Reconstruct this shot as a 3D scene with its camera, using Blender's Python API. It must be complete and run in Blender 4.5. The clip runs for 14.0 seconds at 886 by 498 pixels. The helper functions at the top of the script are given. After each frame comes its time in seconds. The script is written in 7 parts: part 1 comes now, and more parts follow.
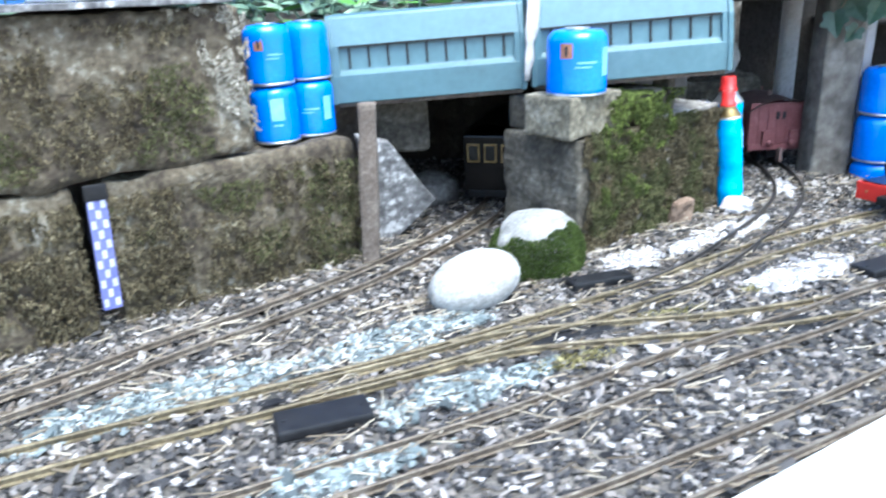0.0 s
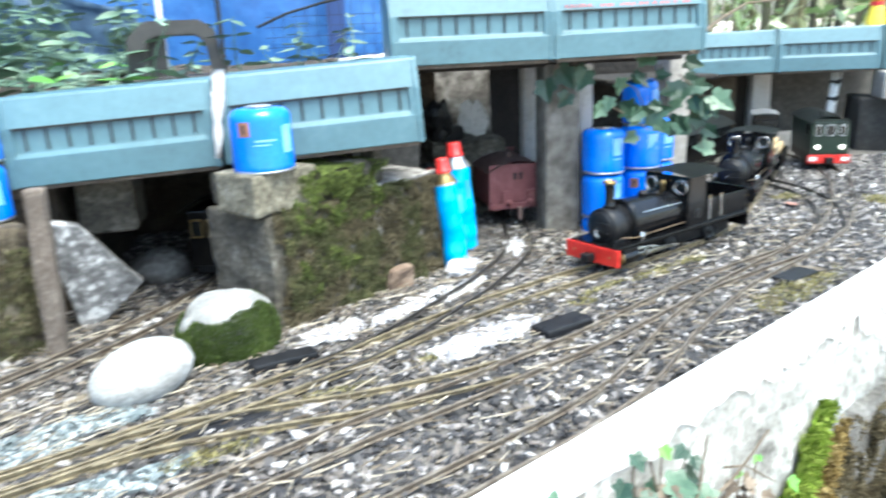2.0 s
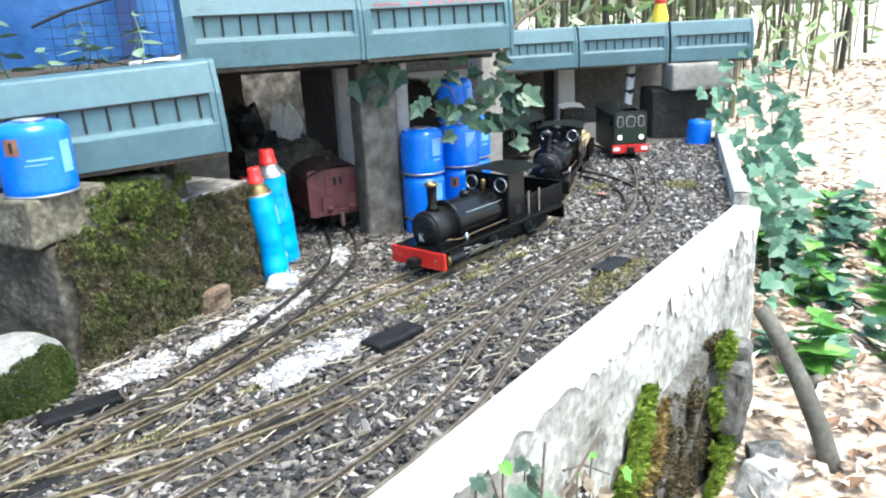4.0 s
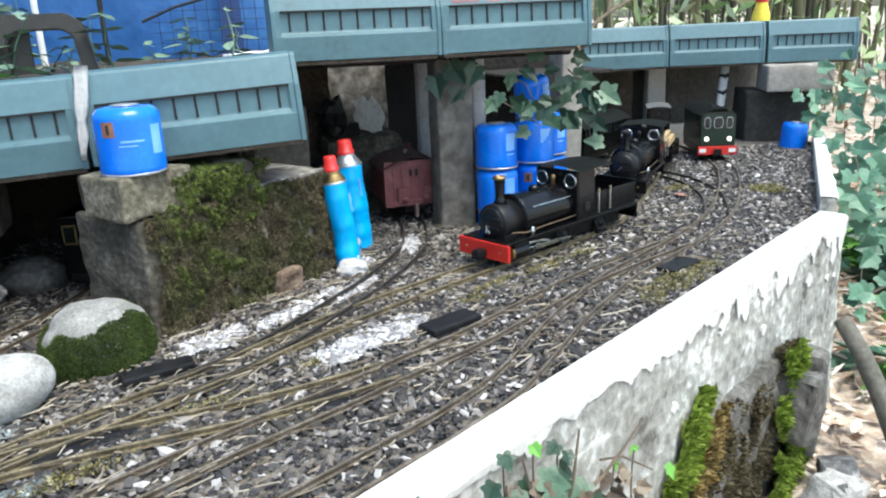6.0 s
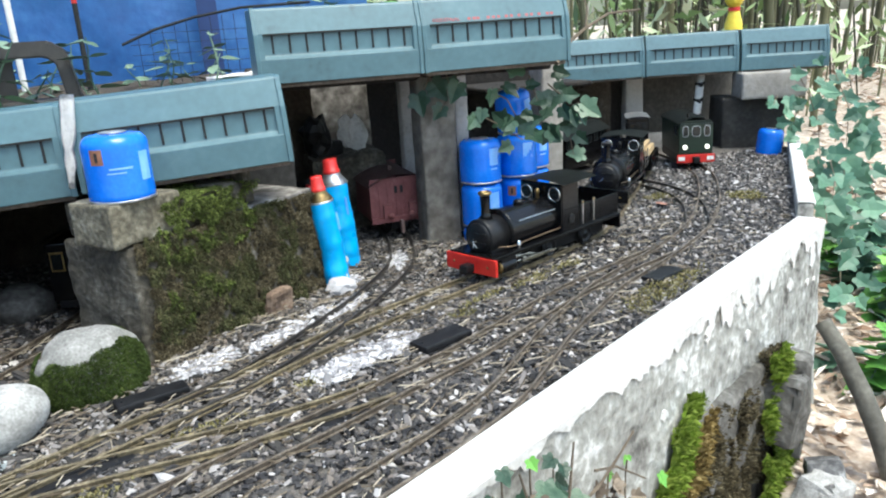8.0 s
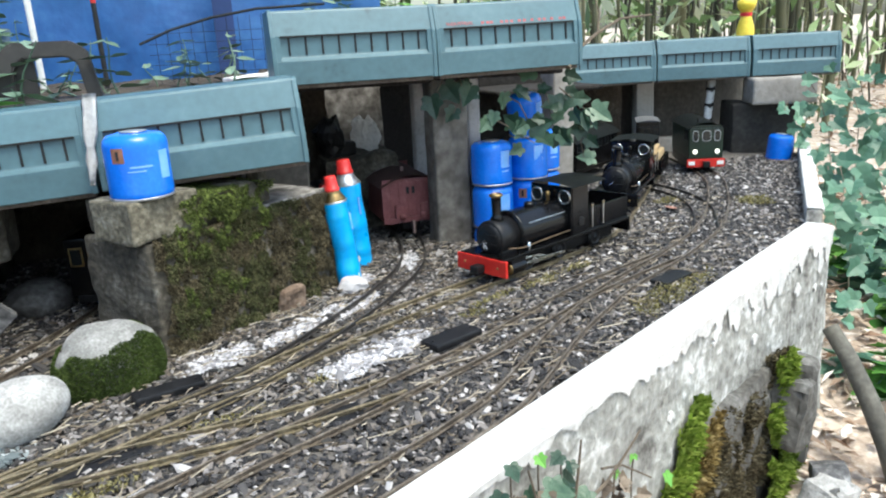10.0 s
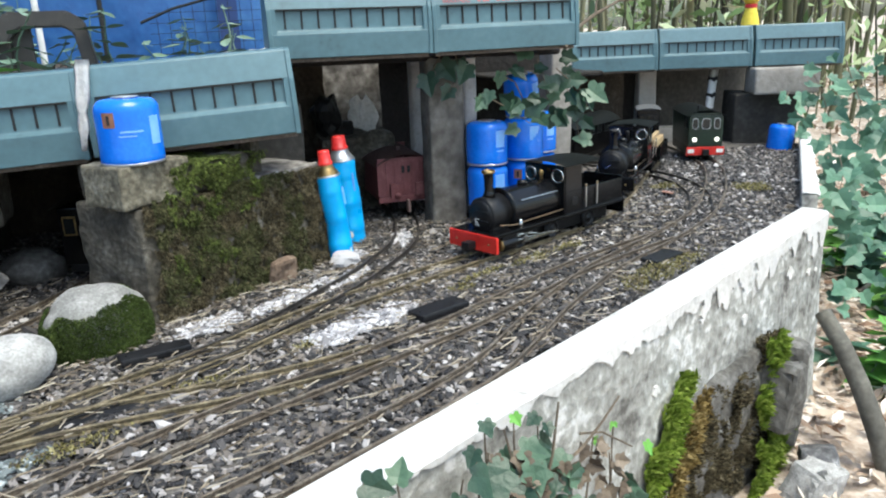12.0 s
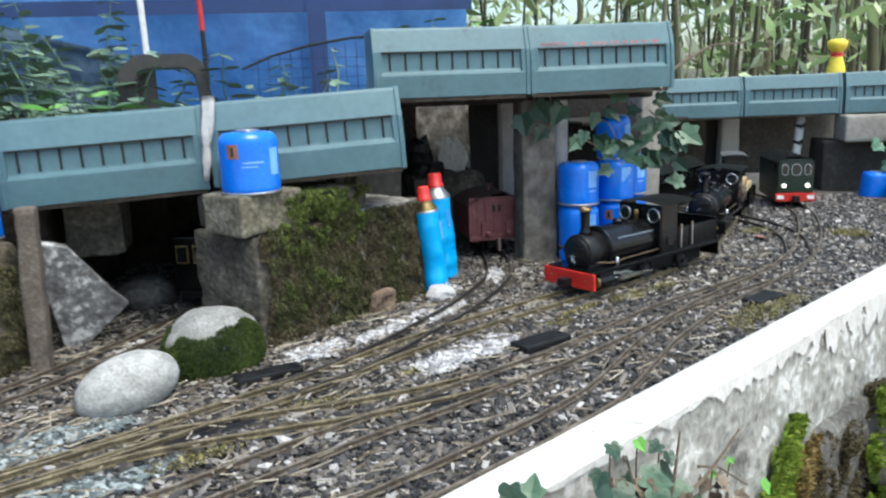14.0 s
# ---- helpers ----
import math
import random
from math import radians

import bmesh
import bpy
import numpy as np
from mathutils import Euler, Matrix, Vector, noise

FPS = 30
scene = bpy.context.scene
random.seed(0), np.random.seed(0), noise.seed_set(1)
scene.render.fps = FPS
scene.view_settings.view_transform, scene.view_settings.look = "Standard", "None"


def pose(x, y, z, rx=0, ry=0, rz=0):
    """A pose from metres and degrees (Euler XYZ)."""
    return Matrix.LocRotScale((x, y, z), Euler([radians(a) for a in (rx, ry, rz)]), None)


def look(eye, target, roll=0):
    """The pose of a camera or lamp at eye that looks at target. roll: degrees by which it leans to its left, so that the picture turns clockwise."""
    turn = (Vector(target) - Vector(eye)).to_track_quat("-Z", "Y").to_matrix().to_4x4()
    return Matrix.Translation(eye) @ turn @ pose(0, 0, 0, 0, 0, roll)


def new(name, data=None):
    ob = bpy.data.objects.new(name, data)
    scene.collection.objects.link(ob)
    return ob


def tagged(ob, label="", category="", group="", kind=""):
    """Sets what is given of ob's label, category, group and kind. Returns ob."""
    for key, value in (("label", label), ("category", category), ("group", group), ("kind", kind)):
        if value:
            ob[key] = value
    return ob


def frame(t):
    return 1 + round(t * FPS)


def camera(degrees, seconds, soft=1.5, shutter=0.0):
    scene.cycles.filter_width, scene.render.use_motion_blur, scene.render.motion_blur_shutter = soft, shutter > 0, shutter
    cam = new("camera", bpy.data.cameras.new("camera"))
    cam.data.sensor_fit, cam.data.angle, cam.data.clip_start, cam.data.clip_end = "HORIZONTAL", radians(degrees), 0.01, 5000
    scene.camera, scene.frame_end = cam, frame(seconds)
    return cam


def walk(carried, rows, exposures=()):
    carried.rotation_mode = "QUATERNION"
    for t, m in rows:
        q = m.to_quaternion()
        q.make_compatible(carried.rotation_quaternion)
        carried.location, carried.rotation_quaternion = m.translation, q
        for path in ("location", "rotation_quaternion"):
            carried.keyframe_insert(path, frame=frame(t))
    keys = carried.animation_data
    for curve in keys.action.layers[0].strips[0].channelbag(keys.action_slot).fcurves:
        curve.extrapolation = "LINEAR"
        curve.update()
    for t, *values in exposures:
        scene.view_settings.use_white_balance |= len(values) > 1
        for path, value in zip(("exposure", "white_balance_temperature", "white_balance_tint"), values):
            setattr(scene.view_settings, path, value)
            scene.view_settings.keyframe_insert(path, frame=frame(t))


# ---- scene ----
cam = camera(61.4, 14.0, 2.1, 0.5)
PATH = [
    (0, (0.068, 0.111, 0.376), (0.066, 1.995, -0.293), -2.4),
    (0.5, (0.161, 0.102, 0.387), (0.163, 2.0, -0.244), -2.1),
    (1, (0.229, 0.09, 0.387), (0.288, 1.983, -0.257), -2.8),
    (1.5, (0.282, 0.083, 0.396), (0.438, 1.983, -0.208), -2.9),
    (2, (0.324, 0.108, 0.398), (0.652, 2.0, -0.161), -2.7),
    (2.5, (0.354, 0.146, 0.411), (0.992, 1.958, -0.145), -1.8),
    (2.7, (0.365, 0.149, 0.409), (1.039, 1.942, -0.165), -2.0),
    (4.8, (0.339, 0.16, 0.397), (1.113, 1.908, -0.188), -2.9),
    (5, (0.347, 0.151, 0.395), (1.088, 1.916, -0.186), -2.9),
    (5.5, (0.379, 0.12, 0.392), (1.031, 1.921, -0.184), -2.6),
    (6, (0.378, 0.114, 0.395), (0.906, 1.954, -0.184), -2.6),
    (6.5, (0.374, 0.114, 0.4), (0.908, 1.956, -0.167), -3.0),
    (7, (0.363, 0.108, 0.407), (0.893, 1.959, -0.136), -3.5),
    (7.5, (0.362, 0.105, 0.411), (0.909, 1.951, -0.128), -3.8),
    (8, (0.367, 0.107, 0.408), (0.944, 1.94, -0.147), -3.8),
    (10.3, (0.357, 0.084, 0.413), (0.912, 1.925, -0.137), -3.2),
    (10.5, (0.365, 0.077, 0.408), (0.936, 1.919, -0.122), -3.0),
    (11, (0.38, 0.07, 0.394), (0.95, 1.907, -0.154), -3.4),
    (11.5, (0.381, 0.07, 0.381), (0.937, 1.906, -0.186), -2.9),
    (12, (0.376, 0.073, 0.379), (0.915, 1.916, -0.181), -2.4),
    (12.5, (0.357, 0.079, 0.371), (0.887, 1.935, -0.151), -3.5),
    (13, (0.312, 0.098, 0.341), (0.797, 1.966, -0.185), -3.9),
    (13.5, (0.315, 0.097, 0.341), (0.775, 1.981, -0.144), -2.7),
    (14, (0.311, 0.066, 0.36), (0.706, 1.981, -0.062), -2.3),
]
EXPOSURES = [(0.0, 2.18, 5600, 1), (1.5, 2.24, 5980, -2), (2.5, 2.2, 6150, -1), (5.0, 1.55, 6280, 0), (6.5, 1.34, 6300, 0), (8.0, 1.34, 6320, 0), (11.0, 1.25, 6400, 1), (14.0, 1.1, 6320, 0)]
walk(cam, [(t, look(eye, target, roll)) for t, eye, target, roll in PATH], EXPOSURES)

# ---- world and sun: daylight under trees ----
SUN_EL, SUN_AZ = 66.0, 150.0
world = bpy.data.worlds.new("world")
scene.world = world
world.use_nodes = True
wn = world.node_tree.nodes
sky = wn.new("ShaderNodeTexSky")
sky.sky_type, sky.sun_disc = "NISHITA", False
sky.sun_elevation, sky.sun_rotation = radians(SUN_EL), radians(SUN_AZ)
sky.air_density, sky.dust_density = 1.0, 3.0
wn["Background"].inputs[1].default_value = 0.15
world.node_tree.links.new(sky.outputs[0], wn["Background"].inputs[0])
sun = new("sun", bpy.data.lights.new("sun", "SUN"))
sun.data.energy, sun.data.angle, sun.data.color = 1.5, radians(35), (1.0, 0.96, 0.88)
_d = Vector((math.sin(radians(SUN_AZ)) * math.cos(radians(SUN_EL)), math.cos(radians(SUN_AZ)) * math.cos(radians(SUN_EL)), math.sin(radians(SUN_EL))))
sun.matrix_world = look(_d * 20, (0, 0, 0))

# ---- materials ----


def mat(name, stops, scale=20.0, detail=8.0, rough=0.8, metal=0.0, bump=0.3, bscale=None, fine=None, island=0.0, objvar=0.0, rvar=0.1, dist=0.004, spec=0.5):
    """A noise-driven surface. stops: (position, colour) of the ramp; fine: scale of a second, finer grain; island, objvar: how far pieces differ."""
    m = bpy.data.materials.new(name)
    m.use_nodes = True
    nt = m.node_tree
    nd, lk = nt.nodes, nt.links.new
    b = nd["Principled BSDF"]
    tc = nd.new("ShaderNodeTexCoord")
    geo = nd.new("ShaderNodeNewGeometry")
    n1 = nd.new("ShaderNodeTexNoise")
    n1.inputs["Scale"].default_value, n1.inputs["Detail"].default_value = scale, detail
    n1.inputs["Roughness"].default_value = 0.62
    lk(geo.outputs["Position"], n1.inputs["Vector"])
    fac = n1.outputs["Fac"]
    if fine:
        n2 = nd.new("ShaderNodeTexNoise")
        n2.inputs["Scale"].default_value, n2.inputs["Detail"].default_value = fine, 4.0
        lk(geo.outputs["Position"], n2.inputs["Vector"])
        mx = nd.new("ShaderNodeMix")
        mx.inputs[0].default_value = 0.4
        lk(fac, mx.inputs[2])
        lk(n2.outputs["Fac"], mx.inputs[3])
        fac = mx.outputs[0]
    if island or objvar:
        src = geo.outputs["Random Per Island"]
        amt = island
        if objvar:
            oi = nd.new("ShaderNodeObjectInfo")
            src, amt = oi.outputs["Random"], objvar
        mx = nd.new("ShaderNodeMix")
        mx.inputs[0].default_value = amt
        lk(fac, mx.inputs[2])
        lk(src, mx.inputs[3])
        fac = mx.outputs[0]
    rp = nd.new("ShaderNodeValToRGB")
    el = rp.color_ramp.elements
    while len(el) > 1:
        el.remove(el[-1])
    el[0].position, el[0].color = stops[0][0], (*stops[0][1], 1)
    for p, c in stops[1:]:
        e = el.new(p)
        e.color = (*c, 1)
    lk(fac, rp.inputs[0])
    lk(rp.outputs[0], b.inputs["Base Color"])
    b.inputs["Metallic"].default_value = metal
    b.inputs["Specular IOR Level"].default_value = spec
    mr = nd.new("ShaderNodeMapRange")
    mr.inputs[3].default_value, mr.inputs[4].default_value = max(0.03, rough - rvar), min(1.0, rough + rvar)
    lk(n1.outputs["Fac"], mr.inputs[0])
    lk(mr.outputs[0], b.inputs["Roughness"])
    if bump:
        n3 = nd.new("ShaderNodeTexNoise")
        n3.inputs["Scale"].default_value, n3.inputs["Detail"].default_value = bscale or scale * 4, 6.0
        lk(geo.outputs["Position"], n3.inputs["Vector"])
        bp = nd.new("ShaderNodeBump")
        bp.inputs["Strength"].default_value, bp.inputs["Distance"].default_value = bump, dist
        lk(n3.outputs["Fac"], bp.inputs["Height"])
        lk(bp.outputs[0], b.inputs["Normal"])
    return m


def grey(v, w=0.0):
    return (v + w, v, v - w)


M = {}
M["bed"] = mat("bed_grit", [(0.3, (0.035, 0.03, 0.027)), (0.5, (0.10, 0.09, 0.08)), (0.7, (0.2, 0.185, 0.17))], 60, fine=400, bump=0.9, bscale=250, rough=0.95)
M["stone"] = mat("ballast_stone", [(0.18, (0.016, 0.015, 0.015)), (0.38, (0.045, 0.041, 0.040)), (0.54, (0.098, 0.089, 0.084)), (0.66, (0.13, 0.104, 0.082)), (0.76, (0.16, 0.147, 0.138)), (0.89, (0.33, 0.31, 0.30))], 14, island=0.85, bump=0.4, bscale=600, rough=0.85, dist=0.001)
M["coal"] = mat("dark_chippings", [(0.15, (0.012, 0.011, 0.012)), (0.42, (0.034, 0.032, 0.034)), (0.60, (0.078, 0.072, 0.070)), (0.72, (0.14, 0.118, 0.10)), (0.84, (0.24, 0.22, 0.21)), (0.93, (0.46, 0.44, 0.43))], 14, island=0.88, bump=0.4, bscale=600, rough=0.7, dist=0.001)
M["chalk"] = mat("white_chippings", [(0.15, (0.13, 0.125, 0.13)), (0.4, (0.30, 0.29, 0.30)), (0.8, (0.55, 0.54, 0.55))], 14, island=0.7, bump=0.4, bscale=500, rough=0.9, dist=0.001)
M["bluechip"] = mat("blue_grey_chippings", [(0.15, (0.040, 0.048, 0.051)), (0.45, (0.125, 0.150, 0.154)), (0.68, (0.22, 0.25, 0.252)), (0.85, (0.38, 0.41, 0.41))], 14, island=0.8, bump=0.4, bscale=500, rough=0.85, dist=0.001)
M["straw"] = mat("dry_straw", [(0.2, (0.055, 0.040, 0.026)), (0.45, (0.15, 0.118, 0.082)), (0.65, (0.26, 0.22, 0.165)), (0.85, (0.42, 0.37, 0.29))], 30, island=0.75, bump=0, rough=0.9)
M["brass"] = mat("weathered_brass_rail", [(0.3, (0.034, 0.028, 0.018)), (0.46, (0.10, 0.080, 0.048)), (0.58, (0.185, 0.15, 0.092)), (0.72, (0.31, 0.265, 0.175))], 40, fine=260, rough=0.5, metal=0.2, bump=0.1, bscale=500, dist=0.0005)
M["rail"] = mat("rusty_steel_rail", [(0.3, (0.05, 0.038, 0.028)), (0.5, (0.13, 0.105, 0.082)), (0.7, (0.27, 0.24, 0.20))], 45, fine=300, rough=0.5, metal=0.4, bump=0.1, bscale=500, dist=0.0005)
M["rail_dark"] = mat("dark_steel_rail", [(0.3, (0.018, 0.016, 0.015)), (0.5, (0.04, 0.035, 0.032)), (0.7, (0.085, 0.075, 0.068))], 45, fine=300, rough=0.5, metal=0.3, bump=0.1, bscale=500, dist=0.0005)
M["sleeper"] = mat("dark_sleeper", [(0.3, (0.012, 0.011, 0.01)), (0.7, (0.05, 0.045, 0.04))], 80, rough=0.75, bump=0.3, bscale=500, dist=0.001)
M["pad"] = mat("black_plastic", [(0.3, (0.005, 0.005, 0.006)), (0.7, (0.016, 0.016, 0.018))], 60, rough=0.5, spec=0.3, bump=0.15, bscale=700, dist=0.0005)
M["block"] = mat("lichened_concrete", [(0.36, (0.016, 0.012, 0.008)), (0.44, (0.045, 0.034, 0.022)), (0.51, (0.082, 0.066, 0.043)), (0.58, (0.125, 0.108, 0.078)), (0.65, (0.25, 0.235, 0.20)), (0.74, (0.46, 0.44, 0.40))], 11, fine=110, bump=1.0, bscale=90, rough=0.95, dist=0.006)
M["cap"] = mat("pale_lichened_concrete", [(0.36, (0.05, 0.043, 0.03)), (0.47, (0.11, 0.098, 0.07)), (0.56, (0.20, 0.182, 0.135)), (0.66, (0.33, 0.31, 0.255)), (0.76, (0.45, 0.43, 0.38))], 18, fine=130, bump=0.9, bscale=120, rough=0.95, dist=0.004)
M["stain_brown"] = mat("brown_stain", [(0.34, (0.07, 0.045, 0.03)), (0.5, (0.17, 0.115, 0.08)), (0.68, (0.30, 0.225, 0.17))], 30, fine=160, bump=0.7, bscale=120, rough=0.95, dist=0.003)
M["block_grey"] = mat("grey_concrete", [(0.36, (0.028, 0.024, 0.018)), (0.47, (0.062, 0.055, 0.042)), (0.57, (0.12, 0.108, 0.087)), (0.66, (0.22, 0.205, 0.178)), (0.76, (0.37, 0.35, 0.31))], 16, fine=120, bump=0.9, bscale=120, rough=0.95, dist=0.004)
M["dead_moss"] = mat("brown_moss", [(0.30, (0.022, 0.018, 0.011)), (0.45, (0.065, 0.053, 0.032)), (0.57, (0.125, 0.106, 0.064)), (0.70, (0.25, 0.22, 0.15))], 26, fine=170, island=0.25, bump=0, rough=1.0, spec=0.1)
M["moss"] = mat("green_moss", [(0.30, (0.014, 0.018, 0.007)), (0.43, (0.045, 0.055, 0.018)), (0.53, (0.085, 0.108, 0.03)), (0.66, (0.185, 0.23, 0.06))], 26, fine=210, island=0.22, bump=0, rough=1.0, spec=0.1)
M["dark_moss"] = mat("dull_moss", [(0.30, (0.020, 0.022, 0.011)), (0.45, (0.054, 0.056, 0.026)), (0.57, (0.095, 0.098, 0.044)), (0.70, (0.17, 0.168, 0.085))], 28, fine=180, island=0.25, bump=0, rough=1.0, spec=0.1)
M["yellow_moss"] = mat("yellow_moss", [(0.3, (0.07, 0.06, 0.022)), (0.45, (0.15, 0.13, 0.052)), (0.58, (0.24, 0.215, 0.10)), (0.7, (0.34, 0.31, 0.17))], 34, fine=180, island=0.35, bump=0, rough=1.0, spec=0.1)
M["post"] = mat("weathered_wood", [(0.3, (0.06, 0.045, 0.036)), (0.5, (0.115, 0.092, 0.075)), (0.7, (0.19, 0.16, 0.135))], 25, fine=200, bump=0.5, bscale=160, rough=0.9)
M["stained_wall"] = mat("stained_back_wall", [(0.34, (0.03, 0.027, 0.022)), (0.44, (0.11, 0.10, 0.09)), (0.52, (0.22, 0.205, 0.19)), (0.60, (0.34, 0.325, 0.305)), (0.66, (0.58, 0.57, 0.55))], 12, fine=50, bump=0.6, bscale=90, rough=0.9)
M["pillar"] = mat("stained_grey_concrete", [(0.30, (0.035, 0.030, 0.025)), (0.44, (0.095, 0.086, 0.074)), (0.56, (0.175, 0.162, 0.143)), (0.68, (0.28, 0.265, 0.24)), (0.78, (0.42, 0.40, 0.37))], 6, fine=45, bump=0.45, bscale=90, rough=0.9)
M["brown_leaf"] = mat("withered_leaf", [(0.25, (0.06, 0.042, 0.028)), (0.5, (0.13, 0.10, 0.07)), (0.75, (0.26, 0.21, 0.16))], 15, objvar=0.5, rough=0.8, bump=0)
M["concrete"] = mat("smooth_concrete", [(0.25, (0.13, 0.12, 0.105)), (0.5, (0.27, 0.25, 0.225)), (0.75, (0.42, 0.4, 0.37))], 6, fine=60, bump=0.35, bscale=120, rough=0.9)
M["teal"] = mat("teal_plastic", [(0.30, (0.045, 0.085, 0.098)), (0.40, (0.064, 0.126, 0.150)), (0.55, (0.074, 0.147, 0.176)), (0.66, (0.088, 0.165, 0.192)), (0.76, (0.14, 0.21, 0.225))], 9, fine=90, rough=0.42, bump=0.1, bscale=260, dist=0.0008)
# flat black: painted shade of the planter slots, also real black wires and marks
M["slot"] = mat("black_and_slot_shade", [(0.3, (0.008, 0.010, 0.011)), (0.7, (0.02, 0.022, 0.024))], 60, rough=0.9, bump=0)
M["blue"] = mat("blue_enamel", [(0.25, (0.006, 0.125, 0.62)), (0.5, (0.010, 0.165, 0.76)), (0.75, (0.025, 0.23, 0.86))], 20, fine=200, rough=0.2, rvar=0.08, bump=0.08, bscale=120, dist=0.0008)
M["pale_blue"] = mat("faded_blue_print", [(0.3, (0.12, 0.36, 0.85)), (0.7, (0.25, 0.5, 0.92))], 60, rough=0.35, bump=0)
M["orange"] = mat("faded_orange_print", [(0.3, (0.16, 0.07, 0.045)), (0.7, (0.34, 0.16, 0.09))], 80, rough=0.5, bump=0)
M["tin"] = mat("tin_rim", [(0.3, (0.35, 0.36, 0.38)), (0.7, (0.6, 0.62, 0.65))], 80, rough=0.35, metal=0.8, bump=0.05)
M["cyan"] = mat("cyan_enamel", [(0.3, (0.008, 0.30, 0.72)), (0.6, (0.015, 0.38, 0.82)), (0.8, (0.05, 0.48, 0.88))], 30, fine=200, rough=0.3, bump=0.05)
M["red"] = mat("red_plastic", [(0.3, (0.5, 0.018, 0.02)), (0.7, (0.7, 0.04, 0.035))], 60, rough=0.4, bump=0)
M["buffer_red"] = mat("red_paint", [(0.3, (0.42, 0.012, 0.01)), (0.7, (0.6, 0.03, 0.02))], 60, rough=0.4, bump=0.05)
M["gold"] = mat("tarnished_brass", [(0.3, (0.16, 0.105, 0.04)), (0.7, (0.36, 0.26, 0.12))], 80, rough=0.4, metal=0.9, bump=0.05)
M["chrome"] = mat("bright_steel", [(0.3, (0.45, 0.45, 0.45)), (0.7, (0.75, 0.75, 0.74))], 80, rough=0.22, metal=1.0, bump=0)
M["black"] = mat("black_paint", [(0.3, (0.0022, 0.0022, 0.0025)), (0.7, (0.006, 0.006, 0.0068))], 50, fine=300, rough=0.2, rvar=0.07, spec=0.32, bump=0.05, bscale=300, dist=0.0005)
M["soot"] = mat("sooty_iron", [(0.3, (0.004, 0.004, 0.0045)), (0.7, (0.013, 0.013, 0.0145))], 80, fine=300, rough=0.38, spec=0.28, metal=0.0, bump=0.1)
M["roof_dark"] = mat("dark_roof_felt", [(0.3, (0.006, 0.0075, 0.006)), (0.7, (0.018, 0.020, 0.018))], 60, rough=0.5, spec=0.25, bump=0.1)
M["white"] = mat("white_paint", [(0.3, (0.6, 0.6, 0.58)), (0.7, (0.8, 0.8, 0.78))], 60, rough=0.6, bump=0.05)
M["maroon"] = mat("maroon_paint", [(0.3, (0.11, 0.030, 0.032)), (0.5, (0.16, 0.050, 0.052)), (0.7, (0.23, 0.095, 0.092))], 40, fine=250, rough=0.6, bump=0.1)
M["maroon_roof"] = mat("weathered_brown_roof", [(0.3, (0.10, 0.055, 0.048)), (0.7, (0.21, 0.145, 0.13))], 50, fine=250, rough=0.8, bump=0.2)
M["green"] = mat("dark_green_paint", [(0.3, (0.005, 0.014, 0.008)), (0.7, (0.011, 0.027, 0.016))], 50, rough=0.35, bump=0.03)
M["wood"] = mat("sawn_timber", [(0.3, (0.25, 0.17, 0.08)), (0.7, (0.48, 0.36, 0.2))], 90, rough=0.8, bump=0.2)
M["plank"] = mat("terracotta_plank", [(0.3, (0.18, 0.08, 0.06)), (0.7, (0.36, 0.19, 0.14))], 40, fine=200, rough=0.85, bump=0.2)
M["whitewall"] = mat("whitewashed_render", [(0.32, (0.34, 0.325, 0.30)), (0.42, (0.50, 0.49, 0.47)), (0.52, (0.575, 0.565, 0.555)), (0.7, (0.63, 0.62, 0.615))], 14, fine=120, rough=0.9, bump=0.3, bscale=120)
M["bright_moss"] = mat("bright_moss", [(0.3, (0.075, 0.12, 0.012)), (0.5, (0.15, 0.215, 0.03)), (0.7, (0.26, 0.33, 0.07))], 40, fine=180, island=0.4, bump=0, rough=1.0, spec=0.1)
M["dark_concrete"] = mat("dark_grey_concrete", [(0.3, (0.025, 0.023, 0.02)), (0.5, (0.06, 0.056, 0.05)), (0.7, (0.12, 0.112, 0.10))], 9, fine=70, bump=0.4, bscale=120, rough=0.9)
M["rust_moss"] = mat("rusty_moss", [(0.3, (0.09, 0.06, 0.02)), (0.5, (0.21, 0.15, 0.055)), (0.7, (0.34, 0.265, 0.12))], 40, fine=180, island=0.4, bump=0, rough=1.0, spec=0.1)
M["boulder_moss"] = mat("deep_green_moss", [(0.30, (0.012, 0.018, 0.006)), (0.45, (0.034, 0.050, 0.014)), (0.57, (0.062, 0.088, 0.024)), (0.70, (0.12, 0.155, 0.045))], 30, fine=180, island=0.25, bump=0, rough=1.0, spec=0.1)
M["lichen"] = mat("cream_lichen", [(0.30, (0.16, 0.145, 0.115)), (0.5, (0.36, 0.335, 0.28)), (0.7, (0.56, 0.53, 0.47))], 40, fine=180, island=0.35, bump=0, rough=1.0, spec=0.1)
M["render"] = mat("flaking_render", [(0.36, (0.09, 0.085, 0.077)), (0.42, (0.20, 0.196, 0.182)), (0.49, (0.285, 0.285, 0.265)), (0.545, (0.36, 0.36, 0.34)), (0.572, (0.52, 0.52, 0.51)), (0.70, (0.62, 0.62, 0.61))], 10, fine=60, rough=0.95, bump=1.0, bscale=60, dist=0.006)
M["boulder_white"] = mat("pale_granite", [(0.3, (0.14, 0.137, 0.13)), (0.47, (0.29, 0.285, 0.275)), (0.58, (0.40, 0.395, 0.385)), (0.72, (0.55, 0.545, 0.535))], 45, fine=300, rough=0.85, bump=0.3, bscale=200, dist=0.002)
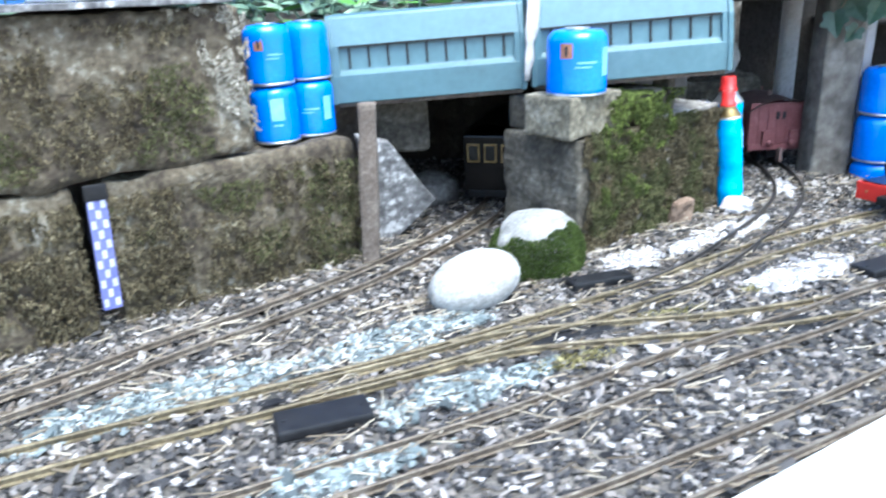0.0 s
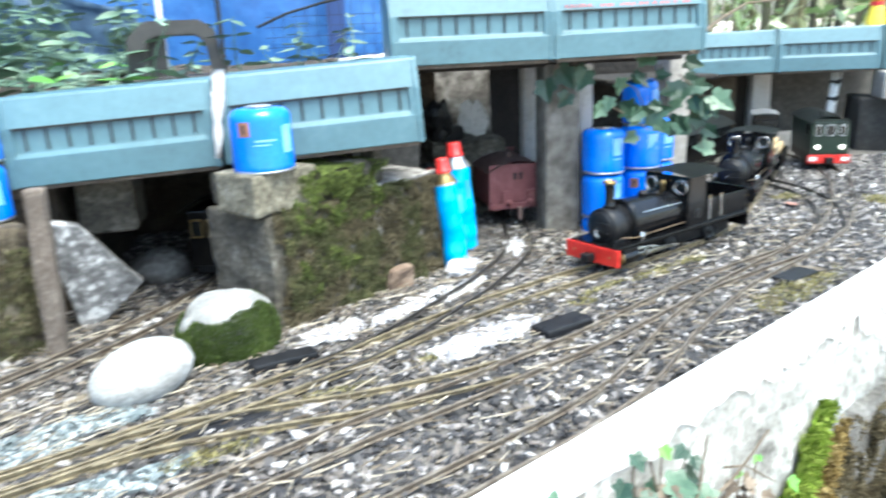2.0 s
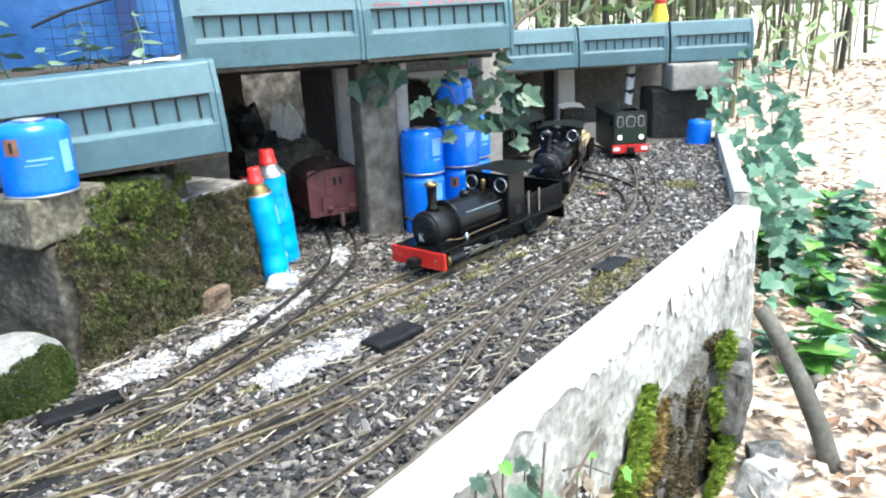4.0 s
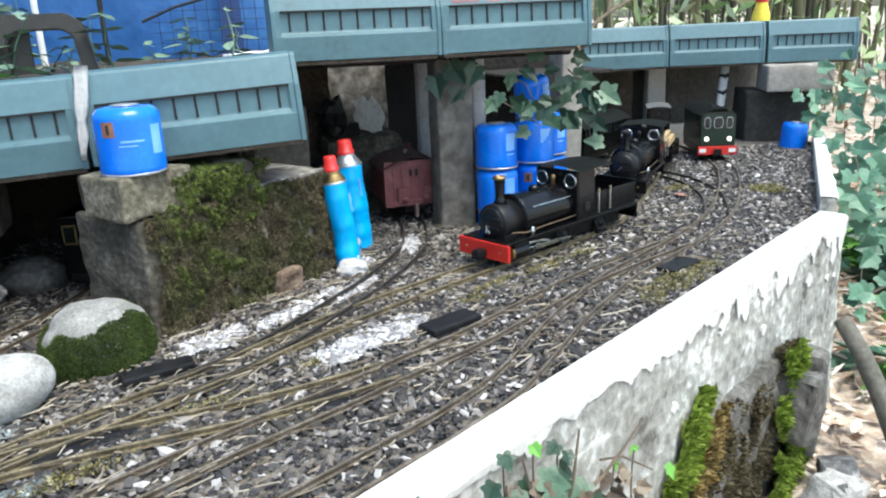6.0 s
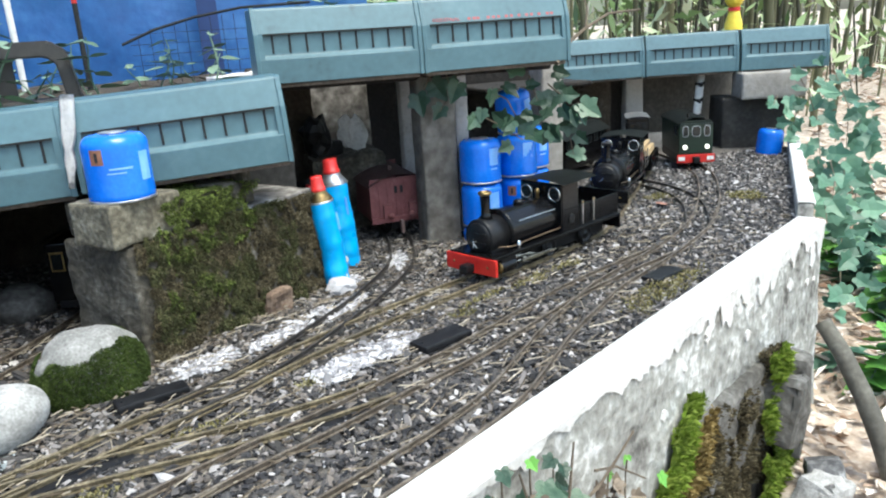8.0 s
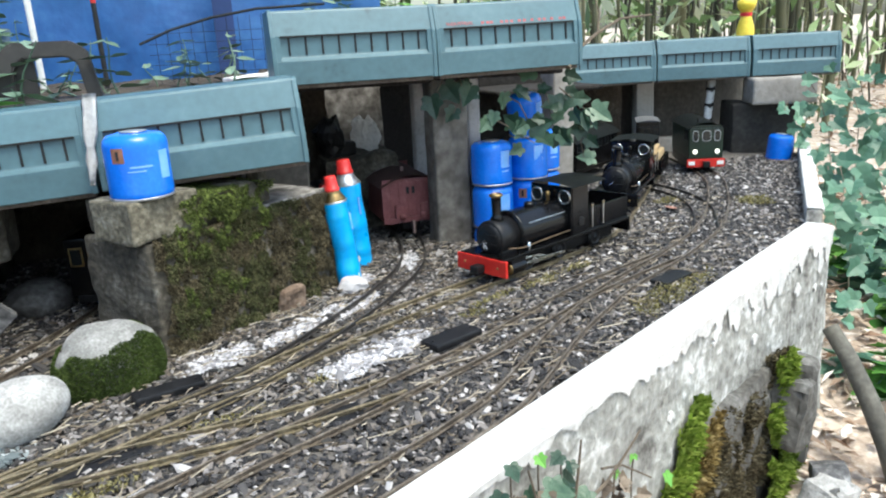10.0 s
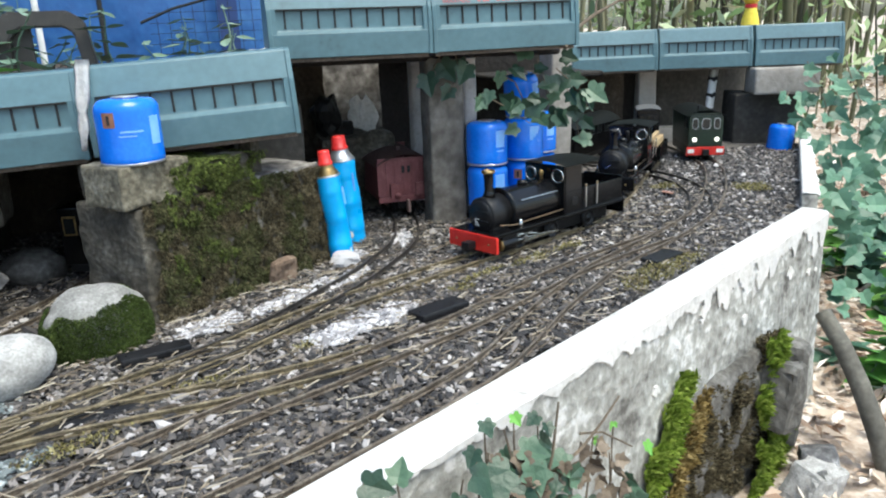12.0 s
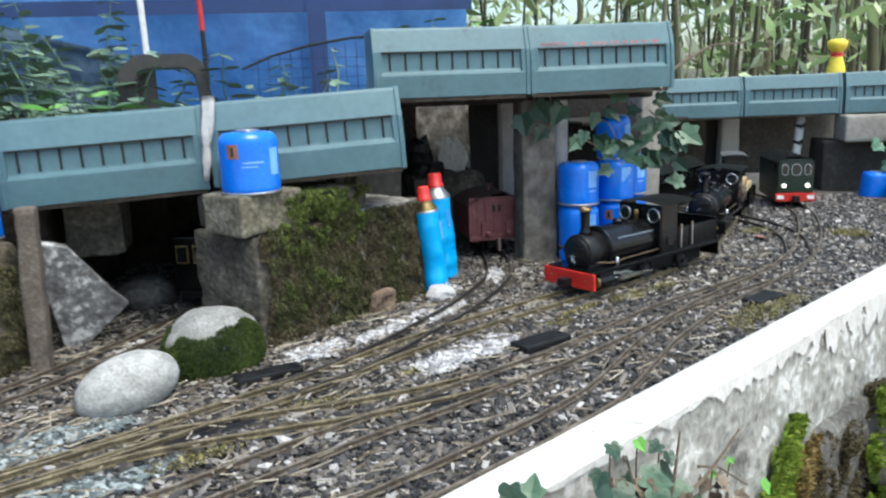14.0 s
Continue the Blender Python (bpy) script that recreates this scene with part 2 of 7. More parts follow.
M["boulder_grey"] = mat("grey_granite", [(0.3, (0.09, 0.088, 0.082)), (0.47, (0.19, 0.187, 0.178)), (0.58, (0.28, 0.275, 0.265)), (0.72, (0.42, 0.415, 0.405))], 45, fine=300, rough=0.85, bump=0.3, bscale=200, dist=0.002)
M["rock"] = mat("wet_dark_rock", [(0.34, (0.03, 0.027, 0.023)), (0.5, (0.085, 0.08, 0.072)), (0.62, (0.17, 0.165, 0.155)), (0.72, (0.38, 0.375, 0.365))], 12, fine=90, rough=0.8, bump=0.7, bscale=60, dist=0.006)
M["slate"] = mat("speckled_slate", [(0.38, (0.045, 0.044, 0.046)), (0.47, (0.10, 0.098, 0.10)), (0.54, (0.19, 0.188, 0.19)), (0.60, (0.46, 0.46, 0.465)), (0.68, (0.6, 0.6, 0.6))], 26, fine=95, rough=0.6, bump=0.5, bscale=120)
M["earth"] = mat("dark_earth", [(0.3, (0.02, 0.016, 0.012)), (0.55, (0.055, 0.043, 0.032)), (0.75, (0.12, 0.10, 0.08))], 18, fine=120, rough=1.0, bump=0.9, bscale=60, dist=0.01)
# litter and dead leaves paled: the sun patch is put into their colours
M["litter"] = mat("sun_paled_litter_soil", [(0.3, (0.20, 0.14, 0.10)), (0.5, (0.46, 0.38, 0.31)), (0.7, (0.72, 0.66, 0.6))], 14, fine=70, rough=0.95, bump=0.8, bscale=40, dist=0.02)
M["dead_leaf"] = mat("dead_leaf", [(0.2, (0.22, 0.13, 0.08)), (0.5, (0.5, 0.40, 0.31)), (0.8, (0.75, 0.69, 0.63))], 12, island=0.7, rough=0.8, bump=0)
M["tarp"] = mat("blue_tarpaulin", [(0.3, (0.016, 0.075, 0.24)), (0.5, (0.025, 0.115, 0.34)), (0.72, (0.06, 0.19, 0.44))], 3, fine=30, rough=0.5, bump=0.4, bscale=12, dist=0.02)
M["faded_sheet"] = mat("faded_blue_sheet", [(0.3, (0.03, 0.06, 0.11)), (0.5, (0.055, 0.105, 0.18)), (0.7, (0.10, 0.17, 0.26))], 5, fine=40, rough=0.55, bump=0.4, bscale=18, dist=0.02)
M["tarp_dark"] = mat("navy_tarpaulin_band", [(0.3, (0.008, 0.025, 0.10)), (0.7, (0.016, 0.045, 0.16))], 6, rough=0.5, bump=0.2)
M["leaf"] = mat("nettle_leaf", [(0.25, (0.05, 0.095, 0.06)), (0.5, (0.105, 0.175, 0.115)), (0.75, (0.21, 0.30, 0.205))], 9, objvar=0.5, rough=0.5, bump=0)
# ivy copy lightened for the bright wall end; daylight is in its colour
M["pale_ivy"] = mat("pale_ivy_leaf", [(0.25, (0.032, 0.085, 0.055)), (0.5, (0.066, 0.152, 0.098)), (0.75, (0.14, 0.26, 0.17))], 12, objvar=0.6, rough=0.45, bump=0.1, spec=0.4)
# near-black earth: the shade of the viaduct recesses is put into its colour
M["shade_soil"] = mat("shade_black_soil", [(0.3, (0.006, 0.005, 0.004)), (0.55, (0.016, 0.013, 0.011)), (0.75, (0.04, 0.034, 0.029))], 18, fine=120, rough=1.0, bump=0.8, bscale=60, dist=0.008)
# concrete darkened to hold the shade under the far lintel
M["shade_concrete"] = mat("shade_black_concrete", [(0.3, (0.012, 0.011, 0.010)), (0.5, (0.032, 0.030, 0.027)), (0.7, (0.075, 0.071, 0.064))], 7, fine=70, bump=0.4, bscale=110, rough=0.9)
M["roof_grey"] = mat("pale_grey_roof", [(0.3, (0.16, 0.165, 0.17)), (0.7, (0.30, 0.305, 0.31))], 50, rough=0.5, bump=0.05)
M["copper"] = mat("dull_copper", [(0.3, (0.20, 0.12, 0.07)), (0.7, (0.42, 0.28, 0.17))], 80, rough=0.35, metal=0.9, bump=0.03)
M["ivy"] = mat("ivy_leaf", [(0.25, (0.014, 0.036, 0.020)), (0.5, (0.028, 0.066, 0.038)), (0.75, (0.075, 0.135, 0.08))], 40, fine=260, objvar=0.45, rough=0.4, bump=0.3, bscale=160, spec=0.45)
# bright green of young leaves, with sunlight put into the colour
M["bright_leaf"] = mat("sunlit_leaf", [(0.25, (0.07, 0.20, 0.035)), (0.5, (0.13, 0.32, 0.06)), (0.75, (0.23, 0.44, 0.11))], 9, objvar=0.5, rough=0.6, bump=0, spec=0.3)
# pale stops put the grove's sunlight into the leaf colour
M["grove_leaf"] = mat("sun_paled_bamboo_leaf", [(0.2, (0.09, 0.15, 0.05)), (0.45, (0.22, 0.33, 0.12)), (0.7, (0.46, 0.55, 0.30)), (0.85, (0.6, 0.66, 0.48))], 3, island=0.7, rough=0.5, bump=0)
M["culm"] = mat("bamboo_culm", [(0.25, (0.03, 0.03, 0.016)), (0.5, (0.085, 0.085, 0.04)), (0.75, (0.2, 0.19, 0.11))], 6, objvar=0.6, rough=0.6, bump=0)
M["stem"] = mat("brown_stem", [(0.3, (0.06, 0.045, 0.03)), (0.7, (0.16, 0.125, 0.09))], 40, rough=0.9, bump=0)
M["pipe"] = mat("grey_log", [(0.3, (0.05, 0.046, 0.038)), (0.5, (0.10, 0.094, 0.078)), (0.7, (0.18, 0.172, 0.148))], 10, fine=90, rough=0.8, bump=0.3, bscale=80)
M["toolbox"] = mat("dark_grey_plastic", [(0.3, (0.022, 0.021, 0.02)), (0.7, (0.045, 0.042, 0.04))], 50, rough=0.6, bump=0.1)
M["yellow"] = mat("yellow_plastic", [(0.3, (0.7, 0.5, 0.03)), (0.7, (0.85, 0.68, 0.08))], 50, rough=0.5, bump=0)
M["pale_check"] = mat("pale_lilac_plastic", [(0.3, (0.36, 0.37, 0.48)), (0.7, (0.46, 0.47, 0.56))], 50, rough=0.6, bump=0)
M["check"] = mat("lilac_plastic", [(0.3, (0.10, 0.11, 0.30)), (0.7, (0.15, 0.165, 0.38))], 50, rough=0.5, bump=0)
M["pink"] = mat("red_print", [(0.3, (0.30, 0.06, 0.07)), (0.7, (0.42, 0.12, 0.12))], 90, rough=0.7, bump=0)
M["cloth"] = mat("dirty_white_cloth", [(0.3, (0.45, 0.44, 0.43)), (0.5, (0.7, 0.69, 0.68)), (0.8, (0.82, 0.81, 0.8))], 30, fine=150, rough=0.95, bump=0.5, bscale=120)
gl = bpy.data.materials.new("window_glass")
gl.use_nodes = True
gl.node_tree.nodes["Principled BSDF"].inputs["Base Color"].default_value = (0.012, 0.014, 0.014, 1)
gl.node_tree.nodes["Principled BSDF"].inputs["Roughness"].default_value = 0.12
M["glass"] = gl
M["lamp_white"] = mat("lamp_lens", [(0.3, (0.75, 0.75, 0.72)), (0.7, (0.85, 0.85, 0.83))], 50, rough=0.2, bump=0)
_lamp = M["lamp_white"].node_tree.nodes["Principled BSDF"]
_lamp.inputs["Emission Color"].default_value = (1.0, 0.96, 0.85, 1)
_lamp.inputs["Emission Strength"].default_value = 0.8

# ---- mesh helpers ----
RNG = np.random.default_rng(7)


def link(name, bm, m, parent=None, label="", smooth=False):
    me = bpy.data.meshes.new(name)
    bm.normal_update()
    bm.to_mesh(me)
    bm.free()
    if smooth:
        for p in me.polygons:
            p.use_smooth = True
    me.materials.append(m if not isinstance(m, str) else M[m])
    ob = new(name, me)
    if parent:
        ob.parent = parent
    if label:
        ob["label"] = label
    return ob


def part(name, bm, m, parent, label="", smooth=False):
    return link(name, bm, m, parent, label, smooth)


def thing(name, label, category, m=None, group="", kind=""):
    e = new(name)
    e.empty_display_size = 0.02
    if m is not None:
        e.matrix_basis = m
    return tagged(e, label, category, group, kind)


def raw(name, verts, faces, m, parent=None, label="", smooth=False):
    me = bpy.data.meshes.new(name)
    me.from_pydata([tuple(v) for v in verts], [], [tuple(f) for f in faces])
    me.update()
    if smooth:
        me.polygons.foreach_set("use_smooth", [True] * len(me.polygons))
    me.materials.append(M[m])
    ob = new(name, me)
    if parent:
        ob.parent = parent
    if label:
        ob["label"] = label
    return ob


def box(x0, x1, y0, y1, z0, z1, bev=0.0, bm=None, seg=2):
    own = bm is None
    b = bmesh.new()
    r = bmesh.ops.create_cube(b, size=1.0)
    bmesh.ops.transform(b, matrix=Matrix.Translation(((x0 + x1) / 2, (y0 + y1) / 2, (z0 + z1) / 2)) @ Matrix.Diagonal((x1 - x0, y1 - y0, z1 - z0, 1)), verts=b.verts)
    if bev:
        bmesh.ops.bevel(b, geom=b.edges[:], offset=bev, segments=seg, affect="EDGES", profile=0.6)
    if own:
        return b
    merge(bm, b)
    return bm


def merge(bm, other, m=None):
    me = bpy.data.meshes.new("tmp")
    other.to_mesh(me)
    other.free()
    if m is not None:
        me.transform(m)
    bm.from_mesh(me)
    bpy.data.meshes.remove(me)
    return bm


def lathe(profile, n=32, cap=True):
    """A turned solid about z from (radius, height) pairs."""
    bm = bmesh.new()
    rings = []
    for r, z in profile:
        rings.append([bm.verts.new((r * math.cos(2 * math.pi * k / n), r * math.sin(2 * math.pi * k / n), z)) for k in range(n)])
    for a, b in zip(rings, rings[1:]):
        for k in range(n):
            bm.faces.new((a[k], a[(k + 1) % n], b[(k + 1) % n], b[k]))
    if cap:
        bm.faces.new(rings[0][::-1])
        bm.faces.new(rings[-1])
    return bm


def turned(bm, m):
    bmesh.ops.transform(bm, matrix=m, verts=bm.verts)
    return bm


def rod(p, q, r, n=10, r2=None):
    """A round bar from p to q."""
    p, q = Vector(p), Vector(q)
    d = q - p
    bm = lathe([(r, 0), (r2 if r2 is not None else r, d.length)], n)
    return turned(bm, Matrix.Translation(p) @ d.to_track_quat("Z", "Y").to_matrix().to_4x4())


def tube(points, r, n=6, taper=1.0):
    bm = bmesh.new()
    pts = [Vector(p) for p in points]
    rings = []
    for i, p in enumerate(pts):
        d = (pts[min(i + 1, len(pts) - 1)] - pts[max(i - 1, 0)]).normalized()
        q = d.to_track_quat("Z", "Y")
        rr = r * (1 + (taper - 1) * i / max(1, len(pts) - 1))
        rings.append([bm.verts.new(p + q @ Vector((rr * math.cos(2 * math.pi * k / n), rr * math.sin(2 * math.pi * k / n), 0))) for k in range(n)])
    for a, b in zip(rings, rings[1:]):
        for k in range(n):
            bm.faces.new((a[k], a[(k + 1) % n], b[(k + 1) % n], b[k]))
    bm.faces.new(rings[0][::-1])
    bm.faces.new(rings[-1])
    return bm


def spline(ctrl, step=0.012):
    """Catmull-Rom through plan points, at even steps."""
    c = [np.array(p, float) for p in ctrl]
    c = [2 * c[0] - c[1]] + c + [2 * c[-1] - c[-2]]
    out = []
    for i in range(1, len(c) - 2):
        n = max(2, int(np.linalg.norm(c[i + 1] - c[i]) / step))
        for k in range(n):
            u = k / n
            out.append(0.5 * (2 * c[i] + (c[i + 1] - c[i - 1]) * u + (2 * c[i - 1] - 5 * c[i] + 4 * c[i + 1] - c[i + 2]) * u * u + (3 * c[i] - c[i - 1] - 3 * c[i + 1] + c[i + 2]) * u ** 3))
    out.append(c[-2])
    return np.array(out)


def offset(line, d):
    t = np.gradient(line, axis=0)
    t /= np.linalg.norm(t, axis=1)[:, None]
    return line + d * np.stack([-t[:, 1], t[:, 0]], 1)


def wobble(bm, amount, scale, seed=0.0, octaves=4):
    """Pushes the vertices along their normals by noise."""
    bm.normal_update()
    shift = Vector((seed * 3.1, seed * 1.7, seed * 2.3))
    moves = [(v, v.normal * noise.fractal(v.co * scale + shift, 0.9, 2.1, octaves) * amount) for v in bm.verts]
    for v, d in moves:
        v.co += d


def rough_block(dx, dy, dz, cell=0.012, amount=0.008, scale=14.0, seed=0.0, bev=0.012):
    """A weathered block: base at z 0, from (0, 0) to (dx, dy)."""
    bm = box(0, dx, 0, dy, 0, dz, bev, seg=2)
    for axis, size in ((0, dx), (1, dy), (2, dz)):
        for k in range(1, int(size / cell)):
            co = [0, 0, 0]
            no = [0, 0, 0]
            co[axis], no[axis] = k * size / int(size / cell), 1
            bmesh.ops.bisect_plane(bm, geom=bm.verts[:] + bm.edges[:] + bm.faces[:], plane_co=co, plane_no=no)
    wobble(bm, amount, scale, seed)
    return bm


def pebble(sx, sy, sz, seed, amount=0.12, sub=4):
    bm = bmesh.new()
    bmesh.ops.create_icosphere(bm, subdivisions=sub, radius=1.0)
    wobble(bm, amount, 1.1, seed, 3)
    return turned(bm, Matrix.Diagonal((sx, sy, sz, 1)))


def tufts(name, pts, normals, size, m, parent=None, label="", spread=0.8, width=0.22):
    """Many small upright blades rooted at pts."""
    pts, normals = np.asarray(pts, float), np.asarray(normals, float)
    n = len(pts)
    if n == 0:
        return None
    d = normals + RNG.normal(0, spread * 0.5, (n, 3))
    d /= np.linalg.norm(d, axis=1)[:, None]
    side = np.cross(d, RNG.normal(0, 1, (n, 3)))
    side /= np.linalg.norm(side, axis=1)[:, None] + 1e-9
    ln = size * RNG.uniform(0.5, 1.4, n)[:, None]
    a = pts - side * ln * width - d * ln * 0.15
    b = pts + side * ln * width - d * ln * 0.15
    c = pts + d * ln + side * ln * RNG.normal(0, 0.2, n)[:, None]
    c[:, 2] -= (ln[:, 0]) * 0.25
    mid = pts + d * ln * 0.4 + np.cross(side, d) * ln * 0.25
    v = np.stack([a, b, c, mid], 1).reshape(-1, 3)
    f = []
    for i in range(n):
        k = 4 * i
        f += [(k, k + 1, k + 3), (k + 1, k + 2, k + 3), (k + 2, k, k + 3)]
    o = raw(name, v, f, m, parent, label)
    o["kind"] = "stuff"
    return o


def stones(name, xyz, size, m, flat=0.7, elong=1.5):
    """Many small broken stones in one mesh; xyz: their places."""
    xyz = np.asarray(xyz, float)
    n = len(xyz)
    base = np.array([(-1, -1, -1), (1, -1, -1), (1, 1, -1), (-1, 1, -1), (-1, -1, 1), (1, -1, 1), (1, 1, 1), (-1, 1, 1)], float) * 0.5
    s = size * RNG.lognormal(0, 0.32, (n, 1, 1))
    v = base[None] * RNG.uniform(0.55, 1.0, (n, 8, 3)) + RNG.normal(0, 0.07, (n, 8, 3))
    v[:, 4:, :2] *= RNG.uniform(0.35, 0.85, (n, 1, 1))
    v *= np.stack([RNG.uniform(1.0, elong, n), np.ones(n), RNG.uniform(0.5, 1.0, n) * flat], 1)[:, None]
    v *= s
    for ax in (0, 1, 2):
        a = RNG.uniform(0, 2 * np.pi, n) if ax == 2 else RNG.normal(0, 0.35, n)
        c, q = np.cos(a)[:, None], np.sin(a)[:, None]
        i, j = [(1, 2), (2, 0), (0, 1)][ax]
        vi, vj = v[:, :, i].copy(), v[:, :, j].copy()
        v[:, :, i], v[:, :, j] = vi * c - vj * q, vi * q + vj * c
    v += xyz[:, None]
    quad = np.array([(0, 3, 2, 1), (4, 5, 6, 7), (0, 1, 5, 4), (1, 2, 6, 5), (2, 3, 7, 6), (3, 0, 4, 7)])
    f = (quad[None] + (np.arange(n) * 8)[:, None, None]).reshape(-1, 4)
    return raw(name, v.reshape(-1, 3), f.tolist(), m)


def snoise(x, y, scale, seed=0.0):
    return noise.noise(Vector((x * scale, y * scale, seed)))


# ---- plan ----
GAUGE = 0.045
TRACKS = {
    "tunnel": [(-0.9, 0.30), (-0.6, 0.545), (-0.335, 0.768), (-0.245, 0.855), (-0.145, 0.943), (-0.04, 1.052), (0.035, 1.15), (0.125, 1.29), (0.18, 1.44), (0.2, 1.62)],
    "main": [(-0.9, 0.36), (-0.6, 0.512), (-0.315, 0.648), (-0.107, 0.74), (0.057, 0.815), (0.18, 0.884), (0.29, 0.948), (0.37, 1.0), (0.455, 1.058), (0.555, 1.118), (0.65, 1.168), (0.77, 1.228), (0.95, 1.315), (1.09, 1.40), (1.2, 1.51), (1.3, 1.63), (1.42, 1.77), (1.52, 1.89), (1.62, 2.03)],
    "siding": [(0.29, 0.948), (0.37, 1.0), (0.44, 1.065), (0.52, 1.152), (0.592, 1.237), (0.675, 1.363), (0.715, 1.48), (0.733, 1.615), (0.735, 1.9)],
    "crossover": [(0.057, 0.815), (0.15, 0.846), (0.27, 0.86), (0.37, 0.868), (0.475, 0.888), (0.57, 0.917)],
    "middle": [(-0.9, 0.20), (-0.3, 0.484), (-0.065, 0.594), (0.06, 0.652), (0.13, 0.686), (0.228, 0.74), (0.335, 0.798), (0.4, 0.83), (0.48, 0.868), (0.57, 0.917), (0.647, 0.955), (0.745, 1.015), (0.88, 1.1), (1.0, 1.16), (1.15, 1.225)],
    "near": [(-0.5, 0.23), (-0.1, 0.43), (0.1, 0.53), (0.21, 0.58), (0.38, 0.665), (0.49, 0.724), (0.557, 0.761), (0.645, 0.82), (0.715, 0.887), (0.79, 0.965), (0.87, 1.035), (0.95, 1.1), (1.03, 1.15), (1.15, 1.225), (1.30, 1.34), (1.43, 1.48), (1.53, 1.61), (1.61, 1.73), (1.665, 1.85), (1.71, 1.98), (1.74, 2.12)],
    "far": [(1.30, 1.34), (1.40, 1.5), (1.44, 1.65), (1.42, 1.82), (1.34, 2.0)],
}
LINES = {k: spline(v) for k, v in TRACKS.items()}
RAILS = [offset(l, s * GAUGE / 2) for l in LINES.values() for s in (-1, 1)]
RAIL_PTS = np.concatenate(RAILS)
WALL_A, WALL_B, WALL_C = np.array((-1.3, -0.347)), np.array((1.495, 1.285)), np.array((2.12, 2.0))
WD = (WALL_B - WALL_A) / np.linalg.norm(WALL_B - WALL_A)
WN = np.array((WD[1], -WD[0]))


def inside(x, y, margin=0.0):
    """Whether plan points lie on the bed, within the edging wall."""
    p = np.stack([x, y], -1)
    d1 = (p - WALL_A) @ WN
    e = (WALL_C - WALL_B) / np.linalg.norm(WALL_C - WALL_B)
    d2 = (p - WALL_B) @ np.array((e[1], -e[0]))
    return (d1 < -margin) & (d2 < -margin)


def rail_gap(p):
    out = np.empty(len(p))
    for i in range(0, len(p), 2000):
        q = p[i:i + 2000]
        out[i:i + 2000] = np.sqrt(((q[:, None] - RAIL_PTS[None]) ** 2).sum(2).min(1))
    return out


# ---- ground and bed ----
gx = np.concatenate([[-150, -40, -12], np.linspace(-4, 8, 90), [15, 50, 150]])
gy = np.concatenate([[-150, -40, -12], np.linspace(-3, 9, 90), [20, 60, 150]])
gv = [(x, y, -0.42 + 0.03 * snoise(x, y, 1.3, 2.0) + 0.012 * snoise(x, y, 6.0, 4.0) + 0.05 * max(0.0, min(y - 1.0, 4.0))) for y in gy for x in gx]
nx = len(gx)
gf = [(j * nx + i, j * nx + i + 1, (j + 1) * nx + i + 1, (j + 1) * nx + i) for j in range(len(gy) - 1) for i in range(nx - 1)]
tagged(raw("ground", gv, gf, "litter", smooth=True), "woodland floor of dry leaf litter below the wall, paled for sunlight", "ground", kind="structure")

# the raised bed: rows across from the wall, back under the viaduct
us = np.linspace(0, 3.237, 330)
bv, bf = [], []
rows = 150
for i, u in enumerate(us):
    p = WALL_A + WD * u
    for j in range(rows + 1):
        w = 1.9 * (j / rows) ** 1.15
        q = p - WN * w
        bv.append((q[0], q[1], -0.003 + 0.004 * snoise(q[0], q[1], 9, 1) + 0.0022 * snoise(q[0], q[1], 60, 5)))
k = rows + 1
bf = [(i * k + j, i * k + j + 1, (i + 1) * k + j + 1, (i + 1) * k + j) for i in range(len(us) - 1) for j in range(rows)]
e2 = (WALL_C - WALL_B) / np.linalg.norm(WALL_C - WALL_B)
base = len(bv)
m2 = 60
for i in range(m2 + 1):
    p = WALL_B + e2 * (0.96 * i / m2)
    for j in range(m2 + 1):
        q = p + np.array((-0.70, 0.714)) * (1.2 * j / m2)
        bv.append((q[0], q[1], -0.005 + 0.004 * snoise(q[0], q[1], 9, 1)))
bf += [(base + i * (m2 + 1) + j, base + i * (m2 + 1) + j + 1, base + (i + 1) * (m2 + 1) + j + 1, base + (i + 1) * (m2 + 1) + j) for i in range(m2) for j in range(m2)]
tagged(raw("ballast_bed", bv, bf, "bed", smooth=True), "gritty grey ballast bed of the garden railway", "ballast bed", kind="structure")


def scatter(n, x0, x1, y0, y1, keep=None, z=0.0005, margin=0.006, gap=0.0045):
    x, y = RNG.uniform(x0, x1, n), RNG.uniform(y0, y1, n)
    ok = inside(x, y, margin)
    x, y = x[ok], y[ok]
    p = np.stack([x, y], 1)
    ok = rail_gap(p) > gap
    if keep is not None:
        ok &= keep(p)
    p = p[ok]
    return np.c_[p, np.full(len(p), z) + RNG.uniform(-0.001, 0.0015, len(p))]


def blob(p, cx, cy, rx, ry, ang, seed=0.0):
    """Ragged-edged patch: 1 at the middle, 0 at the edge."""
    c, s = math.cos(radians(ang)), math.sin(radians(ang))
    d = p - np.array((cx, cy))
    u, v = (d[:, 0] * c + d[:, 1] * s) / rx, (-d[:, 0] * s + d[:, 1] * c) / ry
    r = np.sqrt(u * u + v * v)
    wob = np.array([snoise(a, b, 28, seed) for a, b in p]) * 0.45
    return 1 - r + wob


CHALK = [(0.535, 1.015, 0.10, 0.035, 32, 1), (0.335, 1.088, 0.06, 0.028, 34, 2), (0.46, 1.165, 0.10, 0.022, 42, 3), (0.575, 1.335, 0.06, 0.02, 55, 4), (0.69, 1.42, 0.018, 0.07, -12, 5), (0.555, 1.225, 0.08, 0.014, 48, 6)]
PALE = [(0.09, 0.755, 0.11, 0.032, 27, 7), (0.02, 0.875, 0.13, 0.042, 32, 8), (-0.2, 0.76, 0.16, 0.042, 33, 9), (-0.02, 0.63, 0.1, 0.03, 25, 9.5)]


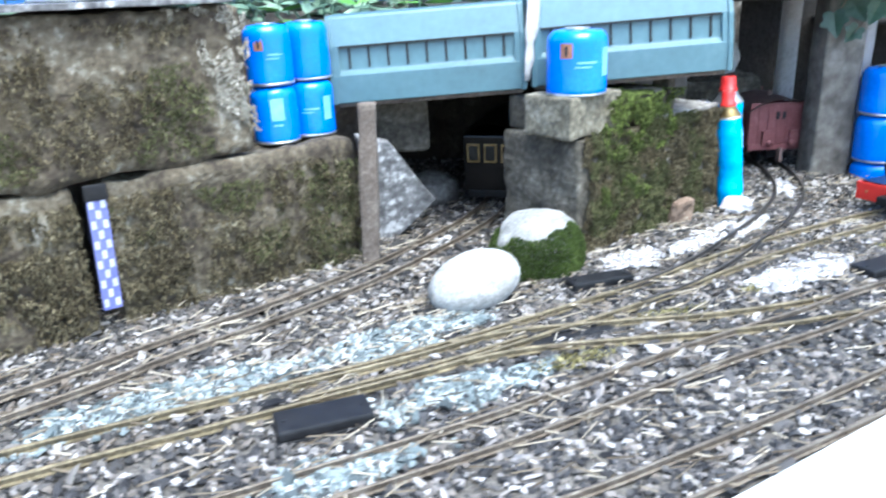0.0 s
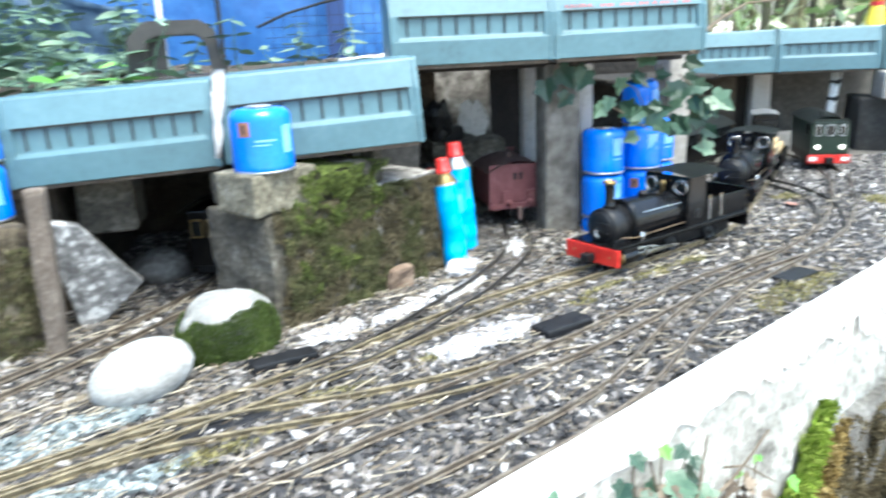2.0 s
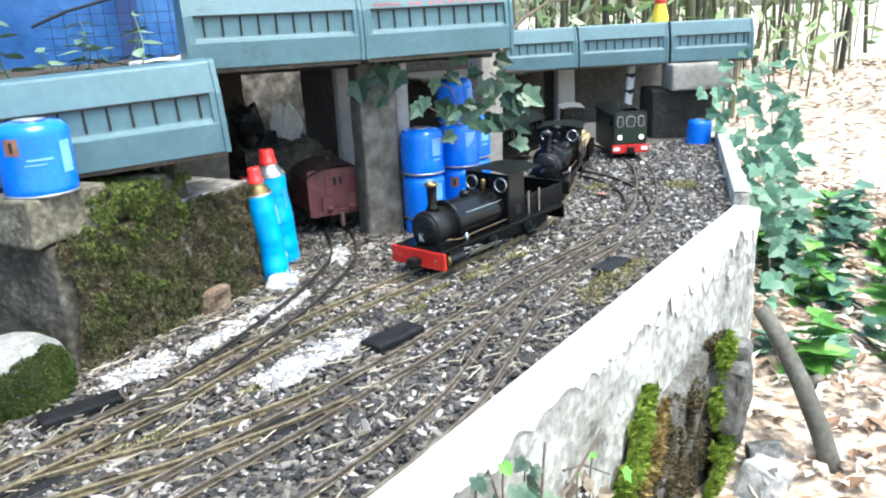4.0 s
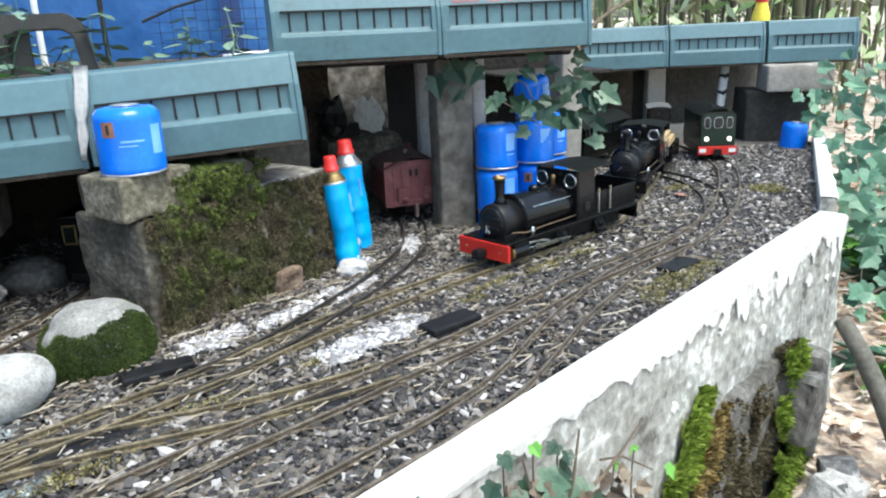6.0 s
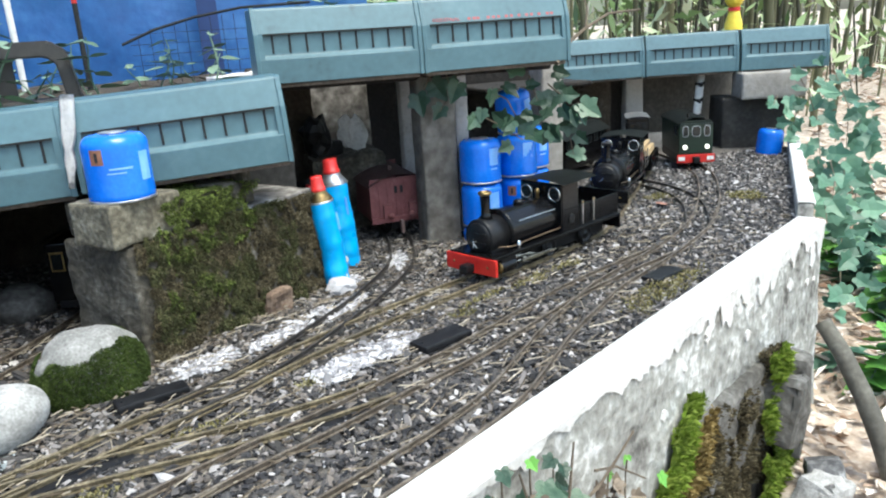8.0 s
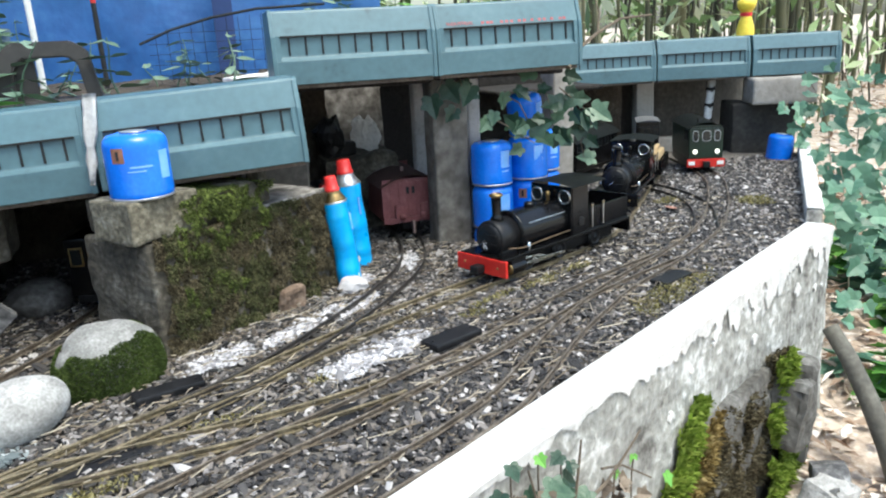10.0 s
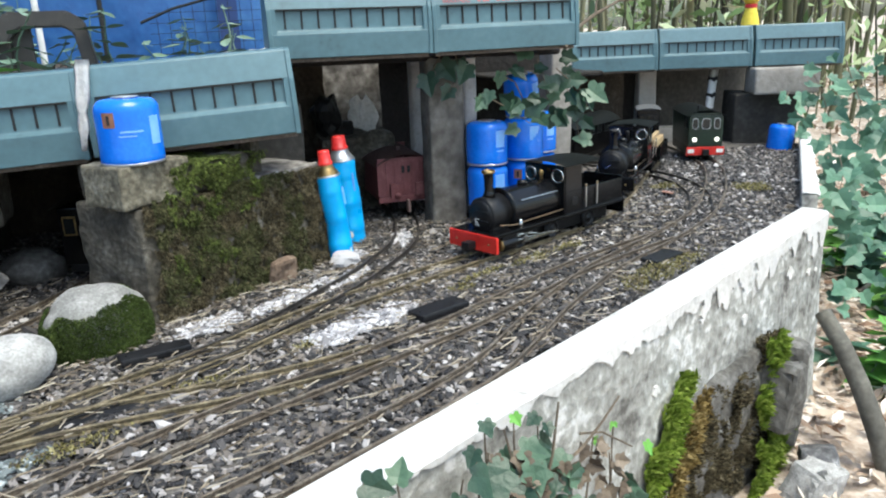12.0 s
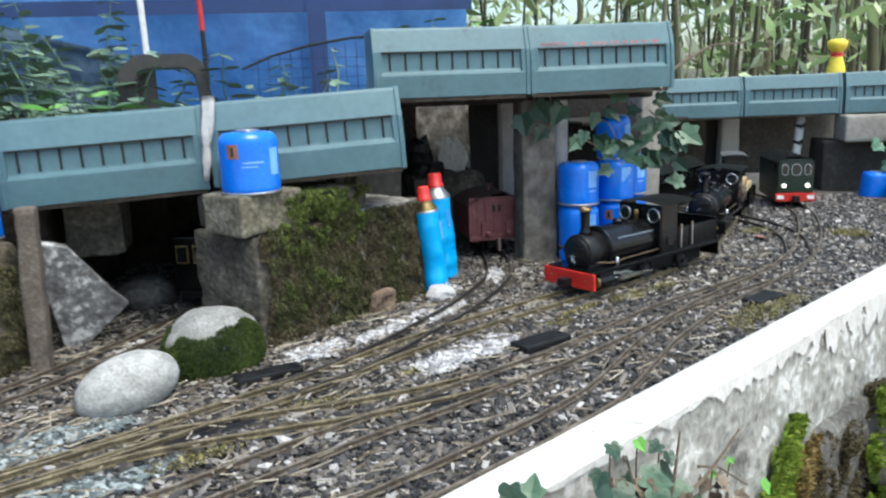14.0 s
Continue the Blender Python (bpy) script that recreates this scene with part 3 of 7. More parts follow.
def chalky(p):
    return np.max([blob(p, *c) for c in CHALK], 0)


def paley(p):
    return np.max([blob(p, *c) for c in PALE], 0)


def coaly_and_shade(p):
    # last term lays dark stones in the tunnel mouth to paint its shade
    return ((p - WALL_A) @ WN) + 0.30 + np.array([snoise(a, b, 9, 3) for a, b in p]) * 0.16 + np.clip(p[:, 0] - 0.6, 0, 1) * 0.25 + 2.0 * ((p[:, 0] > -0.08) & (p[:, 0] < 0.32) & (p[:, 1] > 1.07 + 0.45 * np.abs(p[:, 0] - 0.02)))


TUN = 1.95
tagged(stones("ballast", scatter(150000, -0.75, 1.75, 0.25, TUN, lambda p: (chalky(p) < 0) & (coaly_and_shade(p) < 0) & (p[:, 1] < 1.0 + 0.8 * p[:, 0] + 0.9)), 0.0057, "stone", 0.55, 2.5), "loose grey and brown ballast stones on the bed", "ballast", kind="stuff")
tagged(stones("dark_ballast", scatter(125000, -0.5, 2.1, 0.3, 2.0, lambda p: (chalky(p) < 0) & (coaly_and_shade(p) >= 0)), 0.0056, "coal", 0.55, 2.6), "dark coal-coloured ballast chippings between the tracks, also laid as shade in the tunnel mouth", "ballast", kind="stuff")
tagged(stones("pale_chippings", scatter(60000, -0.5, 0.4, 0.5, 1.1, lambda p: paley(p) + RNG.uniform(-0.5, 0.0, len(p)) > 0, z=0.002), 0.0058, "bluechip", 0.6, 2.2), "pale blue-grey stone chippings strewn beside the track", "chippings", kind="stuff")
tagged(stones("white_chippings", scatter(60000, 0.2, 0.9, 0.9, 1.6, lambda p: chalky(p) + RNG.uniform(-0.25, 0.0, len(p)) > 0, z=0.002), 0.0056, "chalk", 0.55, 2.5), "bright white stone chippings lying in patches between rails", "chippings", kind="stuff")

# straw and dry needles lying flat
sp = np.concatenate([scatter(5200, -0.6, 1.5, 0.35, 1.6, gap=0.002), scatter(1000, -0.7, 1.2, 0.3, 1.4, gap=0.002), scatter(800, -0.45, 0.6, 0.75, 1.3, lambda p: np.abs((p[:, 1] - 0.80) - 0.62 * p[:, 0] - 0.07) < 0.1, gap=0.002)])
an = RNG.normal(0.5, 0.7, len(sp))
ln = RNG.lognormal(-4.6, 0.45, len(sp))
ln[: len(sp) // 2] *= 0.45
dv = np.stack([np.cos(an), np.sin(an), RNG.normal(0, 0.12, len(sp))], 1) * ln[:, None]
sv = np.stack([-np.sin(an), np.cos(an), np.zeros(len(sp))], 1) * RNG.uniform(0.0003, 0.0009, len(sp))[:, None]
up = np.zeros_like(sp)
up[:, 2] = 0.0012
sp[:, 2] += 0.005
vv = np.stack([sp - dv - sv, sp - dv + sv, sp + dv + sv, sp + dv - sv, sp - dv + up, sp + dv + up], 1).reshape(-1, 3)
ff = []
for i in range(len(sp)):
    b = 6 * i
    ff += [(b, b + 4, b + 5, b + 3), (b + 1, b + 2, b + 5, b + 4), (b, b + 3, b + 2, b + 1)]
tagged(raw("dry_straw", vv, ff, "straw"), "scattered dry straw and needles lying over the ballast", "straw", kind="stuff")

# yellow-green moss cushions between the tracks
mp = []
for cx, cy, rx, ry, an0, sd in [(1.02, 1.05, 0.14, 0.036, 30, 1), (0.86, 1.19, 0.06, 0.018, 30, 2), (0.95, 1.235, 0.05, 0.016, 25, 3), (0.33, 0.905, 0.05, 0.014, 15, 4), (0.445, 0.965, 0.03, 0.014, 40, 5), (0.70, 1.10, 0.03, 0.016, 20, 6), (1.55, 1.5, 0.06, 0.05, 45, 7), (1.38, 1.6, 0.05, 0.03, 30, 8), (0.75, 1.145, 0.07, 0.012, 28, 9), (0.2, 0.80, 0.06, 0.018, 25, 10)]:
    p = scatter(8000, cx - 0.16, cx + 0.16, cy - 0.12, cy + 0.12, lambda q: blob(q, cx, cy, rx, ry, an0, sd) > RNG.uniform(0, 0.5, len(q)), z=0.004, gap=0.0)
    mp.append(p)
mp = np.concatenate(mp)
tagged(tufts("yellow_moss", mp, np.tile((0, 0, 1.0), (len(mp), 1)), 0.0042, "yellow_moss", spread=1.3, width=0.35), "yellow-green moss cushions growing in the ballast", "moss", kind="stuff")

# ---- tracks ----
PROF = [(-0.0028, 0.0), (0.0028, 0.0), (0.0028, 0.0010), (0.0008, 0.0016), (0.0008, 0.0046), (0.0015, 0.0052), (0.0015, 0.0070), (0.0010, 0.0075), (-0.0010, 0.0075), (-0.0015, 0.0070), (-0.0015, 0.0052), (-0.0008, 0.0046), (-0.0008, 0.0016), (-0.0028, 0.0010)]


def rail_mesh(line, z=0.0, wide=1.0):
    t = np.gradient(line, axis=0)
    t /= np.linalg.norm(t, axis=1)[:, None]
    nrm = np.stack([-t[:, 1], t[:, 0]], 1)
    v, f, n = [], [], len(PROF)
    for p, q in zip(line, nrm):
        for a, h in PROF:
            v.append((p[0] + q[0] * a * wide, p[1] + q[1] * a * wide, z + h))
    for i in range(len(line) - 1):
        for k in range(n):
            f.append((i * n + k, i * n + (k + 1) % n, (i + 1) * n + (k + 1) % n, (i + 1) * n + k))
    f += [tuple(range(n))[::-1], tuple(range((len(line) - 1) * n, len(line) * n))]
    return v, f


LABELS = {"tunnel": "dark rusty track curving into the tunnel", "main": "weathered brass-railed track with worn yellow rails", "siding": "short curved siding leading to the goods van", "crossover": "crossover track joining two running lines", "middle": "rusty running track half sunk in ballast", "near": "rusty track beside the whitewashed edging wall", "far": "branch track curving under the far viaduct"}
sl_me = None
for key, line in LINES.items():
    tr = thing("railway_track", LABELS[key], "railway track", group="tracks of the garden railway")
    for s in (-1, 1):
        seg = offset(line, s * GAUGE / 2)
        if key == "crossover":
            seg = seg[2:-3]
        m = "brass" if key in ("main", "crossover") else "rail_dark" if key in ("siding", "far") else "rail"
        zz = 0.0012 if key == "main" else 0.0035 if key in ("siding", "tunnel") else 0.001
        if key in ("near", "middle"):
            zz = 0.0012
        v, f = rail_mesh(seg, zz, 1.45 if m == "brass" else 1.0)
        raw("rail", v, f, m, tr)
    if key in ("main", "tunnel", "siding"):
        d = np.r_[0, np.cumsum(np.linalg.norm(np.diff(line, axis=0), axis=1))]
        t = np.gradient(line, axis=0)
        for s in np.arange(0.02, d[-1], 0.034):
            i = int(np.searchsorted(d, s))
            i = min(i, len(line) - 1)
            if sl_me is None:
                sl = part("sleeper", box(-0.0055, 0.0055, -0.039, 0.039, -0.009, 0.0012, 0.001, seg=1), "sleeper", tr)
                sl_me = sl.data
            else:
                sl = new("sleeper", sl_me)
                sl.parent = tr
            sl.matrix_basis = pose(line[i][0], line[i][1], RNG.uniform(-0.0045, -0.001), 0, 0, math.degrees(math.atan2(t[i][1], t[i][0])) + RNG.normal(0, 1.5))

# guard rails in the near turnout, with cast chairs
slot = thing("check_rail", "yellow brass check rails with spaced chairs inside the turnout", "check rail")
seg = LINES["main"]
sel = seg[(seg[:, 0] > -0.09) & (seg[:, 0] < 0.15)]
for dd in (0.0135, -0.0140):
    v, f = rail_mesh(offset(sel, dd), 0.0012, 1.3)
    raw("rail", v, f, "brass", slot)
for dd in (0.018, -0.018):
    ol = offset(sel, dd)
    for q in ol[::2]:
        part("chair", box(q[0] - 0.0032, q[0] + 0.0032, q[1] - 0.0035, q[1] + 0.0035, 0.0, 0.0052, 0.0008, seg=1), "brass", slot)


def plate(name, label, cx, cy, w, d, ang, h=0.012, z=0.0):
    t = thing(name, label, "point motor", pose(cx, cy, z, 0, 0, ang), group="point motor covers")
    part("lid", box(-w / 2, w / 2, -d / 2, d / 2, 0.002, h, 0.0025), "pad", t)
    part("base", box(-w / 2 - 0.002, w / 2 + 0.002, -d / 2 - 0.002, d / 2 + 0.002, -0.004, 0.0025, 0.001), "pad", t)
    for sx in (-1, 1):
        part("screw", turned(lathe([(0.0016, 0), (0.0016, 0.0006), (0.0008, 0.001)], 8), Matrix.Translation((sx * (w / 2 - 0.008), 0, h))), "soot", t)
    return t


plate("point_motor", "black plastic point motor cover beside mossy boulder", 0.268, 1.006, 0.085, 0.028, 17)
plate("point_motor", "black plastic point motor cover among white chippings", 0.642, 1.015, 0.085, 0.036, 24)
plate("point_motor", "large black plastic point motor cover beside brass rails", -0.048, 0.704, 0.088, 0.040, 19)
plate("point_motor", "dusty black point motor cover beside edging wall", 1.058, 1.108, 0.078, 0.034, 24, h=0.008)
for cx, cy, w, d, an0 in [(0.545, 1.14, 0.055, 0.022, 28), (0.205, 0.868, 0.10, 0.03, 20), (0.275, 0.955, 0.02, 0.016, 25), (0.47, 0.868, 0.075, 0.036, 14), (-0.1, 0.735, 0.03, 0.028, 25)]:
    fr = thing("turnout_frog", "black plastic crossing block of a turnout", "turnout frog", pose(cx, cy, -0.003, 0, 0, an0), group="turnout frogs")
    part("body", box(-w / 2, w / 2, -d / 2, d / 2, 0, 0.0062, 0.0015), "pad", fr)
    part("rib", box(-w / 2 + 0.004, w / 2 - 0.004, -0.0015, 0.0015, 0.006, 0.0085, 0.0005), "pad", fr)

# dark turnout bases with their timbers showing
for cx, cy, w, an0, nt in [(0.16, 0.852, 0.24, 24, 11), (0.47, 0.872, 0.16, 20, 7), (0.52, 1.115, 0.14, 34, 6), (0.93, 1.105, 0.20, 30, 8), (-0.08, 0.742, 0.10, 24, 4)]:
    tbs = thing("railway_turnout", "black plastic turnout timbers half buried in ballast", "railway turnout", pose(cx, cy, -0.004, 0, 0, an0), group="railway turnouts")
    for k in range(nt):
        xx = -w / 2 + w * k / (nt - 1)
        part("timber", box(xx - 0.006, xx + 0.006, -0.042 - 0.004 * (k % 3), 0.042 + 0.003 * (k % 2), 0, 0.0058 + 0.0008 * (k % 2), 0.001, seg=1), "sleeper", tbs)
    for s in (-1, 1):
        part("web", box(-w / 2, w / 2, s * 0.019 - 0.003, s * 0.019 + 0.003, 0, 0.0052, 0.001, seg=1), "sleeper", tbs)

# ---- edging wall ----
WALL_ANG = math.degrees(math.atan2(WD[1], WD[0]))


def wall_run(name, p, q, thick, top, bottom, jag, label, seed):
    """A rendered wall with a whitewashed top whose paint flakes off in a ragged line down the outer face."""
    p, q = np.array(p), np.array(q)
    ln = float(np.linalg.norm(q - p))
    ang = math.degrees(math.atan2(q[1] - p[1], q[0] - p[0]))
    w = thing(name, label, "wall", pose(p[0], p[1], 0, 0, 0, ang), kind="structure")
    bm = bmesh.new()
    n, hz = int(ln / 0.012), int((top - bottom) / 0.012)
    grid = [[bm.verts.new((ln * i / n, -thick - 0.004 * noise.fractal(Vector((ln * i / n * 9, k * 0.1, seed)), 0.8, 2, 4) - 0.012 * (k / hz) ** 2, top - 0.004 - (top - bottom - 0.004) * k / hz)) for k in range(hz + 1)] for i in range(n + 1)]
    inner = [[bm.verts.new((ln * i / n, -0.001, z)) for z in (top - 0.004, bottom)] for i in range(n + 1)]
    for i in range(n):
        for k in range(hz):
            bm.faces.new((grid[i][k], grid[i][k + 1], grid[i + 1][k + 1], grid[i + 1][k]))
        bm.faces.new((inner[i][0], inner[i + 1][0], inner[i + 1][1], inner[i][1]))
        bm.faces.new((grid[i][0], grid[i + 1][0], inner[i + 1][0], inner[i][0]))
    for e in (0, n):
        bm.faces.new([*grid[e], inner[e][1], inner[e][0]])
    bmesh.ops.recalc_face_normals(bm, faces=bm.faces[:])
    part("render_face", bm, "render", w, "grey flaking cement render", True)
    # the whitewashed coat over the top and ragged down the face
    bm = bmesh.new()
    n = int(ln / 0.006)
    cols = []
    for i in range(n + 1):
        x = ln * i / n
        big = 0.5 + 0.5 * noise.fractal(Vector((x * 7.0, seed, 1.0)), 0.9, 2.2, 2)
        sharp = 0.5 + 0.7 * noise.noise(Vector((x * 26.0, seed, 4.0))) + 0.3 * noise.noise(Vector((x * 75.0, seed, 9.0))) + 0.16 * noise.noise(Vector((x * 190.0, seed, 12.0)))
        drop = jag * (0.3 + 0.7 * max(0.0, min(1.0, (x - 2.35) / 0.35))) * (0.12 + 0.88 * max(0.0, min(1.0, big))) * max(0.12, sharp)
        y = lambda z: -thick - 0.0035 - 0.004 * noise.fractal(Vector((x * 9, (top - z) * 8, seed)), 0.8, 2, 4)
        zs = [top - 0.006 - drop * f for f in (0, 0.25, 0.5, 0.75, 1.0)]
        cols.append([bm.verts.new((x, 0.0, top - 0.012)), bm.verts.new((x, 0.0, top - 0.002)), bm.verts.new((x, -0.003, top)), bm.verts.new((x, -thick * 0.5, top + 0.001 * noise.noise(Vector((x * 20, 2, seed))))), bm.verts.new((x, -thick + 0.001, top - 0.001)), *[bm.verts.new((x, y(z), z)) for z in zs], bm.verts.new((x, -thick + 0.001, zs[-1] + 0.002))])
    for a, b in zip(cols, cols[1:]):
        for k in range(len(a) - 1):
            bm.faces.new((a[k], a[k + 1], b[k + 1], b[k]))
    bmesh.ops.recalc_face_normals(bm, faces=bm.faces[:])
    part("whitewash", bm, "whitewall", w, "thick white paint flaking at its edge")
    # loose scales of paint clinging to the face below
    rf = random.Random(int(seed * 10))
    for k in range(14 if ln > 2 else 6):
        x = rf.uniform(ln * 0.76, ln)
        z = top - 0.02 - abs(rf.gauss(0, 0.06))
        s_ = 0.006 + 0.026 * rf.random() ** 2
        yy = -thick - 0.0025 - 0.004 * noise.fractal(Vector((x * 9, (top - z) * 8, seed)), 0.8, 2, 4)
        b2_ = bmesh.new()
        nn = rf.randint(6, 9)
        edge = [(s_ * rf.uniform(0.35, 1.0) * math.cos(2 * math.pi * i / nn), 1.05 * s_ * rf.uniform(0.35, 1.0) * math.sin(2 * math.pi * i / nn)) for i in range(nn)]
        fa = [b2_.verts.new((x + a, yy - 0.0014, z + b)) for a, b in edge]
        fb = [b2_.verts.new((x + a, yy + 0.003, z + b)) for a, b in edge]
        b2_.faces.new(fa)
        for i in range(nn):
            b2_.faces.new((fa[i], fb[i], fb[(i + 1) % nn], fa[(i + 1) % nn]))
        bmesh.ops.recalc_face_normals(b2_, faces=b2_.faces[:])
        part("paint_flake", b2_, "whitewall", w)
    return w


wall_run("wall_edging", WALL_A, WALL_B, 0.050, 0.006, -0.44, 0.115, "low garden wall with whitewashed top and flaking grey render", 2.0)
wall_run("wall_edging_far", WALL_B, WALL_C, 0.030, 0.035, -0.44, 0.03, "far end of the low whitewashed garden wall", 5.0)

# ---- left retaining blocks ----
LA = 37.8
LU, LV = np.array((math.cos(radians(LA)), math.sin(radians(LA)))), np.array((-math.sin(radians(LA)), math.cos(radians(LA))))


def left(u, v):
    """Plan point: u along the left wall's foot from its free end, v behind its face."""
    return np.array((-0.05, 1.157)) + LU * u + LV * v


def concrete_block(label, u0, u1, v0, v1, z0, z1, seed, m="block", amount=0.009, name="concrete_block", origin=None):
    p = left(u0, v0) if origin is None else origin
    b = thing(name, label, "concrete block", pose(p[0], p[1], z0, 0, 0, LA), group="retaining blocks")
    part("body", rough_block(u1 - u0, v1 - v0, z1 - z0, 0.013, amount, 13, seed), m, b, smooth=True)
    return b


def face_moss(parent, u0, u1, z0, z1, n, keep, size, m, name="moss", v=-0.002, label="", spread=1.0, relief=0.009):
    """Cushioned moss with hanging tips on the front face of a block, in its own coordinates."""
    u, z = RNG.uniform(u0, u1, n), RNG.uniform(z0, z1, n)
    ok = np.array([keep(a, b) for a, b in zip(u, z)])
    u, z = u[ok], z[ok]
    bulge = np.array([nz(a, b * 0.8, 52, 31.0) for a, b in zip(u, z)])
    ok = bulge > -0.34
    u, z, bulge = u[ok], z[ok], bulge[ok]
    pts = np.stack([u, v - relief * np.clip(bulge + 0.15, 0, 0.9) + RNG.uniform(-0.002, 0.002, len(u)), z], 1)
    down = np.where(RNG.uniform(0, 1, len(u)) < 0.45, -1.1, 0.25)
    return tufts(name, pts, np.stack([np.zeros(len(u)), np.full(len(u), -0.8), down], 1), size, m, parent, label, spread)


def nz(a, b, s, seed):
    return noise.fractal(Vector((a * s, b * s, seed)), 0.9, 2.1, 3)


blk = concrete_block("brown lichened concrete block with green moss, lower course", -0.345, 0.0, 0.0, 0.22, -0.04, 0.178, 1.0)
face_moss(blk, 0, 0.345, 0.03, 0.2, 16000, lambda a, b: nz(a, b, 9, 3) > -0.2 + RNG.uniform(-0.15, 0.15), 0.0045, "dead_moss", "dead_moss", label="brown dead moss")
face_moss(blk, 0, 0.345, 0.03, 0.19, 12000, lambda a, b: nz(a, b, 8, 8) + 0.5 * a > 0.12 + RNG.uniform(-0.1, 0.1), 0.0045, "dark_moss", label="dull green moss")
blk = concrete_block("dark mossy concrete block at the low end of the wall", -0.80, -0.375, 0.0, 0.22, -0.04, 0.178, 2.0)
face_moss(blk, 0, 0.425, 0.03, 0.2, 18000, lambda a, b: nz(a, b, 9, 13) > -0.2, 0.005, "dead_moss", "dead_moss", label="brown dead moss")
blk = concrete_block("large lichen-spotted concrete block of the upper course", -0.80, -0.149, 0.0, 0.2, 0.180, 0.362, 3.0)
face_moss(blk, 0, 0.63, 0.01, 0.17, 16000, lambda a, b: nz(a, b, 9, 23) > 0.05, 0.0045, "dead_moss", "dead_moss", label="brown dead moss")
face_moss(blk, 0.2, 0.6, 0.01, 0.12, 7000, lambda a, b: nz(a, b, 10, 28) > 0.2, 0.0045, "dark_moss", label="dull green moss")
face_moss(blk, 0.50, 0.655, 0.03, 0.182, 14000, lambda a, b: a > 0.622 - 0.35 * (b - 0.08) + 0.06 * nz(a, b, 22, 33) and nz(a, b, 45, 35) > -0.12 + RNG.uniform(-0.15, 0.15), 0.0034, "lichen", "lichen", label="cream lichen crust", relief=0.003)
p = left(-0.8, -0.02)
sl = thing("slate_coping", "thin dark slate sheet under blue canisters", "coping", pose(p[0], p[1], 0.366, 0, 0, LA))
part("slab", rough_block(0.635, 0.2, 0.007, 0.03, 0.001, 20, 4.0, 0.001), "slate", sl)

# checked plastic strip in the joint
p = left(-0.358, -0.006)
st = thing("plastic_strip", "lilac and white checked plastic strip in a wall joint", "plastic strip", pose(p[0], p[1], 0.026, 0, 2, LA))
part("strip", box(-0.011, 0.011, -0.001, 0.002, 0, 0.135, 0.0008), "check", st)
for i in range(11):
    for j in range(3):
        if (i + j) % 2 == 0:
            part("check", box(-0.0095 + j * 0.0065, -0.0040 + j * 0.0065, -0.0016, -0.0006, 0.004 + i * 0.012, 0.0135 + i * 0.012), "pale_check", st)
part("clip", box(-0.013, 0.013, -0.003, 0.004, 0.133, 0.152, 0.002), "pad", st, "black clip")

# ---- middle pier ----
PA = 38.6
PU, PV = np.array((math.cos(radians(PA)), math.sin(radians(PA)))), np.array((-math.sin(radians(PA)), math.cos(radians(PA))))
P0 = np.array((0.260, 1.122))
pier = thing("mossy_pier", "mossy concrete pier with bright green and brown moss", "pier", pose(P0[0], P0[1], -0.03, 0, 0, PA))
part("lower_block", rough_block(0.36, 0.15, 0.194, 0.010, 0.006, 22, 6.0, 0.006), "block_grey", pier, "grey weathered concrete", True)
bm = rough_block(0.112, 0.086, 0.058, 0.009, 0.0028, 26, 7.0, 0.004)
part("cap_stone", turned(bm, Matrix.Translation((-0.017, 0.001, 0.197)) @ Matrix.Rotation(radians(2), 4, "Z")), "cap", pier, "pale square cap stone", True)
bm = rough_block(0.08, 0.06, 0.050, 0.012, 0.004, 22, 5.0, 0.006)
part("back_stone", turned(bm, Matrix.Translation((0.012, 0.090, 0.195))), "block_grey", pier, "dark stone behind the cap", True)
bm = rough_block(0.122, 0.14, 0.052, 0.010, 0.006, 18, 8.0, 0.012)
part("cap_stone", turned(bm, Matrix.Translation((0.086, 0.006, 0.193))), "block_grey", pier, "moss-covered cap stone", True)
bm = rough_block(0.145, 0.13, 0.012, 0.010, 0.004, 24, 9.0, 0.004)
part("ledge", turned(bm, Matrix.Translation((0.212, 0.008, 0.192))), "stained_wall", pier, "pale gritty ledge", True)


def pier_green(a, b):
    lim = 0.10 + 0.12 * max(0.0, min(1.0, (b - 0.05) / 0.17))
    return 0.045 + 0.02 * nz(a, b, 30, 5) < a < lim + 0.05 * nz(a, b, 18, 1)


face_moss(pier, 0.005, 0.36, 0.03, 0.200, 60000, lambda a, b: a > 0.006 + 0.04 * nz(a, b, 16, 2), 0.0036, "dead_moss", "dead_moss", v=-0.002, label="thick brown dead moss")
face_moss(pier, 0.01, 0.30, 0.03, 0.205, 50000, lambda a, b: nz(a, b, 15, 6) + 0.4 * (0.16 - a) > 0.02 + RNG.uniform(-0.2, 0.2) and a > 0.02, 0.0038, "dark_moss", v=-0.004, label="dull green moss")
face_moss(pier, 0.02, 0.27, 0.07, 0.245, 34000, lambda a, b: pier_green(a, b) and nz(a, b, 24, 4) > 0.10 - 2.6 * (b - 0.15) + RNG.uniform(-0.12, 0.12), 0.0042, "moss", v=-0.006, label="bright green moss")
u, v = RNG.uniform(0.06, 0.205, 16000), RNG.uniform(-0.004, 0.11, 16000)
ok = np.array([nz(a, b, 14, 9) > -0.2 and a > 0.085 for a, b in zip(u, v)])
pts = np.stack([u[ok], v[ok], np.full(ok.sum(), 0.243)], 1)
tufts("moss", pts, np.tile((0, -0.2, 1.0), (len(pts), 1)), 0.0048, "moss", pier, "bright green moss")
q = P0 + PU * 0.215 + PV * 0.01
sh = thing("stone_slip", "small upright pale stone slip on the pier", "stone", pose(q[0], q[1], 0.178, 0, 0, PA))
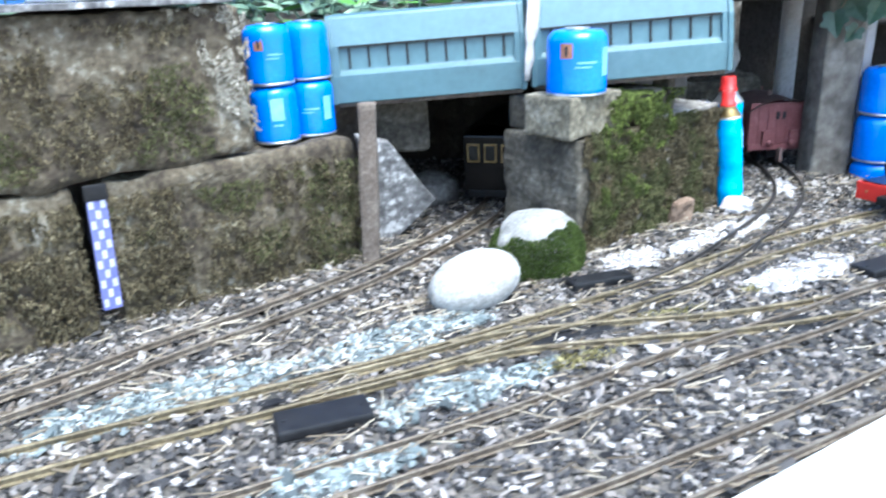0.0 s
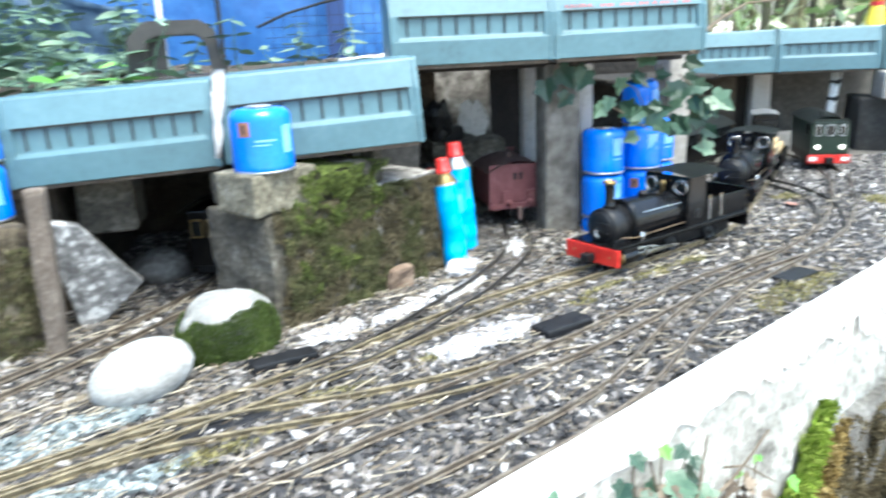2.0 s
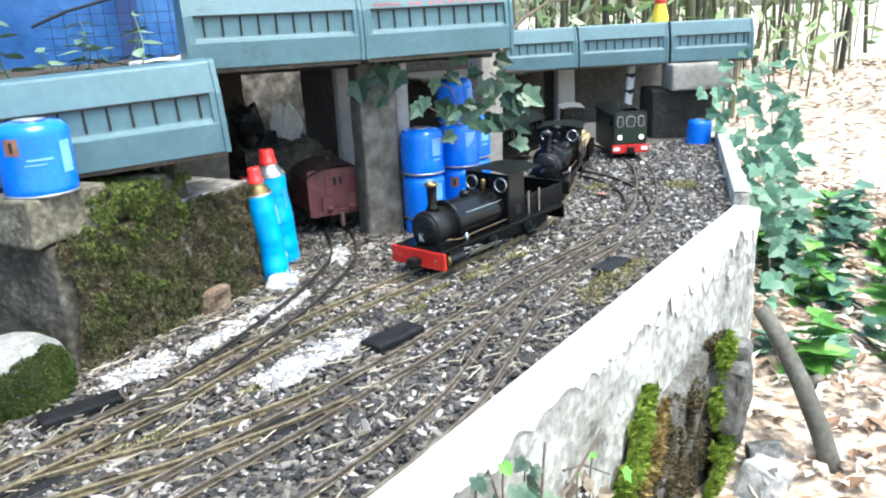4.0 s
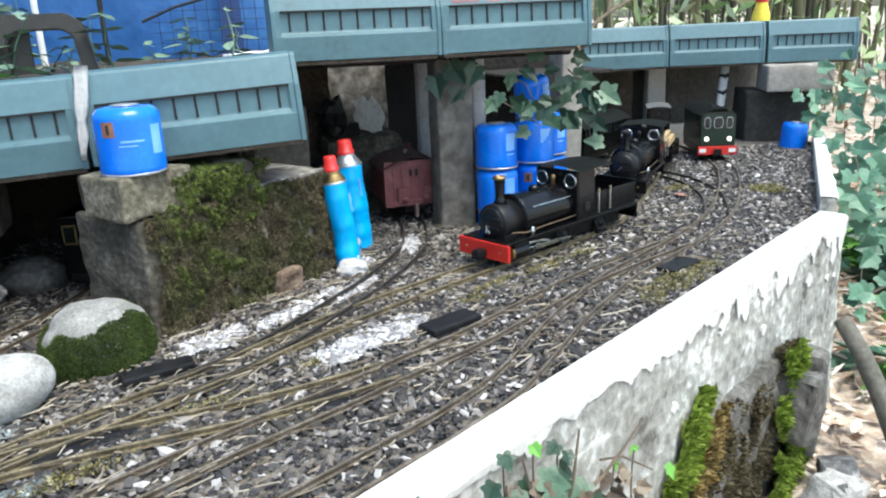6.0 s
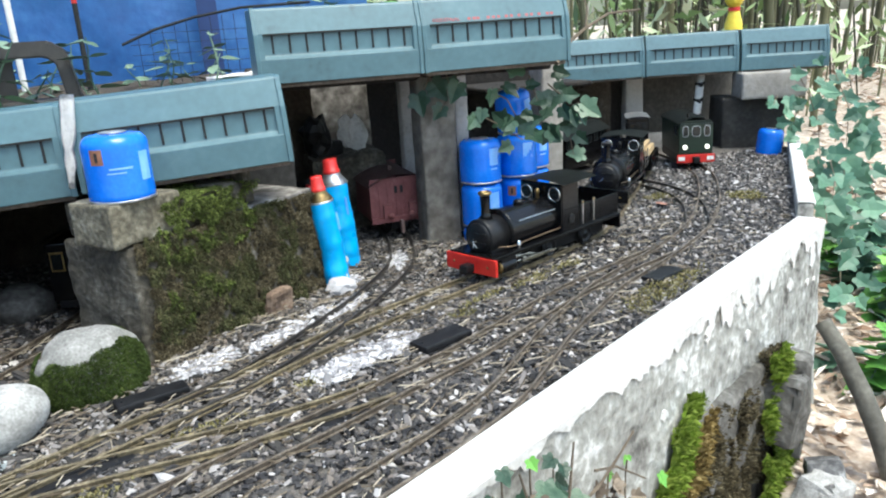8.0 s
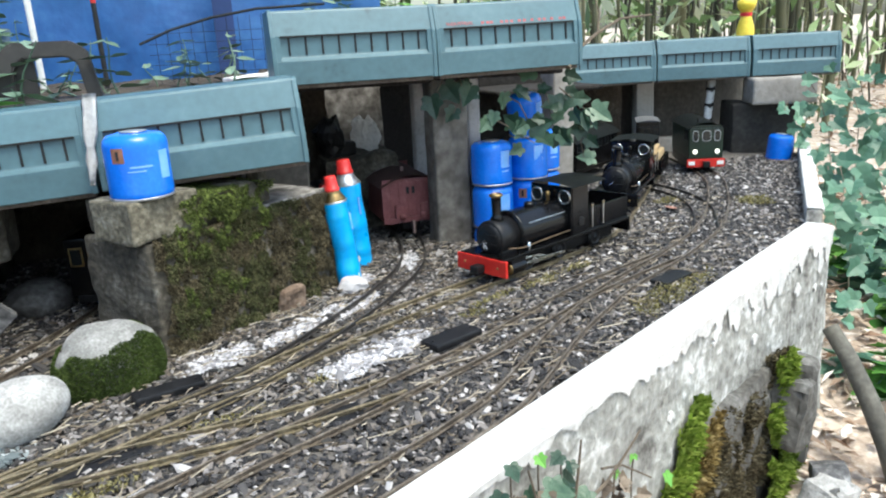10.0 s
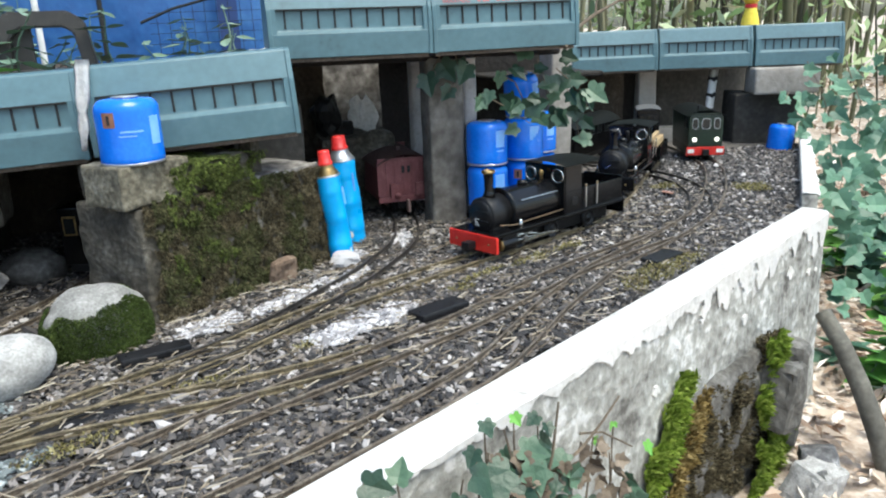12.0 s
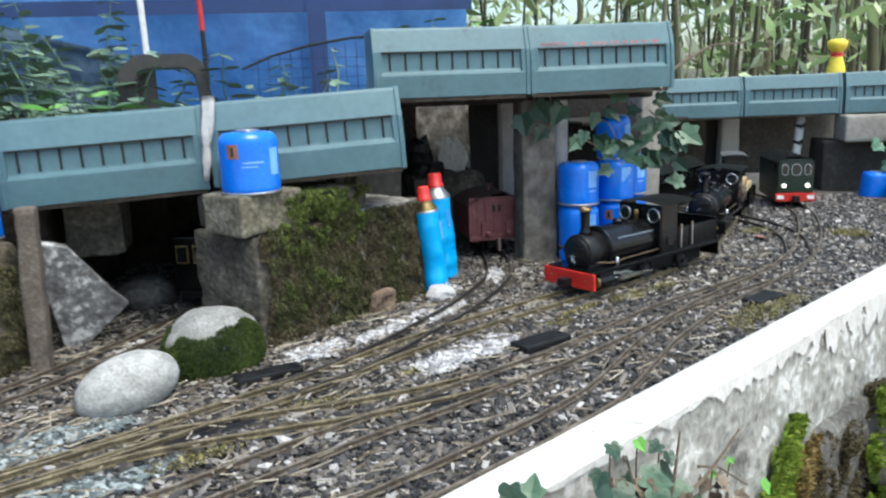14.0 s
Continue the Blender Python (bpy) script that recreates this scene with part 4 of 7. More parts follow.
part("stone", rough_block(0.018, 0.03, 0.05, 0.008, 0.002, 30, 2.0, 0.003), "block_grey", sh)
# a brown stain low on the pier, shaped as a leaning chip
q = P0 + PU * 0.205 + PV * -0.02
sh = thing("stain_chip", "flat brown chip standing in for a stain on the mossy pier", "stone", pose(q[0], q[1], -0.004, 12, 0, PA))
part("stone", rough_block(0.050, 0.014, 0.042, 0.007, 0.005, 26, 3.0, 0.006), "stain_brown", sh)

# ---- boulders ----
b1 = thing("boulder", "smooth pale oval granite boulder beside the track", "boulder", pose(0.105, 0.972, 0.026, 8, -12, 22))
part("stone", pebble(0.061, 0.042, 0.037, 8.0, 0.03, 5), "boulder_white", b1, smooth=True)
b2 = thing("boulder", "rounded granite boulder half covered in green moss", "boulder", pose(0.196, 1.075, 0.022, 0, 6, 20))
part("stone", pebble(0.066, 0.05, 0.064, 5.0, 0.10, 5), "boulder_grey", b2, smooth=True)
d = RNG.normal(0, 1, (60000, 3))
d /= np.linalg.norm(d, axis=1)[:, None]
w = np.array([noise.noise(Vector(t * 2.2)) for t in d])
d = d[(d[:, 2] < 0.60 + 0.3 * w + 0.2 * d[:, 0]) & (d[:, 1] < 0.4) & (d[:, 2] > -0.6)]
tufts("moss", d * np.array((0.067, 0.051, 0.064)), d, 0.0033, "boulder_moss", b2, "short dense dark green moss", 0.9)

# ---- tunnel under the viaduct ----
pt = thing("wooden_post", "rough grey wooden post under the planter viaduct", "post", pose(-0.039, 1.135, -0.02))
part("post", turned(rough_block(0.026, 0.024, 0.25, 0.012, 0.003, 12, 9.0, 0.004), Matrix.Translation((-0.013, -0.012, 0)) @ Matrix.Rotation(radians(2.5), 4, "Y")), "post", pt, smooth=True)
sb = thing("slate_slab", "tilted speckled slate slab leaning in the tunnel mouth", "slab", pose(-0.035, 1.235, -0.005, 8, 0, 18))
bm = bmesh.new()
out = [(0.0, 0.0), (0.022, -0.002), (0.095, 0.062), (0.075, 0.085), (0.02, 0.165), (-0.03, 0.18)]
fr = [bm.verts.new((a, -0.008, c)) for a, c in out]
bk = [bm.verts.new((a, 0.008, c)) for a, c in out]
bm.faces.new(fr)
bm.faces.new(bk[::-1])
for i in range(len(out)):
    bm.faces.new((fr[i], bk[i], bk[(i + 1) % len(out)], fr[(i + 1) % len(out)]))
bmesh.ops.recalc_face_normals(bm, faces=bm.faces[:])
bmesh.ops.bevel(bm, geom=bm.edges[:], offset=0.002, segments=1, affect="EDGES")
part("slab", bm, "slate", sb)
hb = thing("concrete_lintel", "pale concrete block hanging under the planter boxes", "lintel", pose(-0.032, 1.30, 0.122, 0, 0, 4))
part("block", rough_block(0.085, 0.09, 0.098, 0.012, 0.004, 16, 11.0, 0.006), "block_grey", hb, smooth=True)
for cx, cy, r, sd in [(0.05, 1.44, 0.045, 1), (-0.02, 1.37, 0.03, 2)]:
    rk = thing("rock", "dark rounded rock inside the tunnel", "rock", pose(cx, cy, r * 0.4, 0, 0, 30 * sd))
    part("stone", pebble(r * 1.2, r, r * 0.8, sd, 0.2, 3), "rock", rk, smooth=True)


def solid(name, label, category, x0, x1, y0, y1, z0, z1, m, seed, amount=0.006, cell=0.03, kind="structure", rot=0.0):
    o = thing(name, label, category, pose(x0, y0, z0, 0, 0, rot), kind=kind)
    part("body", rough_block(x1 - x0, y1 - y0, z1 - z0, cell, amount, 8, seed, 0.006), m, o, smooth=True)
    return o


solid("bank_left", "dark earth bank behind the mossy blocks", "earth bank", -1.4, -0.06, 1.30, 3.4, -0.3, 0.325, "earth", 1.0, 0.015, 0.05)
solid("tunnel_wall", "dark earth wall at the back of the tunnel", "wall", -0.14, 0.62, 1.78, 3.4, -0.3, 0.325, "earth", 2.0, 0.015, 0.05)
solid("tunnel_roof", "earth and boards roofing the tunnel", "roof", -0.10, 0.46, 1.335, 1.80, 0.262, 0.325, "earth", 3.0, 0.006, 0.04)
solid("tunnel_side", "dark concrete side of the tunnel behind the pier", "wall", 0.40, 0.53, 1.50, 1.80, -0.05, 0.262, "dark_concrete", 4.0, 0.01, 0.04)
solid("back_wall", "grey concrete back wall under the viaduct", "wall", 0.56, 0.758, 1.86, 1.96, -0.05, 0.34, "stained_wall", 5.0, 0.004, 0.03)
# recess wall coloured near black to paint the bay's shade
solid("back_wall_dark", "recess wall behind the pillars, coloured near black for its shade", "wall", 0.80, 1.42, 2.30, 2.40, -0.05, 0.34, "shade_soil", 6.0, 0.01, 0.04)
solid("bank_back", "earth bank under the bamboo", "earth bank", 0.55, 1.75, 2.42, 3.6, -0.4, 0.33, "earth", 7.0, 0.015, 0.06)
# deck blackened so its edge sinks into the shade under the boxes
solid("viaduct_deck", "timber deck carrying the upper planter boxes, blackened for shade", "deck", 0.48, 1.06, 1.50, 1.82, 0.325, 0.345, "shade_soil", 8.0, 0.003, 0.05)
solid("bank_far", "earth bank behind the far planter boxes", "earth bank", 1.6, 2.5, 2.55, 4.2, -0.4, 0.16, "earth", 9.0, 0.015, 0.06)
# deck added only to keep daylight out of the inner bay
solid("shade_deck_end", "deck added over the inner bay to darken it", "deck", 0.775, 1.12, 1.83, 2.42, 0.325, 0.345, "shade_soil", 21.0, 0.003, 0.05)

# ---- planter boxes forming the viaduct ----


def planter(x, y, z, ang, tilt=0.0, length=0.282, label="teal plastic planter box with slotted panel, upturned as viaduct", nslots=9):
    """A long window-box: front panel with a recessed band, dark strips painting its slots' shade."""
    t = thing("planter_box", label, "planter box", pose(x, y, z, 0, -tilt, ang), group="planter boxes of the viaduct")
    h, d = 0.122, 0.125
    prof = [(0.0, 0.0), (-0.001, 0.040), (0.0058, 0.0455), (0.0066, 0.050), (0.0085, 0.078), (0.0035, 0.080), (0.018, 0.119), (0.021, h), (d - 0.006, h), (d, 0.004), (d - 0.004, 0.0)]
    bm = bmesh.new()
    ends = []
    for xx in (0.0, length):
        ends.append([bm.verts.new((xx, a, b)) for a, b in prof])
    n = len(prof)
    for i in range(n):
        bm.faces.new((ends[0][i], ends[1][i], ends[1][(i + 1) % n], ends[0][(i + 1) % n]))
    bm.faces.new(ends[0])
    bm.faces.new(ends[1][::-1])
    bmesh.ops.recalc_face_normals(bm, faces=bm.faces[:])
    bmesh.ops.bevel(bm, geom=bm.edges[:], offset=0.0009, segments=1, affect="EDGES")
    part("body", bm, "teal", t)
    x0, x1 = 0.022, length - 0.022
    for e0, e1 in ((0.0, 0.014), (length - 0.014, length)):
        bm = bmesh.new()
        pr = [(-0.0006, 0.0395), (0.0, 0.044), (0.0038, 0.0806), (0.0095, 0.0806), (0.0085, 0.0395)]
        a = [bm.verts.new((e0, q, s)) for q, s in pr]
        b = [bm.verts.new((e1, q, s)) for q, s in pr]
        for i in range(5):
            bm.faces.new((a[i], b[i], b[(i + 1) % 5], a[(i + 1) % 5]))
        bm.faces.new(a)
        bm.faces.new(b[::-1])
        bmesh.ops.recalc_face_normals(bm, faces=bm.faces[:])
        part("end_panel", bm, "teal", t)
    # raised dark strips paint the shade inside the slots and under the lip
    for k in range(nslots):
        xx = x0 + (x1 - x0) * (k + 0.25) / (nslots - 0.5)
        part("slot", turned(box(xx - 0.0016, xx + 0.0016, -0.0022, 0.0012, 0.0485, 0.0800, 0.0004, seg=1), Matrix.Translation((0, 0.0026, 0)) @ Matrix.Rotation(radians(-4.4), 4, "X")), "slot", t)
    part("groove_shade", box(x0 - 0.007, x1 + 0.007, 0.0026, 0.0088, 0.0778, 0.0809, 0.0003, seg=1), "slot", t)
    for e0, e1 in ((-0.0012, 0.006), (length - 0.006, length + 0.0012)):
        bm = bmesh.new()
        pr = [(-0.0022, -0.001), (-0.0028, 0.040), (0.0008, 0.079), (0.0158, 0.1195), (0.022, h + 0.0012), (0.030, h + 0.0012), (0.030, -0.001)]
        a = [bm.verts.new((e0, q, s)) for q, s in pr]
        b = [bm.verts.new((e1, q, s)) for q, s in pr]
        for i in range(7):
            bm.faces.new((a[i], b[i], b[(i + 1) % 7], a[(i + 1) % 7]))
        bm.faces.new(a)
        bm.faces.new(b[::-1])
        bmesh.ops.recalc_face_normals(bm, faces=bm.faces[:])
        bmesh.ops.bevel(bm, geom=bm.edges[:], offset=0.0006, segments=1, affect="EDGES")
        part("end_rib", bm, "teal", t)
    part("drip_board", box(0.004, length - 0.004, 0.010, 0.09, -0.007, -0.0005, 0.001), "post", t, "dark timber lath under the box")
    return t


planter(-0.083, 1.214, 0.216, 1.0, 2.2, 0.282)
planter(0.208, 1.211, 0.230, -0.5, 2.6, 0.286, "teal plastic planter box with slotted panel beside blue canister")
planter(0.476, 1.398, 0.344, 0.2, -0.2, 0.284)
pd = planter(0.764, 1.399, 0.343, 0.3, 0.4, 0.284, "teal planter box with faint red lettering along its top")
fc = bpy.data.curves.new("lettering", "FONT")
fc.body, fc.size, fc.extrude = "INDUSTRIAL", 0.0105, 0.0002
fo = new("lettering", fc)
bpy.context.view_layer.update()
fm = bpy.data.meshes.new_from_object(fo.evaluated_get(bpy.context.evaluated_depsgraph_get()))
bpy.data.objects.remove(fo)
fm.materials.clear()
fm.materials.append(M["pink"])
fo = new("lettering", fm)
fo.parent, fo["label"] = pd, "faded red painted letters"
fo.matrix_basis = Matrix.Translation((0.02, 0.0040, 0.0840)) @ Matrix.Rotation(radians(70), 4, "X") @ Matrix.Diagonal((0.88, 0.8, 1, 1))
bars = [0.068, 0.078, 0.085, 0.105, 0.115, 0.125, 0.14, 0.15, 0.165, 0.18, 0.19, 0.205, 0.222, 0.23]
for b in bars:
    part("lettering", turned(box(0.018 + b, 0.018 + b + 0.0055, -0.0003, 0.0003, 0, 0.0045), Matrix.Translation((0, 0.0046, 0.0840)) @ Matrix.Rotation(radians(-20), 4, "X")), "pink", pd, "faded red unreadable letters")
for (xa, ya), (xb, yb) in zip([(1.452, 2.235), (1.728, 2.185), (2.005, 2.085)], [(1.722, 2.188), (1.996, 2.09), (2.245, 1.985)]):
    planter(xa, ya, 0.236, math.degrees(math.atan2(yb - ya, xb - xa)), 0, math.hypot(xb - xa, yb - ya), "teal planter box on the far curved viaduct")

rg = thing("white_rag", "dirty white cloth strip hanging between planter boxes", "cloth", pose(0.2015, 1.205, 0.24, 0, 2, 0))
bm = bmesh.new()
cols = []
for i in range(7):
    cols.append([bm.verts.new(((-0.0085 + i * 0.0028) * (0.45 + 0.55 * min(1.0, k / 6)) + 0.004 * noise.noise(Vector((i * 0.3, k * 0.5, 1))) - 0.004 + 0.0007 * k, -0.006 - 0.005 * noise.noise(Vector((i * 0.6, k * 0.35, 2))) + (0.02 * (k / 12) ** 2 if k > 3 else 0) , 0.0 + k * 0.0102)) for k in range(13)])
for a, b in zip(cols, cols[1:]):
    for k in range(12):
        bm.faces.new((a[k], b[k], b[k + 1], a[k + 1]))
r = bmesh.ops.solidify(bm, geom=bm.faces[:], thickness=0.004)
part("cloth", bm, "cloth", rg, smooth=True)

# ---- blue gas canisters ----


def dented(bm, seed):
    """Shallow dents and flats, as on a handled tin."""
    bm.normal_update()
    for v in bm.verts:
        v.co += v.normal * 0.0011 * noise.noise(Vector((v.co.x * 28, v.co.y * 28, v.co.z * 22 + seed * 40)))
    return bm


def canister(x, y, z, r, h, label, turn=0.0, tilt=0.0, lean=0.0, mark=True):
    t = thing("gas_canister", label, "gas canister", pose(x, y, z, tilt, lean, turn), group="blue gas canisters")
    part("body", dented(lathe([(r * 0.96, 0.002), (r, 0.004), *[(r, h * f) for f in (0.12, 0.24, 0.36, 0.48, 0.60, 0.72, 0.80)], (r * 0.992, h * 0.845), (r * 0.955, h * 0.895), (r * 0.87, h * 0.945), (r * 0.80, h * 0.968), (r * 0.78, h * 0.972), (r * 0.66, h * 0.972), (r * 0.55, h * 0.985), (r * 0.2, h * 0.99)], 40), x + z), "blue", t, smooth=True)
    part("bottom_rim", lathe([(r * 0.97, 0), (r * 1.012, 0.0008), (r * 1.012, 0.003), (r * 0.99, 0.0042)], 40), "tin", t, "bright tin rim", True)
    part("top_disc", lathe([(r * 0.42, h * 0.992), (r * 0.42, h * 1.006), (r * 0.36, h * 1.01), (r * 0.15, h * 0.998)], 28), "tin", t, "tin valve seat", True)
    if mark:
        def patch(name, a0, a1, z0, z1, m, lab):
            bm = bmesh.new()
            n = 6
            q = []
            for i in range(n + 1):
                a = radians(a0 + (a1 - a0) * i / n)
                q.append([bm.verts.new((rr * math.cos(a), rr * math.sin(a), zz)) for rr, zz in ((r * 1.004, z0), (r * 1.004, z1), (r * 0.99, z1), (r * 0.99, z0))])
            for a, b in zip(q, q[1:]):
                for k in range(4):
                    bm.faces.new((a[k], b[k], b[(k + 1) % 4], a[(k + 1) % 4]))
            bm.faces.new(q[0])
            bm.faces.new(q[-1][::-1])
            bmesh.ops.recalc_face_normals(bm, faces=bm.faces[:])
            part(name, bm, m, t, lab)
        if mark == "panel":
            patch("print_panel", -84, -52, h * 0.42, h * 0.80, "pale_blue", "pale printed panel")
            patch("print_line", -82, -58, h * 0.32, h * 0.35, "pale_blue", "pale printing")
            return t
        patch("warning_label", -132, -108, h * 0.58, h * 0.80, "orange", "faded orange warning square")
        patch("flame_mark", -123, -117, h * 0.62, h * 0.76, "slot", "dark flame sign")
        patch("print_line", -100, -60, h * 0.50, h * 0.525, "pale_blue", "pale printing")
        patch("print_line", -104, -72, h * 0.44, h * 0.455, "pale_blue", "pale printing")
        patch("print_panel", -45, -22, h * 0.30, h * 0.72, "pale_blue", "pale printed panel")
    return t


canister(0.262, 1.165, 0.2245, 0.0415, 0.088, "blue enamelled gas canister standing on the mossy pier", 0)
canister(-0.156, 1.145, 0.179, 0.0315, 0.077, "blue gas canister, lower of a stacked pair on the ledge", -4, mark="panel")
canister(-0.157, 1.147, 0.257, 0.0315, 0.079, "blue gas canister, upper of a stacked pair on the ledge", 20)
canister(-0.112, 1.192, 0.179, 0.0315, 0.077, "blue gas canister, lower of a stacked pair by the planter", -5)
canister(-0.114, 1.198, 0.257, 0.0315, 0.079, "blue gas canister, upper of a stacked pair by the planter", 40, mark=False)
for i in range(5):
    q = left(-0.70 + i * 0.125, 0.055)
    canister(q[0], q[1], 0.374, 0.044, 0.09, "blue gas canister in a row along the upper course", 37 * i)
for k in range(3):
    canister(0.892, 1.49, -0.056 + k * 0.087, 0.0415, 0.0865, "blue gas canister in a stack before the concrete pillar", -8 + 4 * k, mark="panel")
for k in range(3):
    canister(0.982, 1.515, -0.056 + k * 0.087, 0.041, 0.0865, "blue gas canister in an ivy-draped stack", -10, mark=True if k == 1 else "panel")
canister(0.985, 1.522, 0.2065, 0.036, 0.084, "tilted blue gas canister topping the ivy-draped stack", 10, 4, -7, mark="panel")
for k in range(3):
    canister(1.045, 1.585, -0.056 + k * 0.087, 0.040, 0.0865, "blue gas canister behind the ivy", 0, mark="panel")
canister(1.982, 1.925, -0.004, 0.036, 0.078, "blue gas canister shaded by ivy at the wall end", 20, 3, 4, mark=False)

# slim aerosol gas cans with red caps


def aerosol(x, y, z, r, h, label, lean, turn, collar):
    t = thing("aerosol_can", label, "aerosol can", pose(x, y, z, lean[0], lean[1], turn), group="slim aerosol cans")
    prof = [(r * 0.93, 0.0), (r * 0.98, 0.002)]
    for k in range(9):
        f = 0.03 + k * 0.083
        prof += [(r * (0.99 + 0.012 * math.sin(k * 2.1)), h * f), (r * (1.0 + 0.012 * math.sin(k * 1.3 + 1)), h * (f + 0.05)), (r * 0.985, h * (f + 0.078))]
    bm = lathe(prof + [(r * 0.97, h * 0.778)], 28)
    bm.normal_update()
    for w_ in bm.verts:
        w_.co += w_.normal * 0.0022 * noise.noise(Vector((w_.co.x * 30, w_.co.y * 30, w_.co.z * 34 + turn)))
        w_.co.x += 0.0012 * math.sin(w_.co.z * 46 + turn)
    part("body", bm, "cyan", t, smooth=True)
    part("seam", lathe([(r * 0.98, h * 0.770), (r * 1.03, h * 0.775), (r * 1.03, h * 0.785), (r * 0.97, h * 0.79)], 28), "tin", t, "bright crimped seam", True)
    part("shoulder", lathe([(r * 0.96, h * 0.785), (r * 0.94, h * 0.80), (r * 0.66, h * 0.845), (r * 0.60, h * 0.86), (r * 0.60, h * 0.875), (r * 0.50, h * 0.885)], 28), collar, t, "metal shoulder", True)
    part("cap", lathe([(r * 0.60, h * 0.874), (r * 0.62, h * 0.878), (r * 0.60, h * 0.90), (r * 0.53, h * 0.905), (r * 0.50, h * 0.985), (r * 0.45, h), (r * 0.2, h * 1.002)], 24), "red", t, "red plastic cap", True)
    part("print_panel", turned(box(-0.0018, 0.0018, -0.0006, 0.0006, 0, h * 0.16, 0.0003), Matrix.Translation((r * 0.80, -r * 0.64, h * 0.5))), "pale_blue", t, "pale printed strip")
    part("label_spot", turned(lathe([(r * 0.32, 0), (r * 0.32, 0.0008)], 16), Matrix.Translation((0, -r * 0.97, h * 0.1)) @ Matrix.Rotation(radians(90), 4, "X")), "white", t, "white roundel")
    return t


aerosol(0.561, 1.335, 0.000, 0.0205, 0.195, "dented cyan aerosol gas can with brass collar", (-3, -5), 30, "gold")
aerosol(0.600, 1.452, -0.004, 0.0255, 0.206, "cyan aerosol gas can with silver collar", (0, -4), -20, "tin")
rk = thing("chalk_stone", "white broken stone propping the aerosol cans", "stone", pose(0.560, 1.305, 0.006))
part("stone", pebble(0.026, 0.02, 0.017, 9.0, 0.3, 3), "chalk", rk)

# ---- concrete pillars ----
solid("pillar", "tall grey concrete pillar carrying the viaduct", "pillar", 0.777, 0.852, 1.50, 1.555, -0.03, 0.343, "pillar", 11.0, 0.003, 0.02, "", 4)
solid("pillar", "narrow pale concrete pillar under the viaduct", "pillar", 0.868, 0.896, 1.555, 1.60, -0.03, 0.343, "whitewall", 12.0, 0.002, 0.02, "", 0)
solid("pillar", "slim pale post at the back of the bay", "pillar", 0.798, 0.832, 1.72, 1.75, -0.03, 0.343, "whitewall", 13.0, 0.002, 0.02, "", 0)
solid("pillar", "leaning pale concrete prop behind ivy", "pillar", 1.125, 1.18, 1.68, 1.74, -0.03, 0.35, "concrete", 14.0, 0.003, 0.02, "", 8)
# back wall coloured black for the far bay's shade
solid("far_backing", "back wall of the far bay, coloured black for its shade", "wall", 1.40, 1.815, 2.47, 2.51, -0.05, 0.235, "shade_soil", 15.0, 0.003, 0.03, "structure", 0)
solid("far_panel", "mid-grey concrete panel at the back of the far bay", "wall", 1.893, 2.48, 2.47, 2.51, -0.05, 0.235, "dark_concrete", 22.0, 0.003, 0.03, "structure", 0)
solid("pillar", "white-faced block at the back of the far bay", "pillar", 1.818, 1.890, 2.45, 2.51, -0.02, 0.236, "whitewall", 16.0, 0.003, 0.02, "", 0)
# two hidden decks added to block sky light from the far bay
solid("shade_deck_far", "hidden deck added behind the far planter boxes to shade the bay", "deck", 1.40, 2.23, 2.375, 2.70, 0.237, 0.252, "shade_soil", 23.0, 0.003, 0.05, "structure", -17)
solid("shade_deck_mid", "hidden boards added over the inner end of the far bay to shade it", "deck", 1.13, 1.46, 2.05, 2.45, 0.237, 0.252, "shade_soil", 24.0, 0.003, 0.05)
st = thing("striped_post", "leaning white post with black spiral stripes", "post", pose(1.925, 2.205, 0.0, 0, 5, 0))
part("post", lathe([(0.013, 0), (0.013, 0.225)], 16), "white", st, smooth=True)
for k in range(4):
    part("stripe", turned(lathe([(0.0132, -0.010), (0.0137, -0.009), (0.0137, 0.009), (0.0132, 0.010)], 16), Matrix.Translation((0, 0, 0.04 + 0.052 * k)) @ Matrix.Shear("XZ", 4, (0.0, 0.0)) @ Matrix.Rotation(radians(32), 4, "Y")), "slot", st, "black stripe", True)
solid("timber_balk", "pale sawn balk lying in the far bay", "timber", 1.70, 1.90, 2.28, 2.32, -0.01, 0.045, "concrete", 25.0, 0.003, 0.02, "", -20)
# pier stands in shade under the lintel; the shade is in its colour
solid("far_pier", "concrete pier at the end of the far viaduct, darkened for shade", "pier", 1.955, 2.15, 2.105, 2.26, -0.05, 0.150, "shade_concrete", 17.0, 0.006, 0.03, "", -24)
solid("lintel", "pale concrete lintel under the end planter box", "lintel", 1.965, 2.155, 2.03, 2.155, 0.152, 0.232, "concrete", 18.0, 0.003, 0.02, "", -24)

# ---- rolling stock ----


def wheelset(t, x, r=0.0145, half=0.0225, spokes=True):
    for s in (-1, 1):
        bm = lathe([(r * 0.3, -0.003), (r * 0.85, -0.003), (r * 1.12, -0.0025), (r * 1.12, -0.0012), (r, -0.0006), (r, 0.003), (r * 0.82, 0.003), (r * 0.78, 0.0012), (r * 0.34, 0.0012), (r * 0.3, 0.0036)], 24)
        part("wheel", turned(bm, Matrix.Translation((x, s * half, r + 0.007)) @ Matrix.Rotation(radians(-90 * s), 4, "X")), "soot", t, smooth=True)
    part("axle", rod((x, -half, r + 0.007), (x, half, r + 0.007), 0.002), "soot", t)


